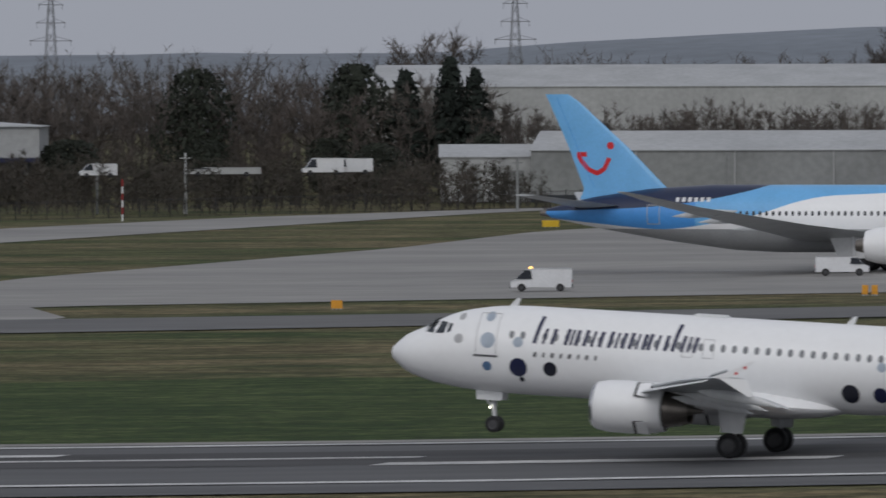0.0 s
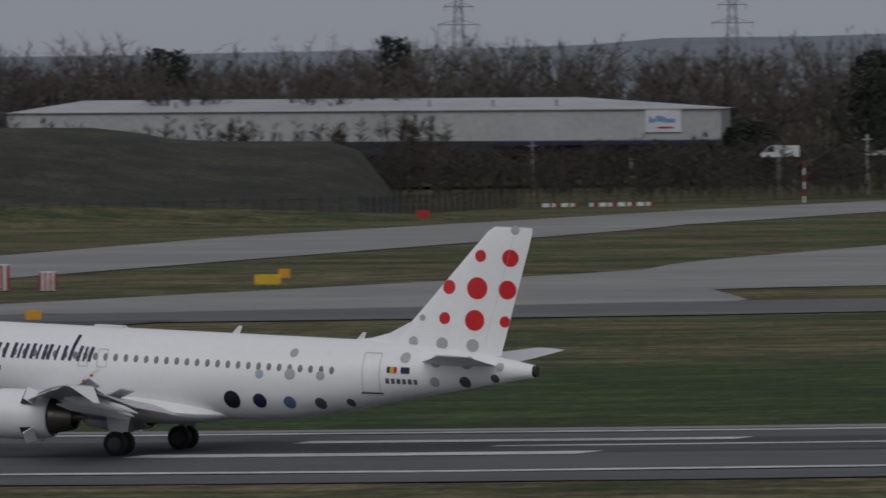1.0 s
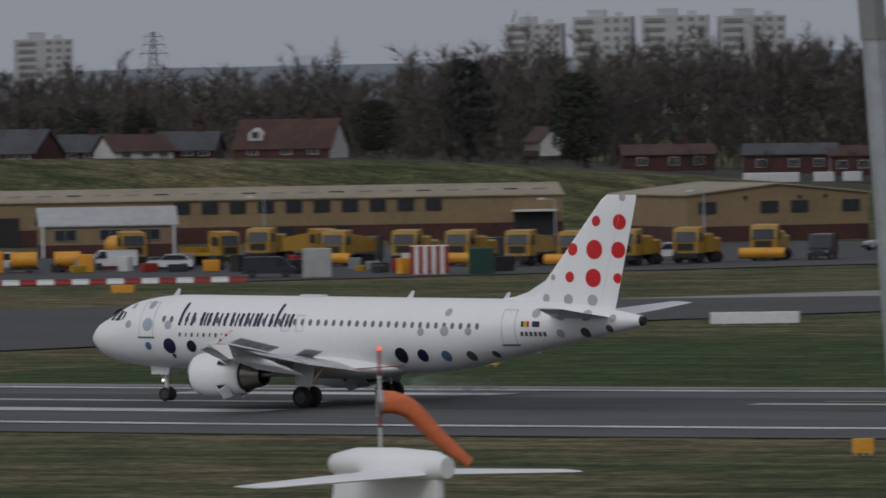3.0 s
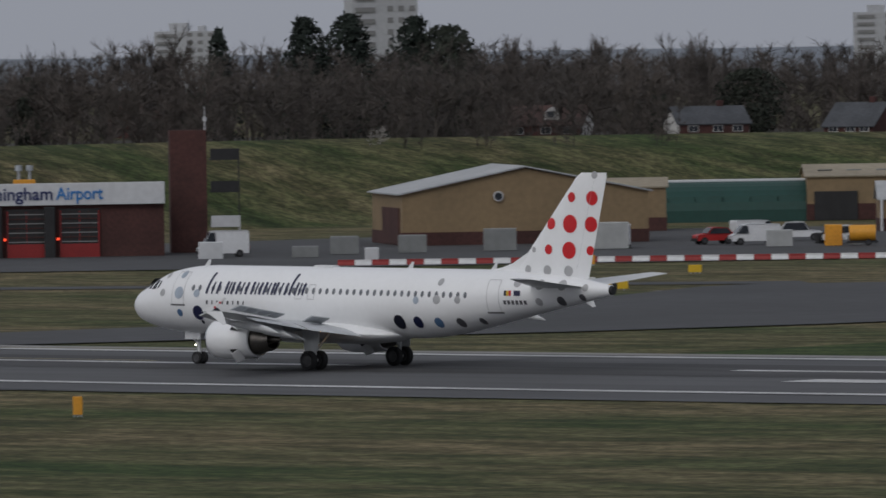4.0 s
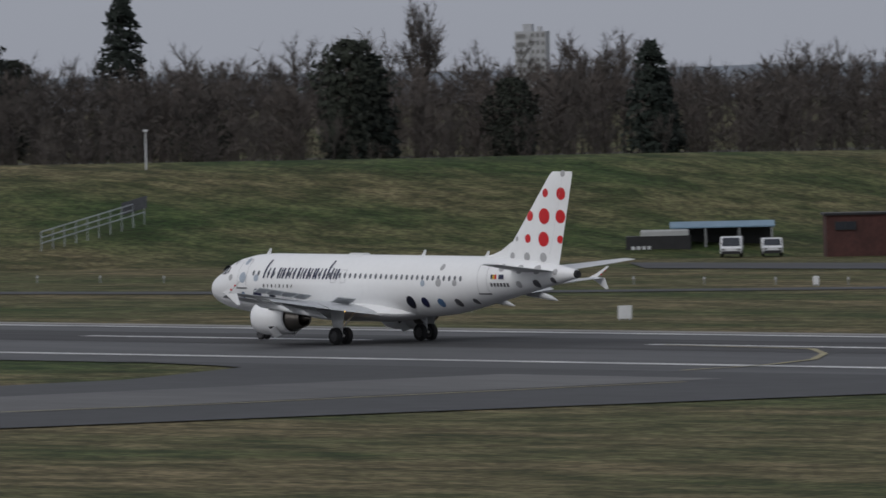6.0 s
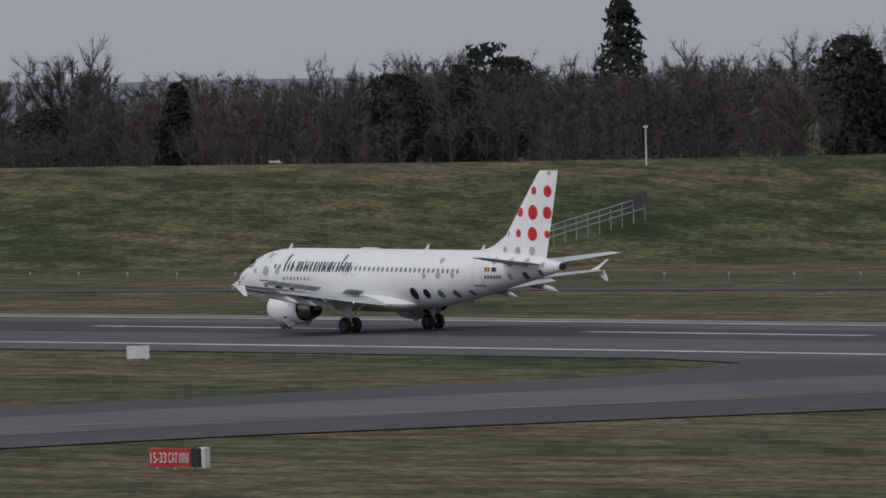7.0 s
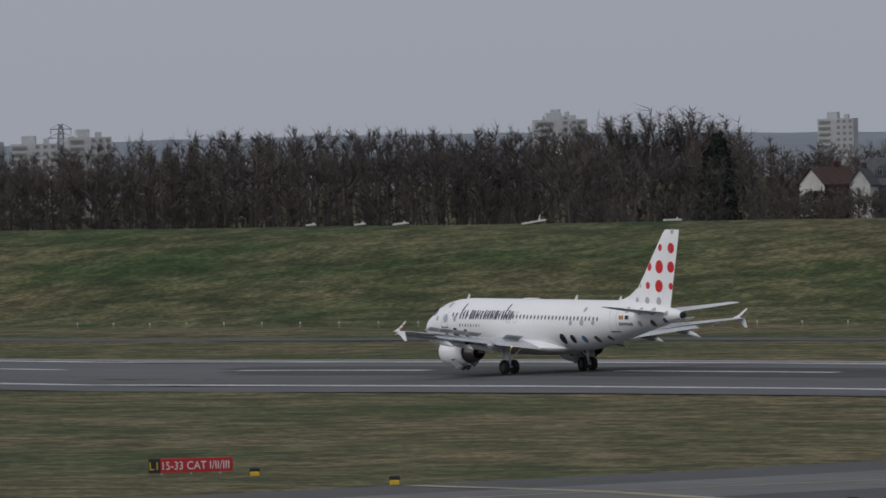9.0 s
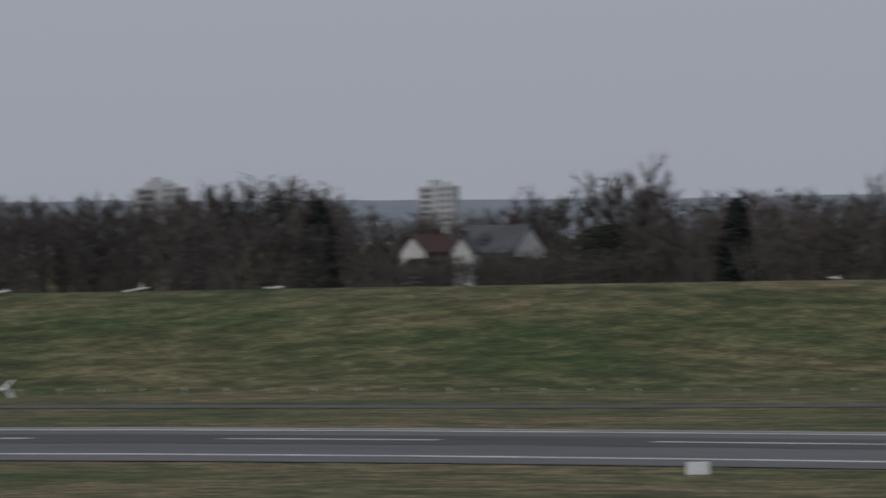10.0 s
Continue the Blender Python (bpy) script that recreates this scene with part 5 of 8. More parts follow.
b.box(28, -7.6, 0.0, 4.2, 0.3, 2.9, ch=0.02)
part("black_bay_panel", b, "black", wb, "black panel standing for the shaded inside of a vehicle bay")
b = Build()
b.box(28, -8.3, 2.8, 4.6, 1.6, 0.22, ch=0.03)
part("canopy", b, "fascia", wb, "white canopy over the bay")
# second black panel, again for the shade inside a bay
b = Build()
b.box(-28, -7.6, 0.0, 4.5, 0.3, 3.0, ch=0.02)
part("black_bay_panel", b, "black", wb, "black panel standing for the shaded inside of a vehicle bay")

ls = shed("lean_to_shed", -582.1, 739.3, gz(-580, 740), 13.2, 7, 3.2, 4.8, face(-581, 738) + 3, "tan", "roofgrey", "low shed with a pale sheet roof beside the workshop", ("brick", 1.3))
windows(ls, [(-4.2, -3.55, 1.7), (0.2, -3.55, 1.7), (4.0, -3.55, 1.7)], 2.2, 1.1)
for dx in (-6.4, 6.4):
    b = Build()
    b.box(dx, -3.7, 0, 0.25, 0.25, 3.2, ch=0.03)
    part("post", b, "fascia", ls)
gs = new("green_store")
gs.matrix_basis = pose(-636.5, 775, gz(-636, 772), 0, 0, face(-636, 772) + 4)
tagged(gs, "dark green curved store with a pale roof edge", "building")
b = Build()
arch = [(-5.5 * math.cos(math.pi * k / 16), 4.2 * math.sin(math.pi * k / 16) ** 0.75) for k in range(17)]
b.loft([[(s * 12, q[0], q[1]) for q in arch] for s in (-1, 1)], caps=True, closed=False)
part("shell", b, "green", gs)
b = Build()
for i in range(9):
    b.box(-11.5 + 2.87 * i, -4.9, 0.0, 0.08, 0.3, 2.6)
part("rib", b, "green", gs)
b = Build()
b.box(0, 0.3, 4.15, 24.2, 2.4, 0.22, ch=0.05)
part("roof_cap", b, "fascia", gs)

# tan hangar with a low gable
hg = shed("hangar", -598, 692.4, gz(-601, 705), 23.5, 20, 4.9, 7.3, face(-590, 686) + 9, "tan", "roofgrey", "tan hangar with a low gable and round windows", ("brick", 1.3), along=False, overhang=0.4)
for dx, dz in ((-2.6, 4.6), (4.4, 4.6)):
    b = Build()
    b.tube((dx, -10.05, dz), (dx, -10.25, dz), 0.48, n=20, mi=1)
    b.tube((dx, -10.2, dz), (dx, -10.3, dz), 0.36, n=20, mi=0)
    part("round_window", b, ["glass", "fascia"], hg, "round window")
b = Build()
b.box(-11.8, -3, 0.2, 0.2, 11, 3.4)
part("side_door", b, "brick", hg, "brown side door")
shed("hangar_annexe", -619, 735, gz(-618, 735), 7.5, 10, 4.4, 5.2, face(-618, 735), "tan", "tanroof", "tan-clad annexe beside the green store", ("brick", 1.4))


# the fire station
def fire_station():
    x, y = -605.4, 636.5
    root = thing("fire_station", pose(x, y, gz(x, y), 0, 0, face(x, y) + 1.5), "dark brick airport fire station with a white sign and red doors", "building")
    b = Build()
    b.box(-1.6, 5, 0, 24.4, 10, 6.3)
    part("wall", b, "brick", root)
    b = Build()
    b.box(-1.6, -0.25, 4.85, 24.5, 0.6, 2.0, ch=0.04)
    sign = part("sign_board", b, "fascia", root, "white fascia sign board")
    for words, m, dx, wide in (("Birmingham", "signblue", -7.3, 7.6), ("Airport", "signsky", 0.75, 4.3)):
        c = bpy.data.curves.new("letters", "FONT")
        c.body, c.size, c.extrude, c.offset, c.align_x = words, 1.62, 0.03, 0.022, "LEFT"
        c.materials.append(M[m])
        ob = new("letters", c)
        ob.parent = sign
        ob.matrix_basis = pose(dx, -0.60, 5.36, 90, 0, 0)
        bpy.context.view_layer.update()
        ob.scale = (wide / max(0.1, ob.dimensions.x), 1, 1)
    for k in range(4):
        dx = -11.7 + 4.85 * k
        b = Build()
        b.box(dx, -0.06, 0, 3.7, 0.2, 4.5)
        door = part("roller_door", b, "black", root, "dark glazed vehicle door with a red foot")
        b = Build()
        b.box(dx, -0.20, 0.05, 3.4, 0.1, 1.25, ch=0.02)
        part("door_foot", b, "doorred", door, "red door foot")
        for j in range(7):
            b = Build()
            b.box(dx, -0.20, 1.45 + 0.42 * j, 3.3, 0.08, 0.09)
            part("glazing_bar", b, "brick" if j % 2 else "flatdark", door)
        for j in (-1, 0, 1):
            b = Build()
            b.box(dx + 0.85 * j, -0.19, 1.35, 0.07, 0.06, 2.95)
            part("mullion", b, "doorred" if j == 0 else "brick", door)
        for s in (-1, 1):
            b = Build()
            b.box(dx + s * 1.75, -0.22, 0.05, 0.12, 0.1, 4.3)
            part("door_rail", b, "doorred", door)
        if k != 1:
            b = Build()
            b.tube((dx - 2.0, -0.2, 1.75), (dx - 2.0, -0.34, 1.75), 0.13, n=12)
            part("signal_lamp", b, "lampred", root, "lit red signal lamp")
    for k in range(4):
        b = Build()
        b.box(-9.6 + 4.85 * k if k < 3 else -13.75, -0.5, 0, 1.0, 0.9, 4.7, ch=0.05)
        part("pier", b, "black", root, "dark pier between doors")
    b = Build()
    for dx, r in ((-12.4, 0.6), (-7.6, 0.6), (2.3, 0.7), (7.4, 0.9), (9.2, 0.55)):
        b.tube((dx, 3, 6.3), (dx, 3, 6.75), r, r * 0.45, 16)
    part("roof_dome", b, "fascia", root)
    b = Build()
    for dx in (-2.6, -1.6):
        b.tube((dx, 2, 6.3), (dx, 2, 8.0), 0.14, n=10)
        b.tube((dx, 2, 8.0), (dx, 2, 8.5), 0.34, 0.30, n=12)
    part("flue", b, "steel", root, "pale metal flue")
    b = Build()
    b.box(-2.1, 2, 6.3, 2.0, 0.8, 0.9, ch=0.05)
    part("roof_plant", b, "signora", root, "orange roof plant")
    # watch tower and low wing
    b = Build()
    b.box(-16.6, 3.0, 0, 5.5, 7, 6.7)
    tower = part("watch_tower", b, "brick", root, "brick watch tower")
    b = Build()
    b.loft([[(-16.7 + s * w, 3.0 - t * w * 1.1, z) for s, t in ((-1, 1), (1, 1), (1, -1), (-1, -1))] for w, z in ((2.75, 6.7), (3.2, 7.35), (3.25, 8.1))])
    cab = part("cab", b, "black", tower, "dark glazed watch cab")
    for k in range(8):
        b = Build()
        b.box(-19.6 + 0.83 * k, -0.62, 7.4, 0.1, 0.1, 0.75)
        part("cab_mullion", b, "wallmid", cab)
    b = Build()
    b.box(-16.7, 3.0, 8.1, 6.7, 7.4, 0.24, ch=0.05)
    part("cab_roof", b, "flatdark", tower, "flat grey cab roof")
    for k in range(9):
        b = Build()
        b.tube((-19.9 + 0.8 * k, -0.5, 8.3), (-19.9 + 0.8 * k, -0.5, 8.75), 0.03, n=5)
        part("rail_post", b, "wallmid", tower)
    b = Build()
    b.tube((-19.9, -0.5, 8.75), (-13.5, -0.5, 8.75), 0.03, n=5)
    part("roof_rail", b, "wallmid", tower)
    windows(tower, [(-18.2, -0.55, 3.7), (-16.6, -0.55, 3.7), (-15.0, -0.55, 3.7), (-18.0, -0.55, 0.9), (-15.6, -0.55, 0.9)], 1.5, 1.0, mats=("glass", "black"))
    for dx, zz in ((-17.4, 9.4), (-16.6, 9.8), (-15.9, 9.3)):
        b = Build()
        b.tube((dx, 2, 8.3), (dx, 2, zz), 0.04, n=6)
        b.box(dx, 2, zz - 0.15, 0.55, 0.3, 0.22, ch=0.05)
        part("aerial", b, "fascia", tower)
    b = Build()
    b.box(-21.6, 4.0, 0, 5.2, 8, 5.0)
    wing = part("low_wing", b, "brick", root, "low brick wing")
    b = Build()
    b.box(-21.6, 3.4, 5.0, 4.9, 6, 1.2, ch=0.08)
    screen = part("roof_screen", b, "darkcar", wing, "dark glazed roof screen")
    for k in range(7):
        b = Build()
        b.box(-23.9 + 0.77 * k, 0.36, 5.0, 0.12, 0.1, 1.25)
        part("screen_mullion", b, "wallmid", screen)
    for k, dx in enumerate((-23.4, -22.1, -20.9, -20.2)):
        b = Build()
        b.tube((dx, 3, 6.1), (dx, 3, 6.5 + 0.15 * (k % 2)), 0.4, 0.22, 12)
        part("roof_vent", b, "fascia", wing)
    windows(wing, [(-23.2, -0.05, 3.1), (-21.4, -0.05, 3.1), (-19.8, -0.05, 0.8), (-22.5, -0.05, 0.8)], 1.1, 0.9, mats=("glass", "black"))
    # drill tower with open balconies
    b = Build()
    b.box(13.3, 12, 0, 3.4, 3.4, 11.4)
    drill = part("drill_tower", b, "brick", root, "tall brick drill tower")
    for z in (8.6, 5.6, 2.4):
        b = Build()
        b.box(16.7, 11.6, z, 2.7, 2.6, 0.15)
        b.box(16.7, 10.35, z + 0.15, 2.7, 0.06, 0.9)
        b.box(18.0, 11.6, z + 0.15, 0.06, 2.6, 0.9)
        b.tube((17.95, 10.4, z - 3.0), (17.95, 10.4, z), 0.06, n=6)
        part("balcony", b, "black" if z > 3 else "fascia", drill, "open balcony of the drill tower")
    b = Build()
    b.tube((14.9, 11, 11.3), (14.9, 11, 13.6), 0.07, 0.03, 8)
    b.tube((14.9, 11, 12.2), (14.9, 11, 12.6), 0.18, n=10)
    part("mast", b, "fascia", drill, "pale aerial mast")


fire_station()

bh = thing("brick_hut", pose(-653.8, 623.2, gz(-653, 624), 0, 0, face(-650, 620) + 4), "flat-roofed brown brick hut at the foot of the bank", "building")
b = Build()
b.box(0, 0, 0, 11.6, 5, 3.9)
part("wall", b, "brick", bh)
b = Build()
b.box(0, 0, 3.9, 12.0, 5.4, 0.22, ch=0.04)
b.box(4.0, 0, 4.1, 1.6, 1.2, 0.5, ch=0.05)
part("roof", b, "black", bh)
windows(bh, [(3.4, -2.55, 2.5), (-4.0, -2.55, 2.5)], 2.0, 0.8, mats=("glass", "black"))
sh = thing("open_shed", pose(-674.8, 621.6, gz(-673, 620), 0, 0, face(-673, 620)), "open store with a pale blue sheet roof", "building")
b = Build()
b.prism([(-5.0, -1.6, 2.65), (5.0, -1.6, 2.65), (5.0, 2.6, 3.1), (-5.0, 2.6, 3.1)], (0, 0, 0.12))
part("roof", b, "blueshed", sh)
b = Build()
b.box(0, 2.2, 0, 9.6, 0.2, 2.9)
part("back_wall", b, "black", sh)
for dx in (-4.7, -1.6, 1.6, 4.7):
    b = Build()
    b.box(dx, -1.4, 0, 0.2, 0.2, 2.65, ch=0.02)
    part("post", b, "wallmid", sh)
st = thing("portable_store", pose(-677.2, 615.5, gz(-677, 615), 0, 0, face(-677, 615)), "dark portable store with a pale roof", "building")
b = Build()
b.box(0, 0, 0, 6.2, 2.6, 2.0, ch=0.05)
part("body", b, "black", st)
b = Build()
b.box(0.6, 0, 2.0, 4.6, 2.7, 0.55, ch=0.1)
part("roof", b, "wallgrey", st)
b = Build()
for k in range(4):
    b.box(-2.4 + 0.5 * k, -1.33, 0.7, 0.32, 0.03, 0.35)
part("sign_bar", b, "fascia", st)
scr = thing("dark_screen", pose(-637, 640, gz(-637, 640), 0, 0, face(-637, 640)), "dark mesh screen beside the fire station", "screen")
b = Build()
b.box(0, 0, 0, 5.4, 0.2, 4.0)
part("panel", b, "green", scr)
for dx in (-2.7, 0, 2.7):
    b = Build()
    b.box(dx, -0.15, 0, 0.15, 0.15, 4.1)
    part("post", b, "black", scr)

# warehouses beyond the airfield fence
wh = thing("warehouse", pose(-590, 1407, 3.5, 0, 0, face(-580, 1383) - 4), "long pale grey warehouse with a low hipped roof", "building")
b = Build()
b.box(0, 0, 5.6, 112, 44, 4.9)
part("wall", b, "wallgrey", wh)
b = Build()
b.box(0, 0, 0, 112.1, 44.1, 5.6)
part("plinth", b, "darkcar", wh)
b = Build()
b.add([(-56.5, -22.5, 10.4), (56.5, -22.5, 10.4), (56.5, 22.5, 10.4), (-56.5, 22.5, 10.4), (-46, 0, 12.3), (33, 0, 12.3)], [(0, 1, 5, 4), (1, 2, 5), (2, 3, 4, 5), (3, 0, 4), (0, 3, 2, 1)])
part("roof", b, "roofgrey", wh, "pale hipped sheet roof")
for dx in (-30, 10, 20, 30):
    b = Build()
    b.box(dx, -16, 10.7, 0.4, 0.4, 1.3, ch=0.05)
    part("roof_vent", b, "wallmid", wh)
b = Build()
b.box(47, -22.25, 6.8, 5.6, 0.2, 3.6)
sg = part("sign_panel", b, "fascia", wh, "white sign panel with blue bars")
b = Build()
for k in range(8):
    b.box(45 + 0.52 * k, -22.4, 8.3 + (0.15 if k in (2, 3) else 0), 0.34, 0.08, 0.9 if k in (0, 2, 3, 4) else 0.6)
part("sign_bar", b, "signsky", sg)
b = Build()
b.box(47.3, -22.4, 7.4, 2.4, 0.08, 0.25)
part("sign_stripe", b, "signred", sg)
for k in range(5):
    b = Build()
    b.box(30 + 6 * k, -24.5, 1.0, 0.5, 0.5, 4.4)
    part("dock_post", b, "wallgrey", wh)
b = Build()
b.box(38, -25, 4.9, 36, 5, 0.6, ch=0.05)
part("dock_canopy", b, "navy", wh, "dark blue dock canopy")
gw = shed("warehouse", -402, 1412, 2.4, 92, 34, 7.8, 10.6, face(-402, 1400) - 4, "wallmid", "roofgrey", "long grey industrial shed behind the fence", None)
b = Build()
b.box(0, -17.1, 0, 92, 0.2, 1.1)
part("dark_footing", b, "darkcar", gw, "dark base course")
for k in range(5):
    b = Build()
    b.box(-30 + 15 * k, -17.2, 1.1, 0.2, 0.2, 6.6)
    part("downpipe", b, "wallgrey", gw)
ge = shed("factory", -452, 1400, 2.4, 20, 22, 6.8, 8.6, face(-452, 1400), "wallgrey", "roofgrey", "pale factory end with dark doors", None)
for dx in (-5, 1.5):
    b = Build()
    b.box(dx, -11.1, 0, 2.4, 0.25, 4.8)
    part("door", b, "wallmid", ge)
shed("warehouse", -560, 1955, 3, 190, 60, 17, 21.6, face(-590, 1911) - 3, "wallgrey", "roofgrey", "far long warehouse with a pale roof", None)
shed("warehouse", -430, 2030, 3, 120, 60, 19, 24.5, face(-430, 2030) + 4, "wallmid", "roofgrey", "far long warehouse with a pale roof", None)

# houses on the rise behind the workshops, and beyond the bank
HW, HB = "house with a steep roof and white rendered gable", "brick house with a steep dark tiled roof"
for x, y, z, w, d, h, ridge, da, roof, wall, front, dormer in (
        (-711.9, 941.0, 6.9, 12.6, 6.5, 1.4, 4.7, -20, "tileroof", "render", "brick", (-3.6, "render")), (-730.3, 933.2, 6.9, 8.0, 6, 1.2, 3.1, 24, "tileroof", "render", "render", None),
        (-727.9, 941.4, 6.9, 7.4, 6, 1.2, 3.3, -12, "slate", "brick", "brick", None), (-741.0, 924.9, 6.9, 7.0, 7, 1.2, 3.9, -30, "slate", "brick", "brick", None), (-741.4, 937.2, 6.8, 6.0, 6, 1.2, 3.2, 8, "slate", "brick", "brick", None),
        (-715.9, 1000.2, 6.2, 7.0, 3.2, 2.0, 3.6, -74, "tileroof", "render", "brick", None), (-720.3, 1033.8, 3.6, 12, 6, 2.2, 3.4, 6, "tileroof", "brick", "brick", None), (-706.9, 1043.0, 3.0, 12, 6, 2.6, 3.9, -4, "slate", "brick", "brick", None), (-699.0, 1047.2, 2.7, 8, 6, 2.6, 3.8, 4, "tileroof", "render", "brick", None),
        (-757.0, 914.0, 7.0, 9, 7, 1.6, 3.6, 16, "slate", "render", "brick", None), (-768.0, 897.0, 7.0, 10, 7, 1.8, 4.0, -14, "tileroof", "render", "brick", (1.0, "render")),
        (-884.8, 883.0, 7.6, 7.5, 7, 3.4, 6.5, 8, "slate", "brick", "brick", (-1.2, "brick")), (-883.2, 898.7, 7.4, 9, 7, 3.6, 6.3, -10, "slate", "brick", "brick", (-2.6, "brick")), (-921.9, 902.3, 7.2, 6, 7, 4.6, 7.3, 18, "slate", "brick", "brick", None), (-947.0, 934.0, 7.0, 10, 7, 4.6, 6.9, -10, "slate", "brick", "brick", (0.0, "render")), (-868.0, 931.0, 7.0, 8, 7, 3.4, 5.6, 30, "tileroof", "brick", "brick", None),
        (-1011.4, 708.7, 7.6, 10.0, 6, 4.6, 7.8, -42, "slate", "render", "slate", (-1.0, "slate")), (-1005.8, 699.2, 7.4, 4.4, 2.7, 5.0, 6.8, 76, "slate", "render", "render", None), (-1016.6, 701.3, 7.4, 6.2, 4.6, 5.0, 7.0, 44, "tileroof", "render", "brick", None),
        (-1104.0, 615.0, 6.6, 8, 6, 3.4, 6.2, -40, "tileroof", "render", "brick", None), (-1112.0, 626.0, 6.6, 9, 6, 3.4, 5.8, 10, "slate", "render", "brick", None)):
    house(x, y, z, w, d, h, ridge, face(x, y) + da, HW if wall == "render" else HB, wall, roof, front, dormer)

# tower blocks on the skyline
TB = "pale concrete tower block on the far skyline, haze in its colour"
for x, y, top, w in ((-1377, 2322, 31, 21), (-1392, 2314, 30, 14), (-1653, 2504, 28.7, 18), (-1621, 2524, 26.9, 17.5), (-1690, 2357, 28, 17.4), (-1673, 2369, 29.8, 17.7), (-1655, 2381, 29.9, 20), (-1636, 2394, 29.5, 20), (-1808, 2267, 25.6, 17.4),
                     (-1983, 1977, 21.6, 17.6), (-1526, 1721, 31, 16), (-2096, 1857, 26.7, 9), (-2008, 1951, 20.8, 19), (-2684, 1743, 25.9, 10.3), (-2247, 1307, 22.2, 11.8), (-2255, 1295, 20.8, 12.7), (-2516, 1634, 24.3, 16.4), (-2015, 1945, 20, 12), (-1690, 1830, 22.5, 16), (-2262, 1283, 21.5, 10), (-2628, 1817, 22.6, 12)):
    flats(x, y, 0.3, w, 10, top - 0.3, 11, 6, face(x, y) + ((x * 7) % 40 - 20) * 0.6, TB)

# church spire
ch = thing("church", pose(-1185, 2201, 0.7, 0, 0, face(-1185, 2201)), "grey stone church tower with a tall spire", "church")
b = Build()
b.box(0, 0, 0, 4.6, 4.6, 25.5)
part("tower", b, "slate", ch)
b = Build()
b.loft([[(r * math.cos(math.pi / 4 * k + 0.39), r * math.sin(math.pi / 4 * k + 0.39), z) for k in range(8)] for r, z in ((2.2, 25.5), (1.5, 30), (0.06, 38.6))])
part("spire", b, "slate", ch)
for dx in (-1.9, 1.9):
    b = Build()
    b.tube((dx, -1.9, 25.5), (dx, -1.9, 28.2), 0.4, 0.05, 6)
    part("pinnacle", b, "slate", ch)


def lattice_mast(name, x, y, z, h, base, arms, label, category, r=0.12):
    root = thing(name, pose(x, y, z, 0, 0, face(x, y) + 12), label, category, name + "s")
    b = Build()
    n = 12
    for i in range(n):
        z0, z1 = h * i / n, h * (i + 1) / n
        w0, w1 = base * (1 - 0.86 * (i / n) ** 0.8), base * (1 - 0.86 * ((i + 1) / n) ** 0.8)
        cs = [(-1, -1), (1, -1), (1, 1), (-1, 1)]
        for k in range(4):
            a, c = cs[k], cs[(k + 1) % 4]
            b.tube((a[0] * w0, a[1] * w0, z0), (a[0] * w1, a[1] * w1, z1), r, n=4, caps=False)
            b.tube((a[0] * w0, a[1] * w0, z0), (c[0] * w1, c[1] * w1, z1), r * 0.7, n=3, caps=False)
            b.tube((c[0] * w0, c[1] * w0, z0), (a[0] * w1, a[1] * w1, z1), r * 0.7, n=3, caps=False)
    part("lattice", b, "pylon", root)
    for zz, w in arms:
        b = Build()
        b.prism([(-w, 0, zz), (0, -0.6, zz), (w, 0, zz), (0, 0.6, zz)], (0, 0, 0.25))
        for s in (-1, 1):
            b.tube((s * w, 0, zz + 0.2), (s * 0.5, 0, zz + 1.8), r * 0.8, n=3)
            b.tube((s * w * 0.95, 0, zz), (s * w * 0.95, 0, zz - 1.6), r * 0.9, n=4)
        part("cross_arm", b, "pylon", root)
    return root


for x, y in ((-1126, 2995), (-980, 3046), (-1211, 2962)):
    lattice_mast("pylon", x, y, 2, 50, 4.0, ((34, 7.2), (40, 5.0), (46, 4.2)), "grey lattice electricity pylon on the skyline, haze in its colour", "pylon")
for x, y, h in ((-1458, 3071, 48), (-1490, 3110, 46), (-2150, 2760, 27), (-2597, 1501, 25)):
    lattice_mast("pylon", x, y, 2, h, 3.2, ((h * 0.7, 5.2), (h * 0.82, 4.2), (h * 0.93, 3.4)), "grey lattice electricity pylon on the skyline, haze in its colour", "pylon", 0.13)
cr = thing("tower_crane", pose(-1307, 2247, 1, 0, 0, face(-1307, 2247)), "blue-grey tower crane on the far skyline", "crane")
b = Build()
b.tube((2, 0, 0), (2, 0, 27.5), 0.45, n=4)
part("mast", b, "blueshed", cr)
b = Build()
b.prism([(-8, -0.3, 27.0), (5.0, -0.4, 26.4), (5.0, -0.4, 27.6), (-8, -0.3, 27.6)], (0, 0.7, 0))
b.prism([(5, -0.4, 26.6), (7.6, -0.4, 23.8), (7.9, -0.4, 24.0), (5.4, -0.4, 27.2)], (0, 0.7, 0))
b.box(2.4, 0, 25.6, 1.5, 1.2, 2.4, ch=0.1)
part("jib", b, "blueshed", cr)

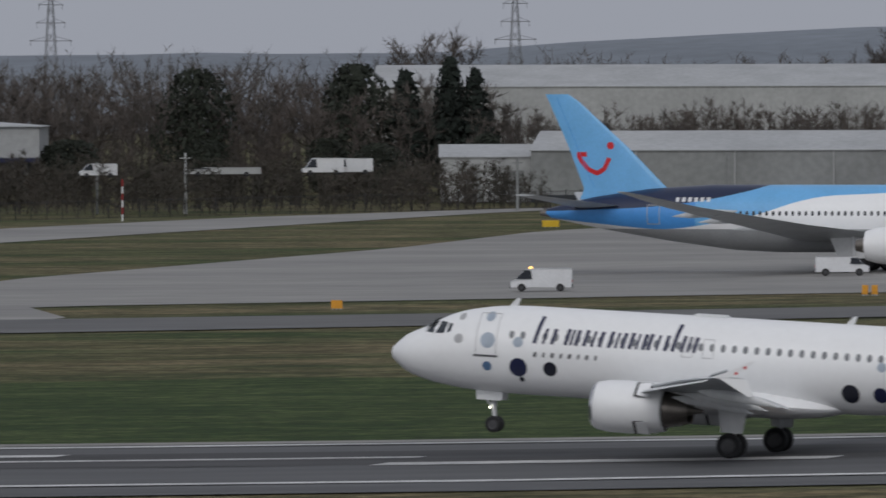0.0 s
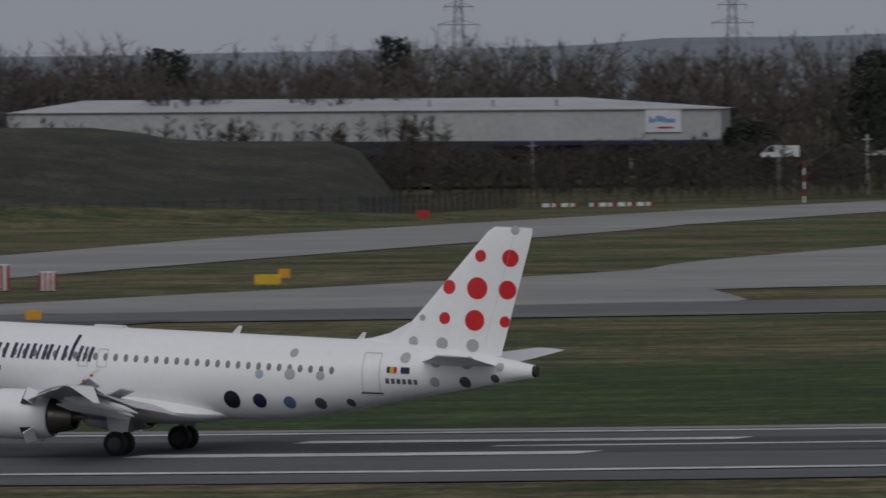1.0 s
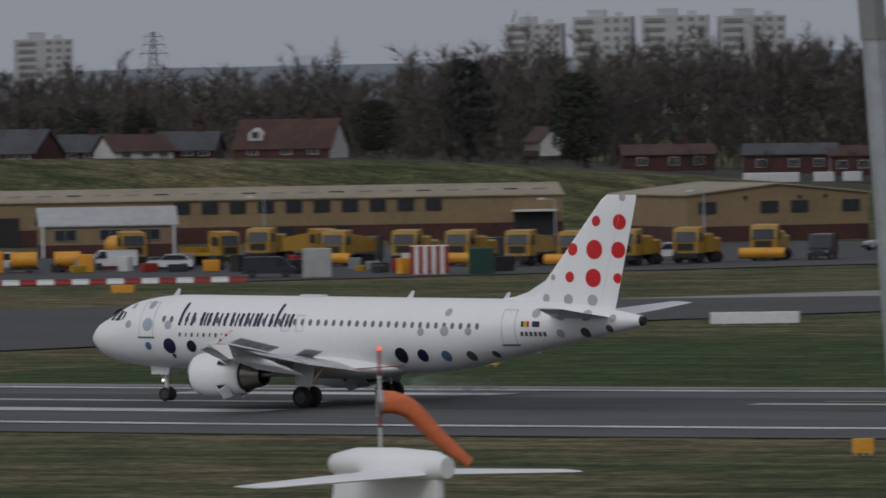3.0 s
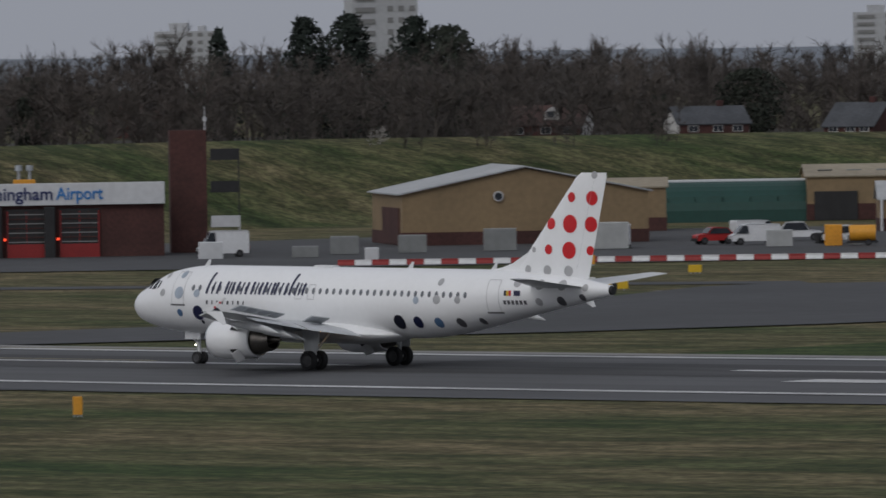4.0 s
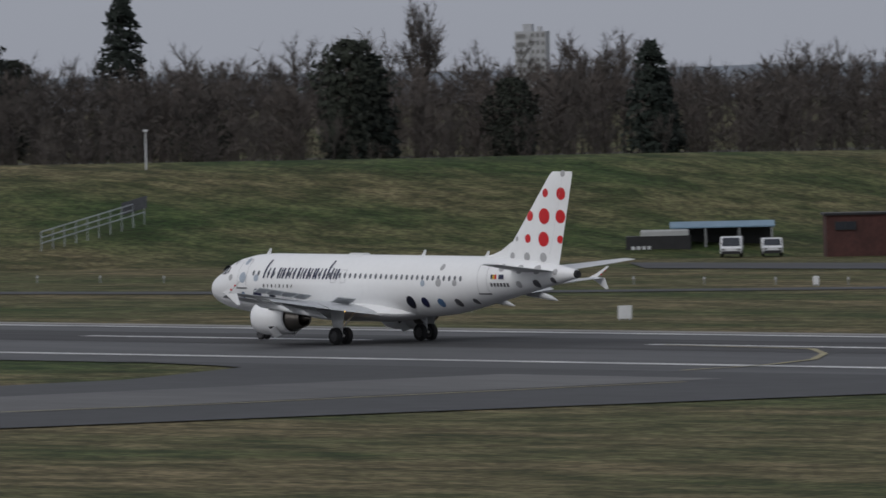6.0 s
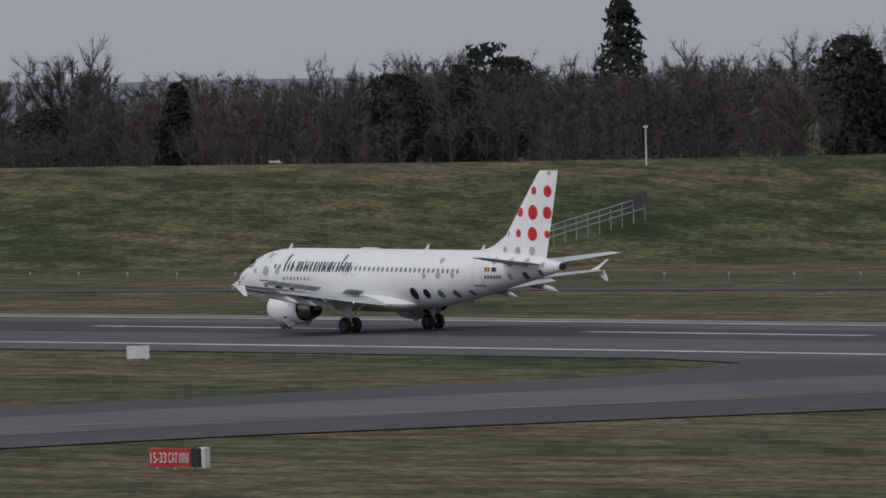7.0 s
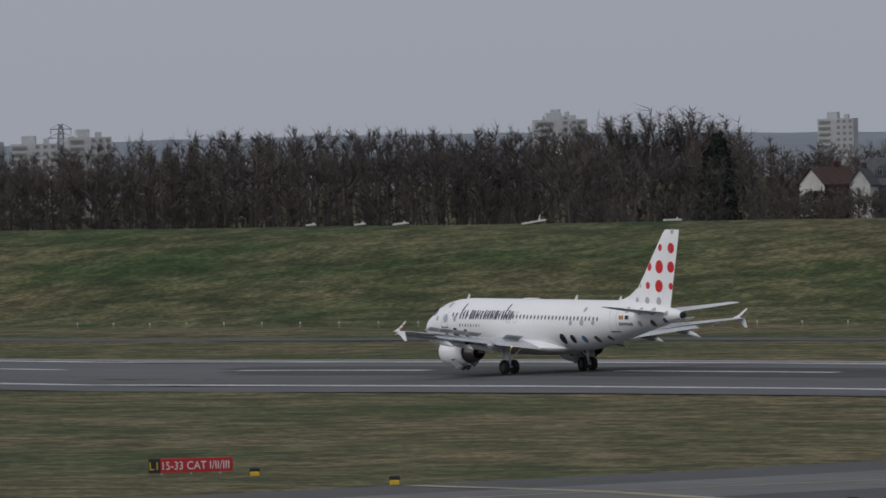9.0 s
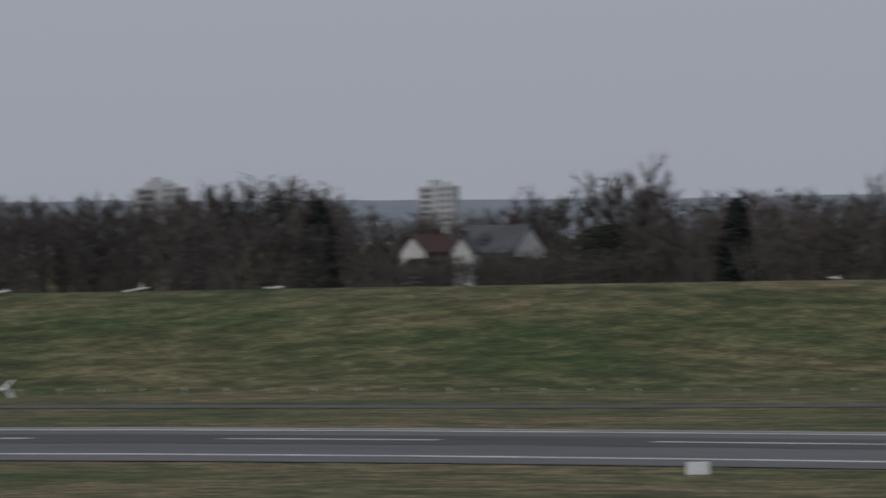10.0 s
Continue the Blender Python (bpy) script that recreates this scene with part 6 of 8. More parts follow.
# ---- parked aircraft ----
def jet_at_stand():
    """A wide twin-jet with a blue tail; its nose points to +x, its origin is under the main wheels."""
    root = thing("parked_airliner", pose(-238.5, 846, gz(-238, 846) + 0.07, 0, 0, 1), "parked wide-body airliner in light blue, navy and white on the apron", "airplane")
    tail = 30.5
    top = [(0, 5.7), (2, 6.25), (5, 6.9), (10, 7.6), (16, 7.95), (48, 7.95), (54, 7.3), (57, 6.0), (58.5, 4.6)]
    bot = [(0, 5.0), (2, 4.55), (6, 3.75), (12, 2.75), (18, 1.95), (22, 1.75), (52, 1.75), (56, 2.6), (58.5, 4.3)]
    half = [(0, 0.3), (2, 0.95), (6, 1.75), (12, 2.55), (18, 2.9), (50, 2.9), (55, 2.1), (58.5, 0.2)]
    b = Build()
    rings = []
    for i in range(181):
        u = 58.5 * i / 180
        t, d, w = curve_at(top, u), curve_at(bot, u), curve_at(half, u)
        zc, h = (t + d) / 2, (t - d) / 2
        zb, zn = (float(np.mean([np.interp(u + q, xs, zs) for q in (-2, -1, 0, 1, 2)])) for xs, zs in (([0, 6, 12, 20, 26, 60], [4.9, 4.3, 3.75, 4.9, 6.9, 8.4]), ([0, 3, 10, 16, 22, 24], [5.5, 5.6, 5.85, 6.5, 7.9, 9.2])))
        edges = [t]
        for z in (zn, zb, min(zb, 3.9), d):
            edges.append(max(d, min(edges[-1], z)))
        angles = [math.asin(max(-1, min(1, (z - zc) / h))) for z in edges]
        fan = [angles[k] + (angles[k + 1] - angles[k]) * q / 10 for k in range(4) for q in range(10)]
        down = [(u - tail, -w * math.cos(a), zc + h * math.sin(a)) for a in fan + [-math.pi / 2]]
        rings.append(down + [(x, -y, z) for x, y, z in down[-2:0:-1]])
    b.loft(rings)
    n = len(rings[0])
    for i in range(len(b.m) - 2):
        k = i % n
        k = min(k, n - 1 - k) // 10
        b.m[i] = (1, 2 if i // n < 46 else 4, 0, 3)[k]
    hull = part("fuselage", b, ["white", "tuinavy", "tuimid", "belly", "tuiblue"], root, "fuselage in navy, blue and white", True)

    def side(s, z, lift=0.03):
        t, bb, w = curve_at(top, s), curve_at(bot, s), curve_at(half, s)
        q = max(-0.999, min(0.999, (z - (t + bb) / 2) / ((t - bb) / 2)))
        return (s - tail, -(w + lift) * math.sqrt(1 - q * q), z)

    s = 15.0
    while s < 40:
        b = Build()
        patch(b, oval(s, 5.35, 0.14, 0.24, 10), place=side)
        part("cabin_window", b, "glass", hull)
        s += 0.62
    b = Build()
    stroke(b, [(10.3, 4.35), (10.3, 6.1), (11.5, 6.1), (11.5, 4.35), (10.3, 4.35)], 0.07, place=side)
    part("cabin_door", b, "dotgrey", hull, "outlined rear door")
    for k in range(6):
        b = Build()
        stroke(b, [(13.0 + 0.6 * k, 6.6), (13.35 + 0.6 * k, 6.6)], 0.4, place=side)
        part("registration_bar", b, "white2", hull)
    b = Build()
    b.tube((-tail - 0.6, 0, 5.3), (-tail + 0.4, 0, 5.3), 0.22, 0.4, 14)
    part("tail_exhaust", b, "metal", hull)
    rows = [(6.6, 3.2, 9.4, 0.09), (7.6, 3.6, 8.0, 0.09), (11.5, 2.1, 5.6, 0.085), (15.6, 0.25, 2.9, 0.08), (16.3, -0.1, 2.2, 0.05)]

    def fin_side(u, z, lift=0.03):
        k = [r[0] for r in rows]
        trail, chord, th = (float(np.interp(z, k, [r[i] for r in rows])) for i in (1, 2, 3))
        q = max(0.001, min(0.999, 1 - (u - trail) / chord))
        t = th * chord * (1.48 * math.sqrt(q) - 0.63 * q - 0.85 * q * q) * 0.8
        return (u - tail, -(t + lift), z)

    b = Build()
    rings = []
    for z, trail, chord, th in rows:
        ring = []
        for k in range(20):
            a = 2 * math.pi * k / 20
            q = (1 - math.cos(a)) / 2
            t = th * chord * (1.48 * math.sqrt(q) - 0.63 * q - 0.85 * q * q) * 0.8
            ring.append((trail + chord * (1 - q) - tail, t if a <= math.pi else -t, z))
        rings.append(ring)
    b.loft(rings)
    fin = part("fin", b, "tuiblue", root, "light blue tail fin", True)
    b = Build()
    stroke(b, [(3.1 + 0.0, 10.7), (3.35, 10.2), (4.0, 9.4), (4.9, 9.0), (5.6, 9.4), (6.1, 10.4)], 0.42, place=fin_side)
    stroke(b, [(2.95, 10.75), (3.9, 10.75)], 0.42, place=fin_side)
    part("curved_mark", b, "red", fin, "red curved mark")
    b = Build()
    patch(b, oval(6.2, 11.55, 0.34, 0.34), place=fin_side, lift=0.04)
    part("dot", b, "red", fin)
    b = Build()
    stroke(b, [(4.6, 7.7), (1.0, 16.0)], 0.05, place=fin_side)
    part("rudder_joint", b, "tuimid", fin)
    for side_ in (-1, 1):
        b = Build()
        b.loft(wing_rings([(side_ * 0.8, -(tail - 3.0) - 5.6 + 5.6, 5.2, 5.9, 0.09, 0), (side_ * 9.6, -(tail + 0.2), 2.0, 7.1, 0.09, 0)]))
        part("tailplane", b, "wing", root, "grey tailplane", True)
        b = Build()
        b.loft(wing_rings([(side_ * 2.0, -6.5, 12.0, 3.1, 0.11, 0), (side_ * 11, -9.0, 6.6, 4.4, 0.10, 0), (side_ * 24, -12.4, 3.2, 6.2, 0.09, 0), (side_ * 29.5, -15.2, 1.0, 7.6, 0.07, 0)], 18))
        wing = part("wing", b, "wing", root, "grey raked wing", True)
        for y, x in ((8, -9.5), (14, -11.0), (19, -12.0)):
            b = Build()
            b.loft([[(x + dx, side_ * y + 0.3 * r * math.cos(2 * math.pi * k / 8), 3.3 + y * 0.12 + dz + r * math.sin(2 * math.pi * k / 8)) for k in range(8)] for dx, r, dz in ((-1.0, 0.03, -0.3), (0.6, 0.3, -0.15), (3.0, 0.35, 0.0), (5.0, 0.05, 0.2))])
            part("flap_track_fairing", b, "wing", wing, "", True)
        b = Build()
        prof = [(9.2, 1.35), (9.6, 1.6), (8.5, 1.85), (6, 1.9), (3.5, 1.6), (2.6, 1.35), (3.2, 1.2)]
        b.loft([[(sx, side_ * 9.7 + r * math.cos(2 * math.pi * k / 28), 2.55 + r * math.sin(2 * math.pi * k / 28)) for k in range(28)] for sx, r in prof], caps=False)
        part("engine_cowling", b, "white", root, "white engine cowling", True)
        b = Build()
        b.tube((3.5, side_ * 9.7, 2.55), (1.6, side_ * 9.7, 2.55), 1.0, 0.5, 24)
        part("exhaust_nozzle", b, "metal", root)
        b = Build()
        b.prism([(-1.4, side_ * 4.9, 1.3), (1.2, side_ * 4.9, 1.3), (1.8, side_ * 4.7, 3.2), (-2.2, side_ * 4.7, 3.2)], (0, 0.1, 0))
        b.tube((0, side_ * 4.9, 0.7), (0, side_ * 4.7, 3.3), 0.22, 0.26, 10)
        leg = part("main_gear_leg", b, "white2", root, "grey landing-gear leg")
        for dx in (-0.75, 0.75):
            for dy in (-0.55, 0.55):
                wheel(leg, dx, side_ * 4.9 + dy, 0.66, 0.66, 0.5)
    b = Build()
    b.tube((26, 0, 0.5), (26, 0, 2.4), 0.18, n=10)
    leg = part("nose_gear_leg", b, "white2", root)
    for dy in (-0.3, 0.3):
        wheel(leg, 26, dy, 0.5, 0.5, 0.3)


jet_at_stand()


def turboprop():
    """A high-wing turboprop with a T-tail; its nose points to +x, its origin is under the main wheels."""
    x, y = -314.6, 643.2
    root = thing("turboprop", pose(x, y, gz(x, y) + 0.11, 0, 0, 9), "white twin-turboprop airliner with a T-tail on the taxiway", "airplane")
    tail = 14.3
    top = [(0, 2.75), (1.5, 3.0), (5, 3.28), (8, 3.35), (22.5, 3.35), (24.6, 3.05), (25.6, 2.5), (26.8, 1.95), (27.2, 1.7)]
    bot = [(0, 2.35), (3, 1.75), (6, 1.1), (9, 0.75), (24, 0.72), (25.8, 0.9), (26.8, 1.2), (27.2, 1.6)]
    half = [(0, 0.15), (3, 0.75), (7, 1.25), (9.5, 1.4), (23, 1.4), (25, 1.1), (26.6, 0.5), (27.2, 0.06)]
    b = Build()
    b.loft(hull_rings(top, bot, half, 0.0, 27.2, 80, 36, 1, tail))
    hull = part("fuselage", b, "white", root, "white fuselage", True)

    def side(s, z, lift=0.02):
        t, bb, w = curve_at(top, s), curve_at(bot, s), curve_at(half, s)
        q = max(-0.999, min(0.999, (z - (t + bb) / 2) / ((t - bb) / 2)))
        return (s - tail, -(w + lift) * math.sqrt(1 - q * q), z)

    for k in range(26):
        b = Build()
        patch(b, oval(8.0 + 0.52 * k, 2.35, 0.12, 0.17, 10), place=side)
        part("cabin_window", b, "glass" if 9 < k < 15 else "cabin", hull)
    for q in ([(24.2, 2.55), (24.7, 2.52), (24.7, 2.92), (24.35, 2.95)], [(24.8, 2.5), (25.3, 2.42), (25.1, 2.75), (24.8, 2.88)]):
        b = Build()
        patch(b, q, place=side)
        part("cockpit_window", b, "glass", hull)
    b = Build()
    stroke(b, [(23.4, 1.6), (25.0, 1.62)], 0.22, place=side)
    part("small_name_bar", b, "dotgrey", hull)
    for k in range(5):
        b = Build()
        stroke(b, [(8.0 + 0.36 * k, 1.85), (8.25 + 0.36 * k, 1.85)], 0.22, place=side)
        part("registration_bar", b, "dotgrey", hull)
    b = Build()
    b.prism([(-0.3 - tail, -0.12, 7.15), (1.9 - tail, -0.12, 7.15), (2.6 - tail, -0.14, 6.2), (4.6 - tail, -0.16, 4.3), (6.2 - tail, -0.16, 3.6), (8.6 - tail, -0.1, 3.25), (1.2 - tail, -0.16, 2.85)], (0, 0.28, 0))
    fin = part("fin", b, "white", root, "white tail fin with dark stripes")
    for k in range(4):
        b = Build()
        b.prism([(2.7 + 0.05 * k - tail, -0.17, 5.2 - 0.32 * k), (3.6 + 0.25 * k - tail, -0.17, 4.75 - 0.36 * k), (3.7 + 0.25 * k - tail, -0.17, 4.55 - 0.36 * k), (2.75 + 0.05 * k - tail, -0.17, 5.05 - 0.32 * k)], (0, 0.02, 0))
        part("stripe", b, "red" if k == 2 else "navy", fin)
    b = Build()
    b.loft(wing_rings([(-3.6, 0.9 - tail, 1.1, 6.55, 0.12, 0), (0, 0.2 - tail, 2.0, 6.5, 0.12, 0), (3.6, 0.9 - tail, 1.1, 6.55, 0.12, 0)]))
    part("tailplane", b, "wing", root, "grey tailplane on top of the fin", True)
    b = Build()
    b.loft(wing_rings([(-13.5, -0.2, 1.5, 3.75, 0.13, 0), (-4.5, -0.5, 2.6, 3.5, 0.15, 0), (4.5, -0.5, 2.6, 3.5, 0.15, 0), (13.5, -0.2, 1.5, 3.75, 0.13, 0)]))
    wing = part("wing", b, "white2", root, "high white wing", True)
    b = Build()
    b.loft(hull_rings([(-1.4, 3.3), (0, 3.75), (2, 3.75), (3.2, 3.35)], [(-1.4, 3.2), (0, 3.1), (3.2, 3.2)], [(-1.4, 0.3), (0, 1.0), (2, 1.0), (3.2, 0.3)], -1.4, 3.2, 12, 16, 1, 0))
    part("wing_fairing", b, "white", root, "", True)
    b = Build()
    b.loft(hull_rings([(-3.2, 1.4), (-1, 1.55), (2, 1.5), (3.8, 1.2)], [(-3.2, 1.0), (-1, 0.55), (2, 0.6), (3.8, 0.95)], [(-3.2, 0.3), (-1, 1.85), (2, 1.8), (3.8, 0.3)], -3.2, 3.8, 16, 20, 1, 0))
    part("gear_fairing", b, "white", root, "", True)
    for s in (-1, 1):
        b = Build()
        prof = [(-1.6, 0.1, 3.2), (-0.5, 0.45, 3.15), (1.5, 0.62, 3.05), (3.4, 0.5, 2.95), (4.2, 0.3, 2.95)]
        b.loft([[(px, s * 4.05 + 0.85 * r * math.cos(2 * math.pi * k / 18), pz + r * math.sin(2 * math.pi * k / 18)) for k in range(18)] for px, r, pz in prof])
        nac = part("engine_nacelle", b, "white", wing, "white engine nacelle", True)
        b = Build()
        b.tube((4.2, s * 4.05, 2.95), (4.85, s * 4.05, 2.95), 0.28, 0.04, 12)
        hub = part("spinner", b, "black", nac)
        for k in range(6):
            a = math.pi / 3 * k + 0.4
            d, t = Vector((0, math.cos(a), math.sin(a))), Vector((0.12, -math.sin(a) * 0.16, math.cos(a) * 0.16))
            c = Vector((4.4, s * 4.05, 2.95))
            b = Build()
            b.prism([c + d * 0.2 - t, c + d * 0.2 + t, c + d * 1.3 + t * 1.2, c + d * 1.95 + t * 0.6, c + d * 1.95 - t * 0.5, c + d * 1.2 - t], (0.04, 0, 0))
            part("blade", b, "black", hub)
        b = Build()
        b.tube((0, s * 2.05, 0.45), (0.1, s * 1.7, 1.0), 0.10, n=8)
        leg = part("main_gear_leg", b, "white2", root)
        for dy in (-0.22, 0.22):
            wheel(leg, 0, s * 2.05 + dy, 0.43, 0.43, 0.24)
    b = Build()
    b.tube((10.7, 0, 0.3), (10.7, 0, 0.95), 0.09, n=8)
    leg = part("nose_gear_leg", b, "white2", root)
    for dy in (-0.18, 0.18):
        wheel(leg, 10.7, dy, 0.27, 0.27, 0.16)
    b = Build()
    b.tube((6.6, -1.43, 1.75), (6.6, -1.48, 1.75), 0.13, n=12)
    part("landing_light", b, "lampwhite", hull, "lit lamp")


turboprop()


def t_tail():
    """A white T-tailed aircraft close to the camera; only the top of its tail rises into view. The nose points to +x."""
    x, y = -161.0, 216.9
    root = thing("t_tail_aircraft", pose(x, y, gz(x, y), 0, 0, 180 + face(x, y) - 52), "white T-tail of a parked turboprop close by", "airplane")
    b = Build()
    prof = [(2.5, 0.05, 7.2), (2.2, 0.33, 7.2), (1.2, 0.48, 7.25), (-0.6, 0.50, 7.27), (-2.4, 0.46, 7.25), (-2.9, 0.34, 7.2)]
    b.loft([[(px, 0.75 * r * math.cos(2 * math.pi * k / 20), pz + 0.9 * r * math.sin(2 * math.pi * k / 20)) for k in range(20)] for px, r, pz in prof])
    part("bullet_fairing", b, "white", root, "white fairing on top of the fin", True)
    b = Build()
    b.loft([[(2.0 + k * 2.2 * 0.5, -0.14, z), (-2.6 + 0.1 * k, -0.10, z), (-2.6 + 0.1 * k, 0.10, z), (2.0 + k * 2.2 * 0.5, 0.14, z)] for k, z in ((0, 7.1), (0.3, 5.6), (1.2, 4), (2.4, 2.6))])
    part("fin", b, "white", root, "white tail fin")
    for s in (-1, 1):
        b = Build()
        b.loft(wing_rings([(s * 0.2, -2.3, 3.0, 7.0, 0.11, 0), (s * 5.4, -2.0, 1.7, 6.85, 0.10, 0), (s * 5.75, -1.8, 1.2, 6.85, 0.06, 0)]))
        part("tailplane", b, "white", root, "white tailplane", True)
    b = Build()
    b.loft(hull_rings([(0, 2.6), (3, 3.0), (8, 3.2), (24, 3.2), (27, 2.4)], [(0, 2.3), (4, 1.3), (8, 0.6), (24, 0.5), (27, 1.6)], [(0, 0.2), (4, 0.9), (8, 1.35), (24, 1.35), (27, 0.2)], 0, 27, 30, 24, 1, 3))
    part("fuselage", b, "white", root, "white fuselage", True)
    for px, py in ((12, -2.2), (12, 2.2), (22, 0)):
        b = Build()
        b.tube((px, py, 0.4), (px, py * 0.6, 1.4), 0.12, n=8)
        leg = part("gear_leg", b, "white2", root)
        wheel(leg, px, py, 0.42, 0.42, 0.3)


t_tail()


# ---- near the camera: lamp mast and windsock ----
mast = thing("light_mast", pose(-54.48, 83.86, gz(-54.6, 83.8), 0, 0, face(-55, 83.5)) @ pose(0, 0, 0, 0, -3.8, 0), "tall tapered grey steel light mast", "mast")
b = Build()
b.loft([[(r * math.cos(math.pi / 4 * k + 0.2), r * math.sin(math.pi / 4 * k + 0.2), z) for k in range(8)] for r, z in ((0.19, -0.3), (0.165, 9), (0.148, 13), (0.128, 16.2))])
part("lower_pole", b, "steel", mast, "galvanised lower pole")
b = Build()
b.loft([[(r * math.cos(math.pi / 4 * k + 0.2), r * math.sin(math.pi / 4 * k + 0.2), z) for k in range(8)] for r, z in ((0.142, 16.12), (0.138, 17.5), (0.10, 24))])
part("upper_pole", b, "wallmid", mast, "darker upper pole with a lapped joint")
b = Build()
b.tube((-1.2, 0, 24), (1.2, 0, 24), 0.06, n=8)
for dx in (-1.0, 0, 1.0):
    b.box(dx, -0.1, 23.7, 0.5, 0.4, 0.25, ch=0.04)
part("lamp_bar", b, "steel", mast)

ws = thing("windsock", pose(-208.7, 281.0, gz(-208.7, 281), 0, 0, face(-208.7, 281)), "orange windsock drooping from a red and white pole", "windsock")
b = Build()
for k in range(9):
    b.tube((0, 0, k * 0.95), (0, 0, k * 0.95 + 0.95), 0.055, n=8, mi=k % 2)
part("pole", b, ["redp", "whitep"], ws, "red and white pole")
b = Build()
b.tube((0, 0, 8.52), (0, 0, 8.66), 0.07, 0.05, 12)
part("warning_lamp", b, "lampred", ws, "lit red lamp")
b = Build()
b.tube((-0.9, 0, 7.85), (0.9, 0, 7.95), 0.02, n=6)
part("lamp_arm", b, "redp", ws)
b = Build()
line = [(0.08, 6.62, 0.42), (0.45, 6.62, 0.41), (0.85, 6.52, 0.385), (1.2, 6.3, 0.36), (1.5, 6.0, 0.34), (1.85, 5.6, 0.31), (2.25, 5.2, 0.275), (2.7, 4.8, 0.24), (3.25, 4.35, 0.19)]
rings = []
for i, (px, pz, r) in enumerate(line):
    a, c = line[max(i - 1, 0)], line[min(i + 1, len(line) - 1)]
    d = Vector((c[0] - a[0], 0, c[1] - a[1])).normalized()
    n1, n2 = Vector((0, 1, 0)), d.cross(Vector((0, 1, 0)))
    rings.append([Vector((px, 0, pz)) + r * (1 + 0.05 * math.sin(5 * 2 * math.pi * k / 24 + i)) * (math.cos(2 * math.pi * k / 24) * n1 + math.sin(2 * math.pi * k / 24) * n2) for k in range(24)])
b.loft(rings, caps=False)
part("sock", b, "orange", ws, "faded orange cloth sock", True)
b = Build()
b.tube((0.02, 0, 6.62), (0.14, 0, 6.62), 0.45, n=24, caps=False)
b.tube((-0.08, 0, 6.1), (-0.08, 0, 7.1), 0.05, n=8)
part("hoop", b, "steel", ws)


# ---- vehicles ----
def road_wheels(root, spots, r, w):
    for x, y in spots:
        b = Build()
        b.tube((x, y - w / 2, r), (x, y + w / 2, r), r, n=16)
        t = part("wheel", b, "tyre", root, "black tyre")
        b = Build()
        b.tube((x, y - w / 2 - 0.012, r), (x, y + w / 2 + 0.012, r), r * 0.55, n=12)
        part("rim", b, "rim", t)


def car(name, x, y, rz, paint, label, length=4.4, wide=1.8, high=1.5, box=False, category="car", lit=False, beacon=False):
    """A car or van; its front points along -x before the turn rz."""
    root = thing(name, pose(x, y, gz(x, y) + 0.08, 0, 0, rz), label, category, "parked vehicles")
    L, W, H = length / 2, wide / 2, high
    if box:
        prof = [(-L, 0.35), (-L, 0.85), (-L * 0.82, 1.02), (-L * 0.52, H * 0.96), (-L * 0.4, H), (L * 0.97, H), (L, H * 0.9), (L, 0.35)]
        glass = [(-L * 0.80, 1.06), (-L * 0.53, H * 0.93), (-L * 0.34, H * 0.93), (-L * 0.30, 1.06)]
    else:
        prof = [(-L, 0.35), (-L, 0.75), (-L * 0.92, 0.9), (-L * 0.48, 0.98), (-L * 0.2, H * 0.97), (L * 0.1, H), (L * 0.62, H * 0.96), (L * 0.92, 1.0), (L, 0.9), (L, 0.35)]
        glass = [(-L * 0.42, 1.0), (-L * 0.2, H * 0.93), (L * 0.58, H * 0.93), (L * 0.8, 1.0)]
    b = Build()
    n = len(prof)
    b.loft([[(px, -W * s, pz) if k == 0 else (px * 0.985, W * s * 0 - W * s, pz) for px, pz in prof] for k, s in ((0, 0.94), (1, 1.0), (1, -1.0), (0, -0.94))])
    body = part("body", b, paint, root)
    for s in (-1, 1):
        b = Build()
        b.prism([(px, s * (W + 0.005), pz) for px, pz in glass], (0, s * 0.02, 0))
        part("side_window", b, "glass", body)
    b = Build()
    (x0, z0), (x1, z1) = (prof[2], prof[3]) if box else (prof[3], prof[4])
    b.prism([(x0 + 0.02, -W * 0.86, z0 + 0.03), (x0 + 0.02, W * 0.86, z0 + 0.03), (x1 - 0.02, W * 0.80, z1 - 0.03), (x1 - 0.02, -W * 0.80, z1 - 0.03)], (-0.03, 0, 0.03))
    part("windscreen", b, "glass", body)
    for end in (-1, 1):
        b = Build()
        b.box(end * (L + 0.02), 0, 0.3, 0.12, wide * 0.9, 0.28, ch=0.03)
        part("bumper", b, "black", body)
    for s in (-1, 1):
        b = Build()
        b.box(-L - 0.03, s * W * 0.72, 0.66, 0.08, 0.3, 0.16, ch=0.02)
        part("headlight", b, "lampwhite" if lit else "chrome", body)
        b = Build()
        b.box(L + 0.01, s * W * 0.8, 0.75, 0.05, 0.2, 0.22)
        part("tail_light", b, "signred", body)
    if beacon:
        b = Build()
        b.box(-L * 0.35, 0, H, 0.25, 0.9, 0.14, ch=0.03)
        part("beacon", b, "lampamber", body, "lit amber beacon")
    road_wheels(root, [(-L * 0.64, -W + 0.1), (-L * 0.64, W - 0.1), (L * 0.62, -W + 0.1), (L * 0.62, W - 0.1)], 0.34, 0.22)
    return root


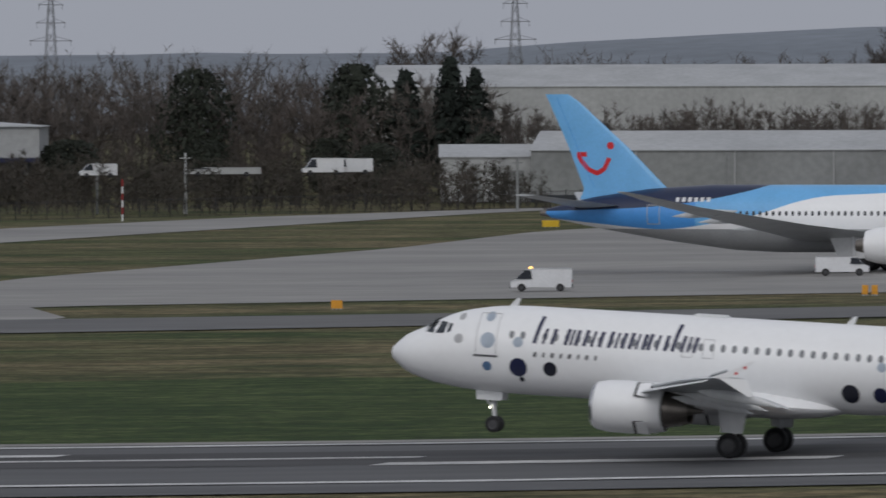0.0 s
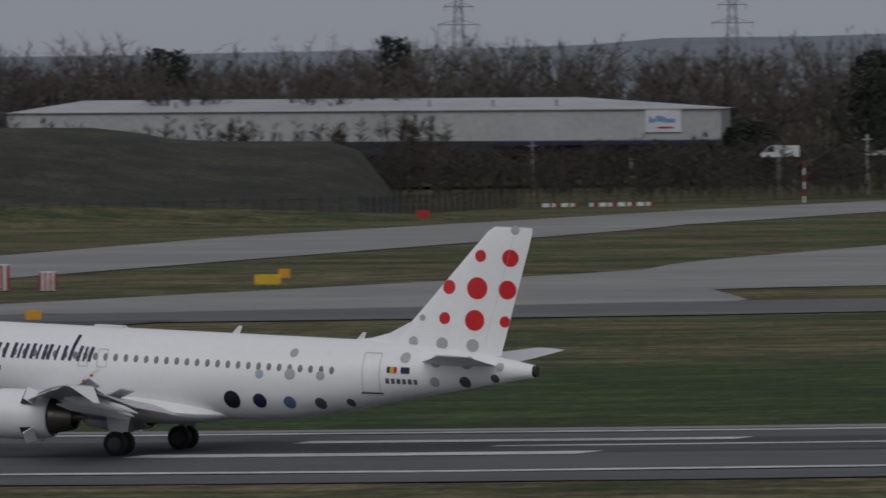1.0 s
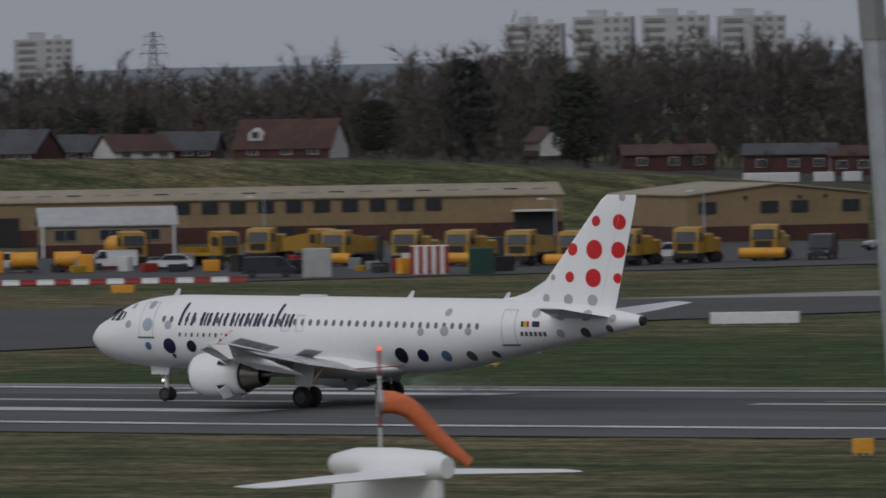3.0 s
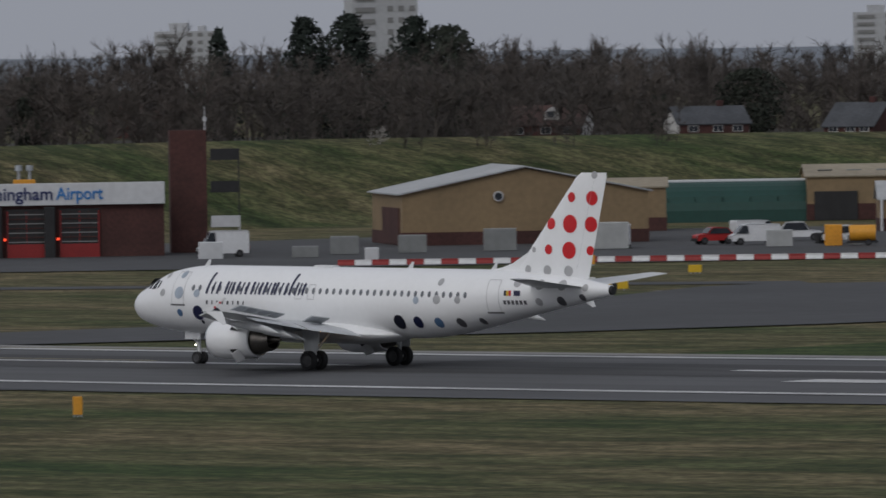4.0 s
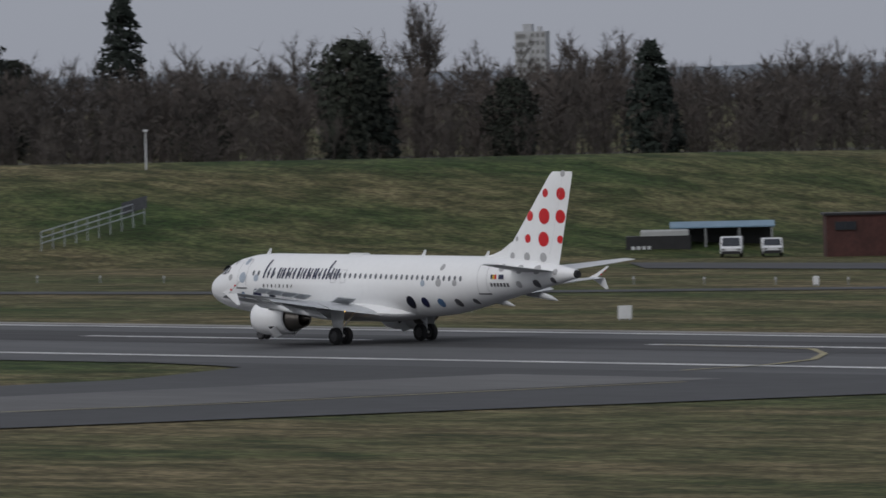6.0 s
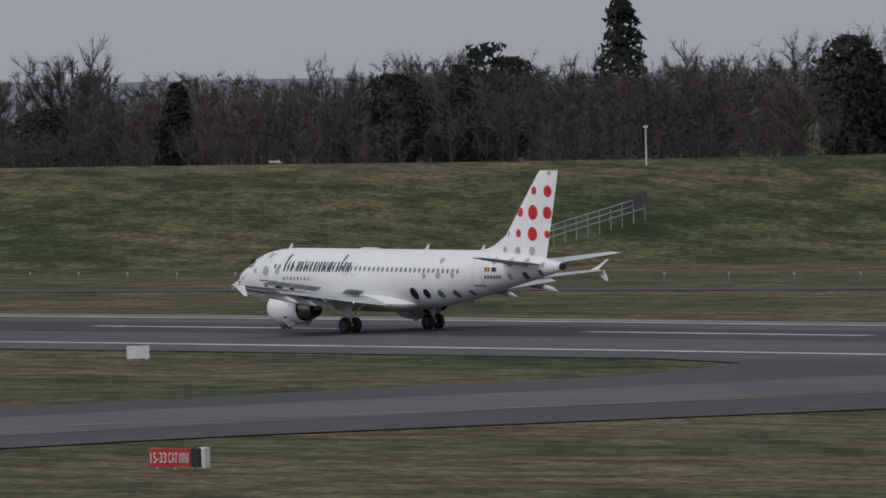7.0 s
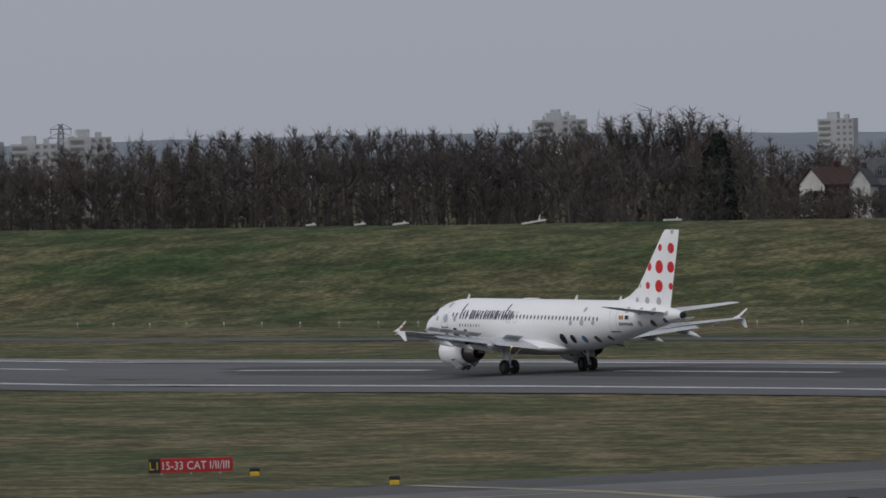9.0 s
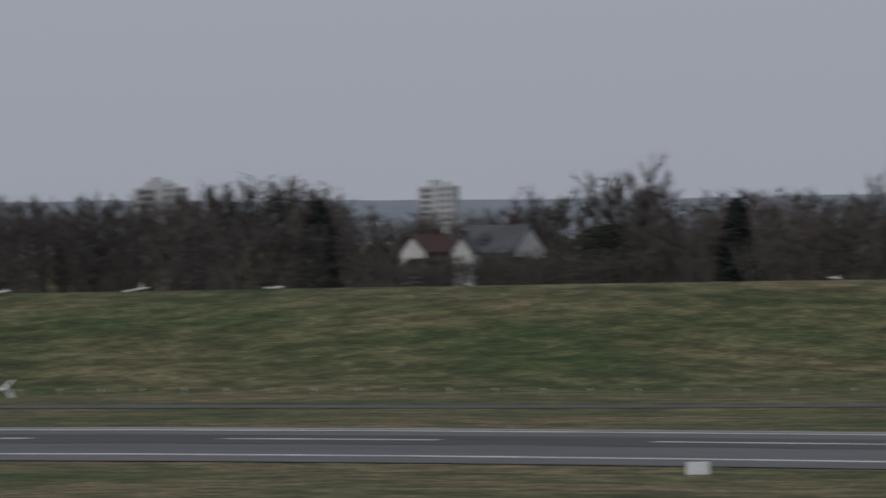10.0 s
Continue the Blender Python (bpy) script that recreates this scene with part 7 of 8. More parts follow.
def lorry(x, y, rz, label, plough=True, body="sweeper", cab="yellow"):
    """A works lorry; its front points along -y before the turn rz."""
    root = thing("works_lorry", pose(x, y, gz(x, y) + 0.08, 0, 0, rz), label, "lorry", "works lorries")
    b = Build()
    b.loft([[(-1.2, p, z), (1.2, p, z), (1.16, q, z2), (-1.16, q, z2)] for p, z, q, z2 in ((-2.6, 0.9, -0.8, 0.9), (-2.62, 2.0, -0.8, 2.0), (-2.35, 3.15, -0.8, 3.3))])
    c = part("cab", b, cab, root, "yellow lorry cab")
    b = Build()
    b.prism([(-1.05, -2.66, 1.95), (1.05, -2.66, 1.95), (0.98, -2.46, 2.85), (-0.98, -2.46, 2.85)], (0, -0.03, 0))
    part("windscreen", b, "glass", c)
    for s in (-1, 1):
        b = Build()
        b.prism([(s * 1.2, -2.3, 1.95), (s * 1.2, -1.3, 1.95), (s * 1.18, -1.3, 2.75), (s * 1.18, -2.15, 2.75)], (s * 0.02, 0, 0))
        part("side_window", b, "glass", c)
        b = Build()
        b.box(s * 1.42, -2.5, 2.0, 0.18, 0.1, 0.6, ch=0.02)
        part("mirror", b, "black", c)
        b = Build()
        b.box(s * 0.85, -2.68, 0.95, 0.4, 0.06, 0.18)
        part("headlight", b, "chrome", c)
    b = Build()
    b.box(0, -2.64, 1.2, 1.6, 0.08, 0.6)
    b.box(0, -2.66, 0.5, 2.4, 0.3, 0.42, ch=0.04)
    part("grille", b, "black", c)
    b = Build()
    b.box(0, 0.8, 0.65, 0.9, 6.4, 0.3)
    part("chassis", b, "black", root)
    if body == "sweeper":
        b = Build()
        b.box(0, 0.9, 0.95, 2.3, 1.9, 1.7, ch=0.15)
        b.box(0, 3.0, 0.95, 2.2, 2.0, 1.3, ch=0.15)
        part("engine_housing", b, cab, root, "yellow engine housing")
        b = Build()
        b.tube((0.4, 1.9, 1.0), (0.4, 2.1, 2.9), 0.3, 0.2, 10)
        b.box(0, 2.0, 0.5, 2.5, 0.5, 0.6, ch=0.1)
        part("brush_gear", b, "black", root)
    elif body == "tank":
        b = Build()
        b.tube((0, -0.4, 1.9), (0, 4.0, 1.9), 0.95, n=20)
        part("tank", b, "signora", root, "orange tank")
    elif body == "flatbed":
        b = Build()
        b.box(0, 1.6, 1.0, 2.3, 4.8, 0.25, ch=0.03)
        for k in range(5):
            b.box(0, -0.4 + k, 1.25, 2.2, 0.12, 0.5)
        part("flatbed", b, cab, root)
    else:
        b = Build()
        b.prism([(-1.1, -0.6, 1.2), (-1.1, 4.2, 1.2), (-1.1, 4.2, 2.4), (-1.1, -0.6, 2.9)], (2.2, 0, 0))
        part("hopper", b, cab, root)
    if plough:
        b = Build()
        arc = [(-3.3 - 0.25 * math.sin(math.pi * k / 6), 0.25 + 0.95 * k / 6) for k in range(7)]
        b.loft([[(s * 2.1, p, z) for p, z in arc] + [(s * 2.1, p + 0.08, z) for p, z in arc[::-1]] for s in (-1, 1)])
        blade_ = part("plough_blade", b, "signora", root, "orange snow-plough blade")
        b = Build()
        b.box(0, -3.42, 0.2, 4.2, 0.06, 0.12)
        part("cutting_edge", b, "black", blade_)
        b = Build()
        b.box(0, -2.95, 0.5, 0.9, 0.5, 0.4)
        part("plough_frame", b, "black", root)
    road_wheels(root, [(-1.0, -1.7), (1.0, -1.7), (-1.0, 1.7), (1.0, 1.7), (-1.0, 3.1), (1.0, 3.1)], 0.5, 0.3)
    for w in [o for o in root.children if o.name.startswith("wheel")]:
        w.rotation_euler = (0, 0, 0)
    return root


f0 = face(-490, 705)
PL = "yellow works lorry with an orange snow plough in the yard"
NP = "yellow works lorry parked in the airport yard"
for x, y, da, pl, body in ((-497.0, 700, -28, True, "sweeper"), (-494.6, 704.5, -22, False, "sweeper"), (-492.4, 711, -20, False, "sweeper"), (-490.5, 720, -12, True, "sweeper"), (-506, 704, -20, False, "hopper"), (-479.5, 737, -10, True, "sweeper"), (-467.6, 738, -50, False, "flatbed"), (-463.6, 744.5, -48, False, "flatbed"),
                           (-514, 706, -24, True, "sweeper"), (-521, 707, -18, False, "sweeper"), (-528, 706, -25, True, "hopper"), (-546, 718, -20, False, "sweeper"), (-536, 712, 30, False, "hopper"), (-541, 703, 40, False, "flatbed"), (-552, 704, 20, False, "tank")):
    lorry(x, y, f0 + da, PL if pl else NP, pl, body)
for x, y, da, p, lab, L, W, H, bx in ((-476, 742, 70, "whitecar", "white lorry-sized van in the yard", 5.5, 2.2, 2.7, True), (-471.5, 741.5, 75, "whitecar", "white panel van in the yard", 5.5, 2.2, 2.8, True), (-508, 668, 180, "darkcar", "black panel van in the yard", 4.6, 1.9, 1.8, True),
                                     # made-up dark vans, added between the lorries to darken the yard
                                     (-501, 711, 70, "darkcar", "dark van shape added to darken the yard", 4.6, 2.0, 2.4, True), (-510, 713, 95, "black", "black van shape added to darken the yard", 4.4, 2.0, 2.5, True), (-518, 714, 60, "darkcar", "dark van shape added to darken the yard", 4.6, 2.0, 2.3, True), (-525, 713, 110, "black", "black van shape added to darken the yard", 4.2, 2.0, 2.6, True), (-533, 716, 75, "darkcar", "dark van shape added to darken the yard", 4.6, 2.0, 2.4, True), (-540, 718, 100, "black", "black van shape added to darken the yard", 4.6, 2.0, 2.4, True), (-486, 722, 80, "darkcar", "dark van shape added to darken the yard", 4.6, 2.0, 2.3, True),
                                     (-567.5, 686, 20, "signred", "red tractor-like yard car", 3.7, 1.8, 1.6, False), (-567.8, 699, 180, "whitecar", "white and yellow airport patrol car", 4.2, 1.8, 1.8, False), (-574, 700, 200, "whitecar", "white van in the yard", 4.4, 1.9, 1.9, True), (-555, 690, 10, "whitecar", "white pickup in the yard", 4.6, 1.9, 1.7, False),
                                     (-536, 690, 0, "whitecar", "white car in the yard", 4.2, 1.8, 1.5, False), (-545, 693, 10, "whitecar", "white pickup in the yard", 4.4, 1.8, 1.8, True), (-484, 745, 5, "whitecar", "white car parked in the yard", 4.3, 1.8, 1.5, False), (-487, 748, 170, "silver", "silver car parked in the yard", 4.3, 1.8, 1.5, False), (-499, 752, 30, "silver", "silver car parked in the yard", 4.3, 1.8, 1.5, False),
                                     (-489, 742, 80, "steelblue", "blue car parked in the yard", 4.2, 1.8, 1.5, False), (-503, 722, 10, "whitecar", "white car parked by the workshop", 4.3, 1.8, 1.6, False), (-515, 727, 60, "whitecar", "white car parked by the workshop", 4.3, 1.8, 1.6, False),
                                     (-615.3, 600, -12, "darkcar", "dark estate car parked by the fire station", 4.6, 1.85, 1.6, False), (-619, 606, 168, "silver", "silver car parked by the fire station", 4.6, 1.85, 1.7, False), (-615, 610.5, 190, "whitecar", "white off-road car parked by the fire station", 4.4, 1.85, 1.7, False),
                                     (-665.3, 614, 88, "whitecar", "white van parked before the open store", 4.6, 2.0, 1.9, True), (-663, 617, 92, "whitecar", "white van parked before the open store", 4.6, 1.9, 1.7, True), (-633, 613, 0, "yellow", "yellow works car beside the brick hut", 3.6, 1.8, 1.3, False),
                                     (-587, 640, 5, "whitecar", "white airport vehicle beside the drill tower", 4.6, 2.0, 2.4, True), (-567.5, 672.5, 90, "whitecar", "white van before the hangar", 4.6, 2.0, 2.2, True), (-561.6, 684.8, 10, "whitecar", "white van beside the hangar", 4.6, 2.0, 1.9, True),
                                     (-449, 1305, 5, "whitecar", "white caravan beyond the fence", 6, 2.2, 2.4, True), (-446, 1309, 8, "whitecar", "white caravan beyond the fence", 6, 2.2, 2.3, True), (-476, 1285, 5, "whitecar", "white van beyond the fence", 5.4, 2.1, 2.0, True), (-459, 1290, 5, "wallgrey", "low pale trailer beyond the fence", 11, 2.2, 1.3, True)):
    ob = car("van" if bx else "car", x, y, face(x, y) + da, p, lab, L, W, H, bx, "van" if bx else "car")
    if y > 1250:
        ob.location.z += 5.2
car("van", -247.4, 776, 16, "whitecar", "white airport van with an amber beacon on the apron", 5.2, 2.0, 1.95, True, "van", False, True)
car("van", -235.7, 828, 196, "whitecar", "small white van beside the parked airliner", 4.8, 1.9, 1.75, True, "van")
car("patrol_car", -405.2, 667.5, face(-405, 667) + 78, "whitecar", "white airport patrol car with lit headlights", 4.6, 2.0, 1.6, False, "car", True, True)


# ---- containers, cabins and clutter of the yard ----
def crate(name, x, y, w, d, h, rz, m, label, category, stripes=None, n=9):
    root = thing(name, pose(x, y, gz(x, y) + 0.05, 0, 0, rz), label, category)
    b = Build()
    b.box(0, 0, 0.06, w, d, h, ch=0.04)
    part("body", b, m, root)
    if stripes:
        for k in range(n):
            if k % 2 == 0:
                b = Build()
                b.box(-w / 2 + w * (k + 0.5) / n, -d / 2 - 0.02, 0.1, w / n, 0.04, h - 0.08)
                part("stripe", b, stripes, root)
        for s in (-1, 1):
            b = Build()
            b.box(s * w * 0.4, 0, 0, 0.2, d * 0.9, 0.08)
            part("foot", b, "black", root)
    else:
        b = Build()
        for k in range(int(w / 0.35)):
            b.box(-w / 2 + 0.2 + 0.35 * k, -d / 2 - 0.015, 0.2, 0.1, 0.03, h - 0.3)
        part("rib", b, m, root)
    return root


STR = "red and white striped marker hut beside the taxiway"
crate("striped_hut", -198.2, 618.5, 2.9, 2, 2.2, face(-198, 618), "whitep", STR, "marker hut", "redp")
crate("striped_hut", -349.7, 749.5, 2.5, 2, 2.2, face(-350, 749), "whitep", STR, "marker hut", "redp")
crate("striped_hut", -344, 748, 1.5, 1.5, 1.6, face(-344, 748), "whitep", STR, "marker hut", "redp", 7)
crate("striped_hut", -496.8, 676.5, 3.4, 2, 2.5, face(-496, 676), "whitep", "red and white striped marker hut in the yard", "marker hut", "redp")
crate("container", -493, 679, 2.2, 2, 2.2, face(-493, 679), "green", "dark green container in the yard", "container")
crate("site_cabin", -502.7, 668, 2.5, 2.2, 2.5, face(-502, 668), "wallgrey", "pale grey site cabin in the yard", "cabin")
crate("container", -486.5, 737, 2.4, 2.3, 2.2, face(-486, 737), "redp", "rust-red container in the yard", "container")
for x, y, w, h, m, lab in ((-574.2, 663.5, 3.0, 2.0, "wallmid", "grey container before the hangar"), (-567, 670.3, 3.8, 2.4, "wallgrey", "pale container before the hangar"), (-578, 655.7, 2.6, 1.6, "wallmid", "grey equipment crate before the hangar"), (-582, 650.9, 2.6, 1.6, "wallmid", "grey equipment crate before the hangar"), (-553.9, 679, 2.4, 1.5, "wallgrey", "pale crate before the hangar"),
                           (-583, 634, 2.2, 1.5, "fascia", "white crate beside the drill tower"), (-577, 640, 2.4, 1.0, "wallmid", "grey crate beside the drill tower"), (-553, 622, 1.2, 1.4, "fascia", "white cabinet behind the barrier"), (-550, 682, 1.6, 1.9, "signora", "orange generator in the yard"), (-541, 684, 1.4, 1.6, "signora", "orange generator in the yard")):
    crate("crate", x, y, w, 1.6, h, face(x, y), m, lab, "crate")
for x, y, w in ((-635.9, 934.1, 6.6), (-630.8, 937.6, 2.4), (-628.0, 939.4, 2.2)):
    ob = crate("trailer", x, y, w, 1.8, 1.1, face(x, y), "fascia", "long low white trailer on the grassy rise", "trailer")
    ob.location.z = 3.7
for k, (x, y) in enumerate(((-547, 682.5), (-543.5, 684.5))):
    tk = thing("tank_trailer", pose(x, y, gz(x, y) + 0.08, 0, 0, face(x, y)), "orange tank trailer in the yard", "trailer", "tank trailers")
    b = Build()
    b.tube((-1.2, 0, 1.15), (1.2, 0, 1.15), 0.75, n=20)
    part("tank", b, "signora", tk, "", True)
    b = Build()
    b.box(0, 0, 0.25, 2.8, 1.3, 0.2)
    part("chassis", b, "black", tk)
    road_wheels(tk, [(0.5, -0.6), (0.5, 0.6)], 0.3, 0.2)
rng = random.Random(5)
for k in range(46):
    x, y = -496 - 1.35 * k + rng.uniform(-1, 1), 674 + rng.uniform(0, 16) + 0.22 * k
    h = rng.uniform(0.5, 1.5)
    crate("yard_clutter", x, y, rng.uniform(0.7, 2.0), 1.0, h, rng.uniform(0, 90), rng.choice(("black", "signora", "wallmid", "yellow", "darkcar", "redp", "fascia", "black")), "stacked pallet or crate in the vehicle yard", "crate")

# water-filled barrier in red and white lengths
ln = [(-553, 617.5), (-530, 635), (-515, 645), (-500.5, 655)]
tot = [0.0]
for p0, p1 in zip(ln, ln[1:]):
    tot.append(tot[-1] + math.dist(p0, p1))
bar = thing("plastic_barrier", pose(0, 0, 0), "low red and white plastic barrier beside the yard", "barrier")
prof = [(-0.22, 0), (-0.2, 0.12), (-0.09, 0.3), (-0.08, 0.48), (0.08, 0.48), (0.09, 0.3), (0.2, 0.12), (0.22, 0)]
meshes = []
for m in ("redp", "whitep"):
    b = Build()
    b.loft([[(s * 0.73, p, z) for p, z in prof] for s in (-1, 1)])
    meshes.append(b.mesh("barrier_length", [m]))
for k in range(int(tot[-1] / 1.5)):
    d = k * 1.5 + 0.75
    x, y = float(np.interp(d, tot, [q[0] for q in ln])), float(np.interp(d, tot, [q[1] for q in ln]))
    ob = new("barrier_length", meshes[k % 2])
    ob.parent, ob.matrix_basis = bar, pose(x, y, gz(x, y) + 0.08, 0, 0, 36)


# ---- signs, markers and lights ----
def board(name, x, y, w, h, rz, panels, label, legs=True, lift=0.12):
    """A low airfield sign; panels are (share of the width, material, words)."""
    root = thing(name, pose(x, y, gz(x, y) + 0.05, 0, 0, rz), label, "sign", "airfield signs")
    x0 = -w / 2
    for share, m, words in panels:
        pw = w * share
        b = Build()
        b.box(x0 + pw / 2, 0, lift, pw, 0.22, h, ch=0.03)
        p = part("panel", b, m, root)
        if words:
            c = bpy.data.curves.new("letters", "FONT")
            c.body, c.size, c.extrude, c.align_x = words, h * 0.80, 0.01, "CENTER"
            c.materials.append(M["signyel" if m == "black" else "whitep"])
            t = new("letters", c)
            t.parent = p
            t.matrix_basis = pose(x0 + pw / 2, -0.14, lift + h * 0.22, 90, 0, 0)
            bpy.context.view_layer.update()
            t.scale = (min(1.0, 0.86 * pw / max(0.1, t.dimensions.x)), 1, 1)
        x0 += pw
    if legs:
        for s in (-0.35, 0, 0.35):
            b = Build()
            b.box(w * s, 0, 0, 0.12, 0.1, lift + 0.02)
            part("leg", b, "steel", root)
    return root


board("runway_sign", -490, 291.5, 5.0, 0.85, face(-490, 291), ((0.14, "black", "L1"), (0.28, "signred", "15-33"), (0.58, "signred", "CAT I/II/III")), "red runway sign with white writing on the grass")
board("runway_sign", -374.1, 275.5, 3.1, 0.9, face(-374, 275) - 38, ((0.36, "signred", "15-33"), (0.46, "signred", "CAT I/II/III"), (0.18, "black", "")), "red runway sign with a black end panel on the grass")
crate("sign_back", -372.7, 276.2, 0.35, 0.5, 1.0, face(-374, 275) - 38, "whitep", "white end casing of a runway sign", "sign")
for x, y, w, h, m, lab in ((-517.2, 378, 1.5, 0.85, "whitep", "white marker box on the grass"), (-517.6, 467, 1.0, 0.95, "whitep", "white marker box on the grass"), (-377, 551.5, 6.2, 0.8, "whitep", "long white sign back on the grass"), (-477.1, 559.5, 3.8, 0.9, "whitep", "long white sign back on the grass"),
                           (-346.8, 478, 1.5, 0.75, "signyel", "yellow taxiway sign on the grass"), (-373.9, 652, 2.2, 0.5, "signora", "orange marker board on the grass"), (-250.3, 375, 1.0, 0.7, "signora", "orange marker box on the grass"), (-344.7, 364.4, 0.5, 0.95, "signora", "upright orange marker on the grass"),
                           (-245.9, 718, 0.9, 0.65, "signora", "orange marker box on the grass"), (-329.3, 761.5, 2.3, 0.85, "signyel", "yellow taxiway sign on the grass"), (-338.3, 786, 1.0, 0.8, "signora", "orange marker box on the grass"), (-302.9, 656, 1.2, 0.7, "signora", "orange marker box on the grass"), (-458.4, 1109, 1.6, 0.9, "signred", "small red sign on the grass"),
                           (-360, 1133, 2.1, 0.8, "signyel", "yellow taxiway sign beside the apron"), (-211, 748, 0.5, 0.75, "signora", "orange marker post on the grass"), (-210.2, 748, 0.5, 0.75, "signora", "orange marker post on the grass"), (-488.2, 622, 1.7, 0.6, "signora", "orange marker board on the grass"), (-490.1, 624.5, 1.9, 0.55, "signora", "orange marker board on the grass"),
                           (-554.1, 532, 0.5, 0.65, "whitep", "white marker post on the grass"), (-528, 622, 0.5, 0.8, "signora", "orange marker post before the barrier"), (-365, 653, 0.3, 0.6, "signora", "small orange marker on the grass"), (-300, 625, 0.3, 0.6, "signred", "small red marker on the grass"), (-296, 627, 0.35, 0.6, "signora", "small orange marker on the grass"),
                           (-500, 602, 1.1, 0.6, "signyel", "yellow taxiway sign on the grass"), (-438, 700, 0.9, 0.5, "signyel", "yellow taxiway sign on the grass"), (-300, 590, 1.2, 0.4, "whitep", "white marker on the grass"), (-575, 540, 0.5, 0.7, "whitep", "white marker post on the grass")):
    board("marker", x, y, w, h, face(x, y), ((1.0, m, ""),), lab)
board("taxiway_sign", -474.3, 561.3, 2.2, 0.65, face(-474, 561), ((0.42, "signyel", ""), (0.2, "black", ""), (0.38, "signyel", "")), "yellow and black taxiway sign on the grass")
board("taxiway_sign", -452, 690, 1.2, 0.6, face(-452, 690), ((0.6, "signyel", ""), (0.4, "black", "")), "yellow and black taxiway sign on the grass")
b = Build()
b.tube((0, 0, 0), (0, 0, 0.45), 0.05, n=6, mi=0)
b.tube((0, 0, 0.45), (0, 0, 0.66), 0.11, 0.07, n=10, mi=1)
lm = b.mesh("light_post", ["wallmid", "wallgrey"])
for k in range(46):
    x, y = -560 - 7.8 * k, 528 + (0 if k > 20 else (20 - k) * 0.9)
    ob = new("ground_light", lm)
    ob.matrix_basis = pose(x, y, gz(x, y))
    tagged(ob, "small pale ground light at the foot of the bank", "light", "ground lights")
for x, y in ((-452.6, 282.4), (-397.9, 275.4), (-477.7, 288.5)):
    rg = thing("runway_guard_light", pose(x, y, gz(x, y) + 0.05, 0, 0, face(x, y)), "small yellow twin-lamp guard light beside the taxiway", "light")
    b = Build()
    b.box(0, 0, 0.1, 0.55, 0.3, 0.25, ch=0.05)
    part("housing", b, "signyel", rg)
    b = Build()
    b.box(0, 0.05, 0.33, 0.6, 0.25, 0.25, ch=0.05)
    part("hood", b, "black", rg)

for x, y, h, lab in ((-546, 838, 5, "grey street lamp in the yard"), (-540.5, 841, 4.6, "grey street lamp in the yard"), (-537, 843.5, 4.4, "grey street lamp in the yard"), (-533.5, 846, 4.2, "grey street lamp in the yard"), (-508, 735, 6, "grey street lamp in the yard"), (-548, 720, 6, "grey street lamp in the yard"), (-520, 728, 5.5, "grey street lamp in the yard"), (-640, 640, 3.6, "grey street lamp beside the fire station"), (-646, 634, 5, "grey street lamp beside the fire station")):
    lp = thing("street_lamp", pose(x, y, gz(x, y), 0, 0, face(x, y)), lab, "lamp", "street lamps")
    b = Build()
    b.tube((0, 0, -0.2), (0, 0, h), 0.09, 0.06, 8)
    b.tube((0, 0, h), (-1.1, 0, h + 0.15), 0.05, n=6)
    part("column", b, "steel", lp)
    b = Build()
    b.box(-1.25, 0, h + 0.08, 0.7, 0.25, 0.16, ch=0.04)
    part("lantern", b, "fascia", lp)
lp = thing("street_lamp", pose(-741, 604.8, 9.6, 0, 0, face(-741, 604)), "pale lamp post on top of the bank", "lamp", "street lamps")
b = Build()
b.tube((0, 0, -0.6), (0, 0, 3.2), 0.1, 0.07, 8)
part("column", b, "fascia", lp)
b = Build()
b.box(0, 0, 3.2, 0.5, 0.3, 0.2, ch=0.05)
part("lantern", b, "fascia", lp)
for x, y, h, kind in ((-464.2, 1289, 8.8, "wallgrey"), (-418, 1300, 8, "wallmid"), (-478, 1290, 7.5, "wallmid"), (-520, 1300, 8, "wallmid"), (-396, 1330, 8.2, "wallmid"), (-552, 1330, 8.5, "wallmid")):
    tp = thing("utility_pole", pose(x, y, 1.8, 0, 0, face(x, y)), "grey utility pole behind the airfield fence", "pole", "utility poles")
    b = Build()
    b.tube((0, 0, 0), (0, 0, h), 0.22, 0.16, 8)
    part("post", b, kind, tp)
    b = Build()
    b.box(0, 0, h - 0.8, 1.5, 0.12, 0.14)
    part("cross_bar", b, kind, tp)
rw = thing("striped_mast", pose(-448.5, 1220.2, 1.8, 0, 0, 0), "thin red and white striped mast on the grass", "mast")
b = Build()
for k in range(6):
    b.tube((0, 0, k * 0.95), (0, 0, k * 0.95 + 0.95), 0.14, n=8, mi=k % 2)
part("post", b, ["whitep", "redp"], rw)
for k in range(12):
    x, y = -475 + 1.18 * k, 1192.2 + 0.46 * k
    if k != 4:
        board("marker_board", x, y, 0.9, 0.5, face(x, y), ((0.5, "whitep", ""), (0.5, "redp" if k % 2 else "whitep", "")), "red and white marker board at the taxiway's edge", False, 0.05)


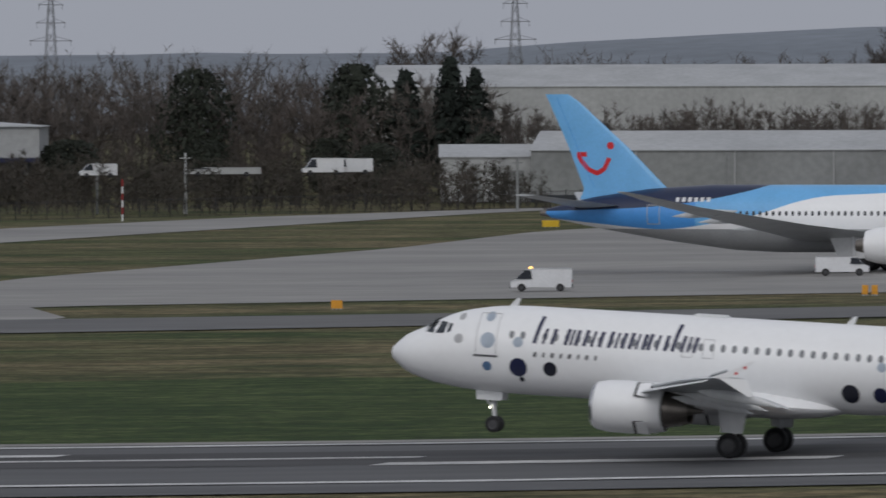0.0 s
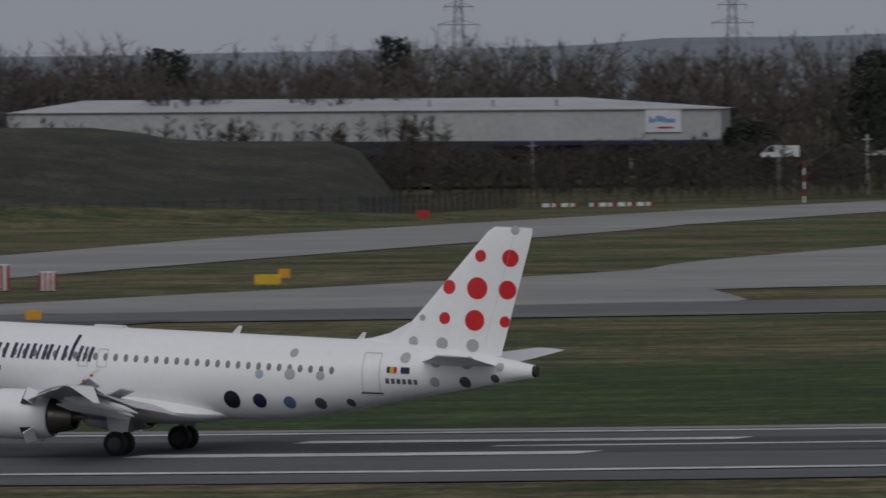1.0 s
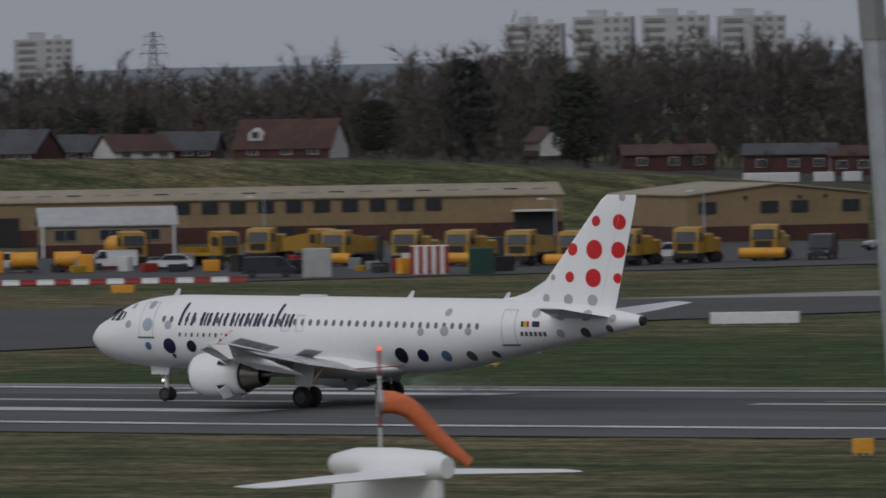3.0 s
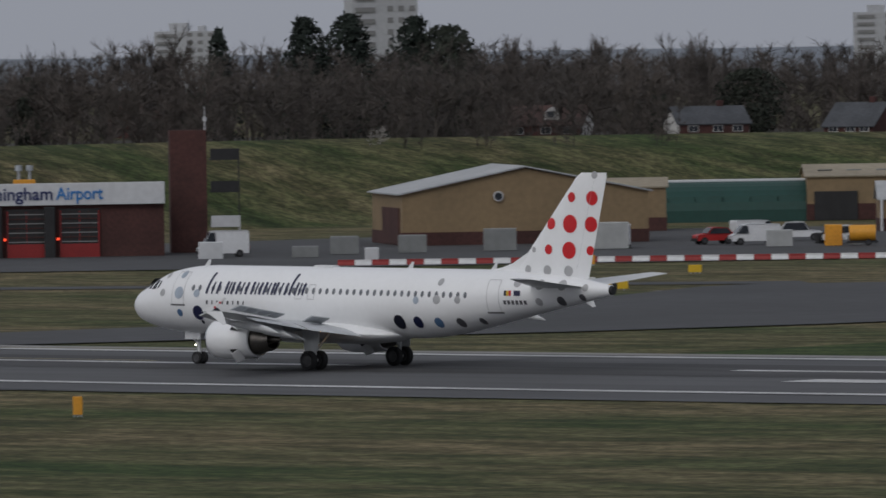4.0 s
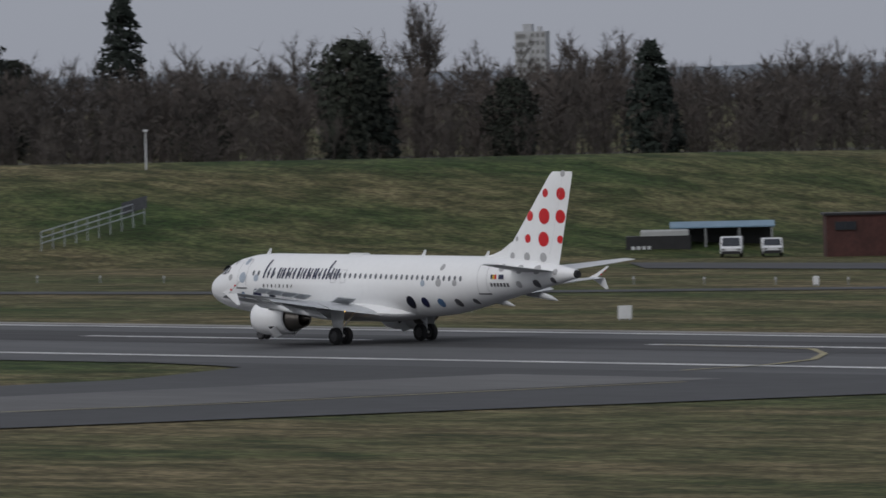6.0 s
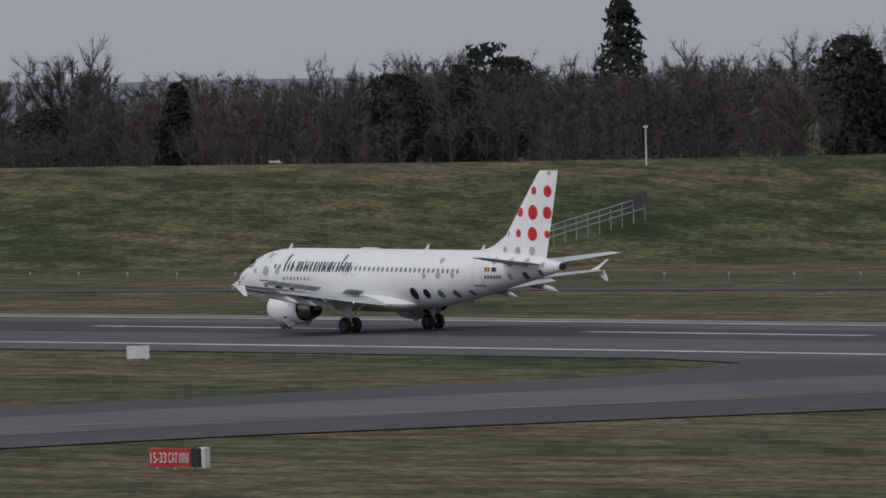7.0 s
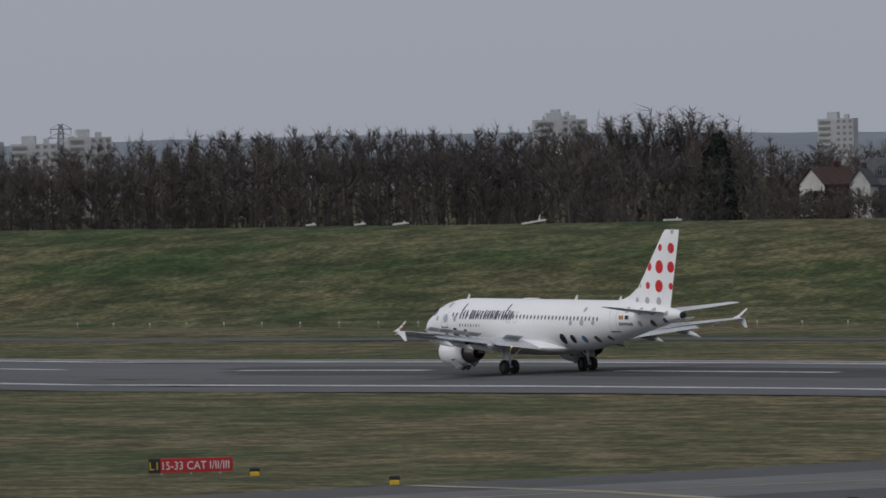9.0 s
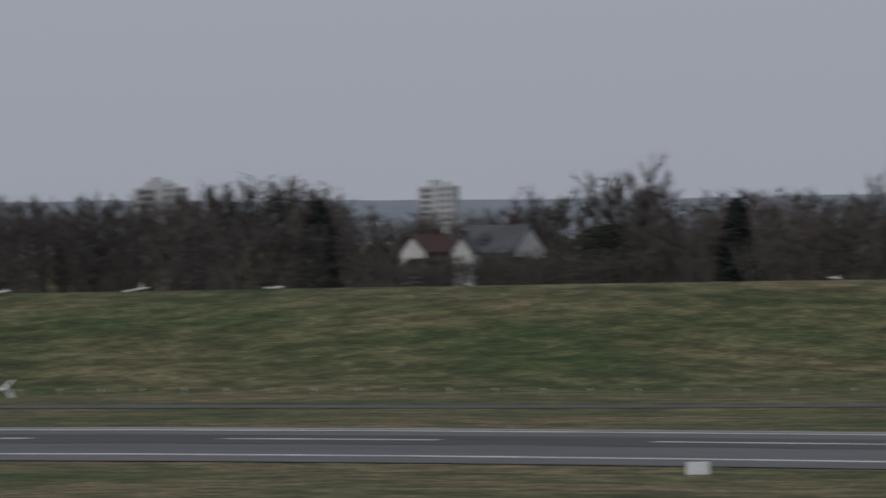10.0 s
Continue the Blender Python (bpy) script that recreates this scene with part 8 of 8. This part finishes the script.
# ---- airfield fence ----
def fence(line, label):
    root = thing("fence", pose(0, 0, 0), label, "fence")
    cum = [0.0]
    for p0, p1 in zip(line, line[1:]):
        cum.append(cum[-1] + math.dist(p0, p1))
    b = Build()
    b.box(0, 0, -0.2, 0.14, 0.14, 2.9)
    pm = b.mesh("post", ["black"])
    wires = Build()
    n = int(cum[-1] / 3.0)
    at_ = lambda d: (float(np.interp(d, cum, [q[0] for q in line])), float(np.interp(d, cum, [q[1] for q in line])))
    for k in range(n + 1):
        x, y = at_(k * 3.0)
        ob = new("post", pm)
        ob.parent, ob.location = root, (x, y, gz(x, y))
        if k < n:
            for j in range(6):
                px, py = at_(k * 3.0 + 0.5 * j)
                wires.box(px, py, gz(px, py), 0.05, 0.05, 2.5)
            qx, qy = at_(k * 3.0 + 3.0)
            for z in (0.1, 1.25, 2.45):
                wires.tube((x, y, gz(x, y) + z), (qx, qy, gz(qx, qy) + z), 0.035, n=3)
    tagged(part("mesh", wires, "black", root), kind="stuff")


fence([(-350, 1400), (-405, 1352), (-440, 1290), (-482, 1200), (-474, 1126), (-503, 1080), (-533, 1024), (-561, 934), (-576, 873)], "tall dark mesh fence along the airfield's edge")

# ---- small things on the bank ----
fr = thing("steel_frame", pose(-724, 584, 3.0, 0, 0, 0), "rusty lattice frame lying on the grass bank", "frame")
A, B = Vector((1.6, -7.6, -0.5)), Vector((-2.0, 8.2, 2.1))
for s in (0.0, 0.55, 1.1):
    b = Build()
    b.tube(A + Vector((0, 0, s)), B + Vector((0, 0, s)), 0.06, n=6)
    part("rail", b, "steel", fr)
for k in range(10):
    p = A.lerp(B, k / 9)
    b = Build()
    b.tube(p, p + Vector((0, 0, 1.1)), 0.05, n=6)
    b.tube(p, p + Vector((0, 0, -1.2)), 0.05, n=6)
    part("rung", b, "steel", fr)
b = Build()
p = A.lerp(B, 0.9)
b.prism([p + Vector((-0.8, -0.9, 0.0)), p + Vector((0.9, 0.9, 0.7)), p + Vector((0.9, 0.9, 1.9)), p + Vector((-0.8, -0.9, 1.2))], (0.1, -0.1, 0))
part("panel", b, "slate", fr)
for x, y, w in ((-930, 582, 1.8), (-938, 581.5, 1.3), (-880, 586, 2.0), (-948, 581, 1.2), (-905, 584, 2.8), (-800, 603, 1.2)):
    sl = thing("slab", pose(x, y, 9.75, 0, rng.uniform(-9, 9), rng.uniform(-25, 25) + face(x, y)), "pale broken slab on top of the bank", "slab", "broken slabs")
    b = Build()
    b.box(0, 0, 0, w, 0.7, 0.2, ch=0.05)
    part("block", b, "render", sl)
    b = Build()
    b.tube((w * 0.2, 0, 0.1), (w * 0.3, 0, 0.8 if w > 2 else 0.4), 0.12, 0.05, 6)
    part("stub", b, "render", sl)
cone = thing("traffic_cone", pose(-243, 870, gz(-243, 870) + 0.08), "orange traffic cone on the apron", "cone")
b = Build()
b.tube((0, 0, 0.05), (0, 0, 0.75), 0.24, 0.05, 12)
part("cone", b, "signora", cone)
b = Build()
b.box(0, 0, 0, 0.5, 0.5, 0.06)
part("base", b, "signora", cone)


# roof of another parked aircraft, just reaching into the bottom of the view
pr = thing("parked_aircraft", pose(-234.2, 232.6, gz(-234, 232), 0, 0, face(-234, 232) + 1), "white upper hull of an aircraft parked close by", "airplane")
b = Build()
b.loft(hull_rings([(0, 3.3), (0.8, 3.95), (3, 4.1), (9, 4.12), (11, 3.7)], [(0, 2.0), (2, 1.0), (9, 1.0), (11, 1.8)], [(0, 0.5), (2, 1.5), (9, 1.5), (11, 0.6)], 0, 11, 24, 28, 1, 6))
part("fuselage", b, "white", pr, "", True)
for px in (-3, 2.5):
    b = Build()
    b.tube((px, 0, 0), (px, 0, 1.3), 0.2, n=10)
    part("gear_leg", b, "white2", pr)

# tyre smoke from the touchdown of the nose wheels
smoke = thing("tyre_smoke", pose(-321, 437, -4), "thin pale puff of tyre smoke over the runway", "smoke")
for dx, dy, dz, r in ((0, 0, 0.5, 0.9), (1.6, 0.3, 0.45, 0.8), (3.2, 0, 0.5, 0.75), (-1.5, 0, 0.55, 0.9), (-2.9, 0.2, 0.45, 0.7), (4.8, 0, 0.4, 0.5)):
    b = Build()
    b.loft([[(dx + 1.7 * r * math.sin(math.pi * (i + 0.01) / 8) * math.cos(2 * math.pi * k / 16), dy + r * math.sin(math.pi * (i + 0.01) / 8) * math.sin(2 * math.pi * k / 16), dz - 0.6 * r * math.cos(math.pi * (i + 0.01) / 8)) for k in range(16)] for i in range(9)])
    part("puff", b, "bale", smoke, "", True)

# ---- movement ----
def motions():
    walk(airliner, [
        (0.0, pose(-125.12, 424.81, gz(-125.12, 424.81) + 0.38, 0, 2.95, 0)),
        (0.5, pose(-157.53, 424.81, gz(-157.53, 424.81) + 0.20, 0, 2.70, 0)),
        (1.0, pose(-189.93, 424.81, gz(-189.93, 424.81) + 0.08, 0, 2.44, 0)),
        (1.5, pose(-222.44, 424.81, gz(-222.44, 424.81) + 0.08, 0, 2.06, 0)),
        (2.0, pose(-254.71, 424.81, gz(-254.71, 424.81) + 0.08, 0, 1.56, 0)),
        (2.5, pose(-286.39, 424.81, gz(-286.39, 424.81) + 0.08, 0, 1.21, 0)),
        (3.0, pose(-317.65, 424.81, gz(-317.65, 424.81) + 0.08, 0, 0.45, 0)),
        (3.5, pose(-348.55, 424.81, gz(-348.55, 424.81) + 0.08, 0, 0.45, 0)),
        (4.0, pose(-379.00, 424.81, gz(-379.00, 424.81) + 0.08, 0, 0.45, 0)),
        (4.5, pose(-408.86, 424.81, gz(-408.86, 424.81) + 0.08, 0, 0.45, 0)),
        (5.0, pose(-438.20, 424.81, gz(-438.20, 424.81) + 0.08, 0, 0.45, 0)),
        (5.5, pose(-467.08, 424.81, gz(-467.08, 424.81) + 0.08, 0, 0.45, 0)),
        (6.0, pose(-495.39, 424.81, gz(-495.39, 424.81) + 0.08, 0, 0.45, 0)),
        (6.5, pose(-522.95, 424.81, gz(-522.95, 424.81) + 0.08, 0, 0.45, 0)),
        (7.0, pose(-550.07, 424.81, gz(-550.07, 424.81) + 0.08, 0, 0.45, 0)),
        (7.5, pose(-577.02, 424.81, gz(-577.02, 424.81) + 0.08, 0, 0.45, 0)),
        (8.0, pose(-603.75, 424.81, gz(-603.75, 424.81) + 0.08, 0, 0.45, 0)),
        (8.5, pose(-630.34, 424.81, gz(-630.34, 424.81) + 0.08, 0, 0.45, 0)),
        (9.0, pose(-656.69, 424.81, gz(-656.69, 424.81) + 0.08, 0, 0.45, 0)),
        (9.5, pose(-682.67, 424.81, gz(-682.67, 424.81) + 0.08, 0, 0.45, 0)),
        (10.0, pose(-708.50, 424.81, gz(-708.50, 424.81) + 0.08, 0, 0.45, 0)),
    ])
    for door, shut in reverser_doors:
        walk(door, [(0.0, shut), (0.15, shut), (0.6, pose(0, 0, 0)), (10.0, pose(0, 0, 0))])
    for leg in main_legs:
        walk(leg, [(0.0, pose(0, 0, -0.30)), (0.5, pose(0, 0, -0.12)), (1.0, pose(0, 0, 0)), (10.0, pose(0, 0, 0))])
    walk(smoke, [(0.0, pose(-316, 437, -4)), (2.75, pose(-316, 437, -4)), (2.9, pose(-318, 437, 0.2)), (3.2, pose(-321, 437, 0.35)), (3.6, pose(-322, 437, 0.5)), (4.2, pose(-322, 437, -4)), (10.0, pose(-322, 437, -4))])


motions()
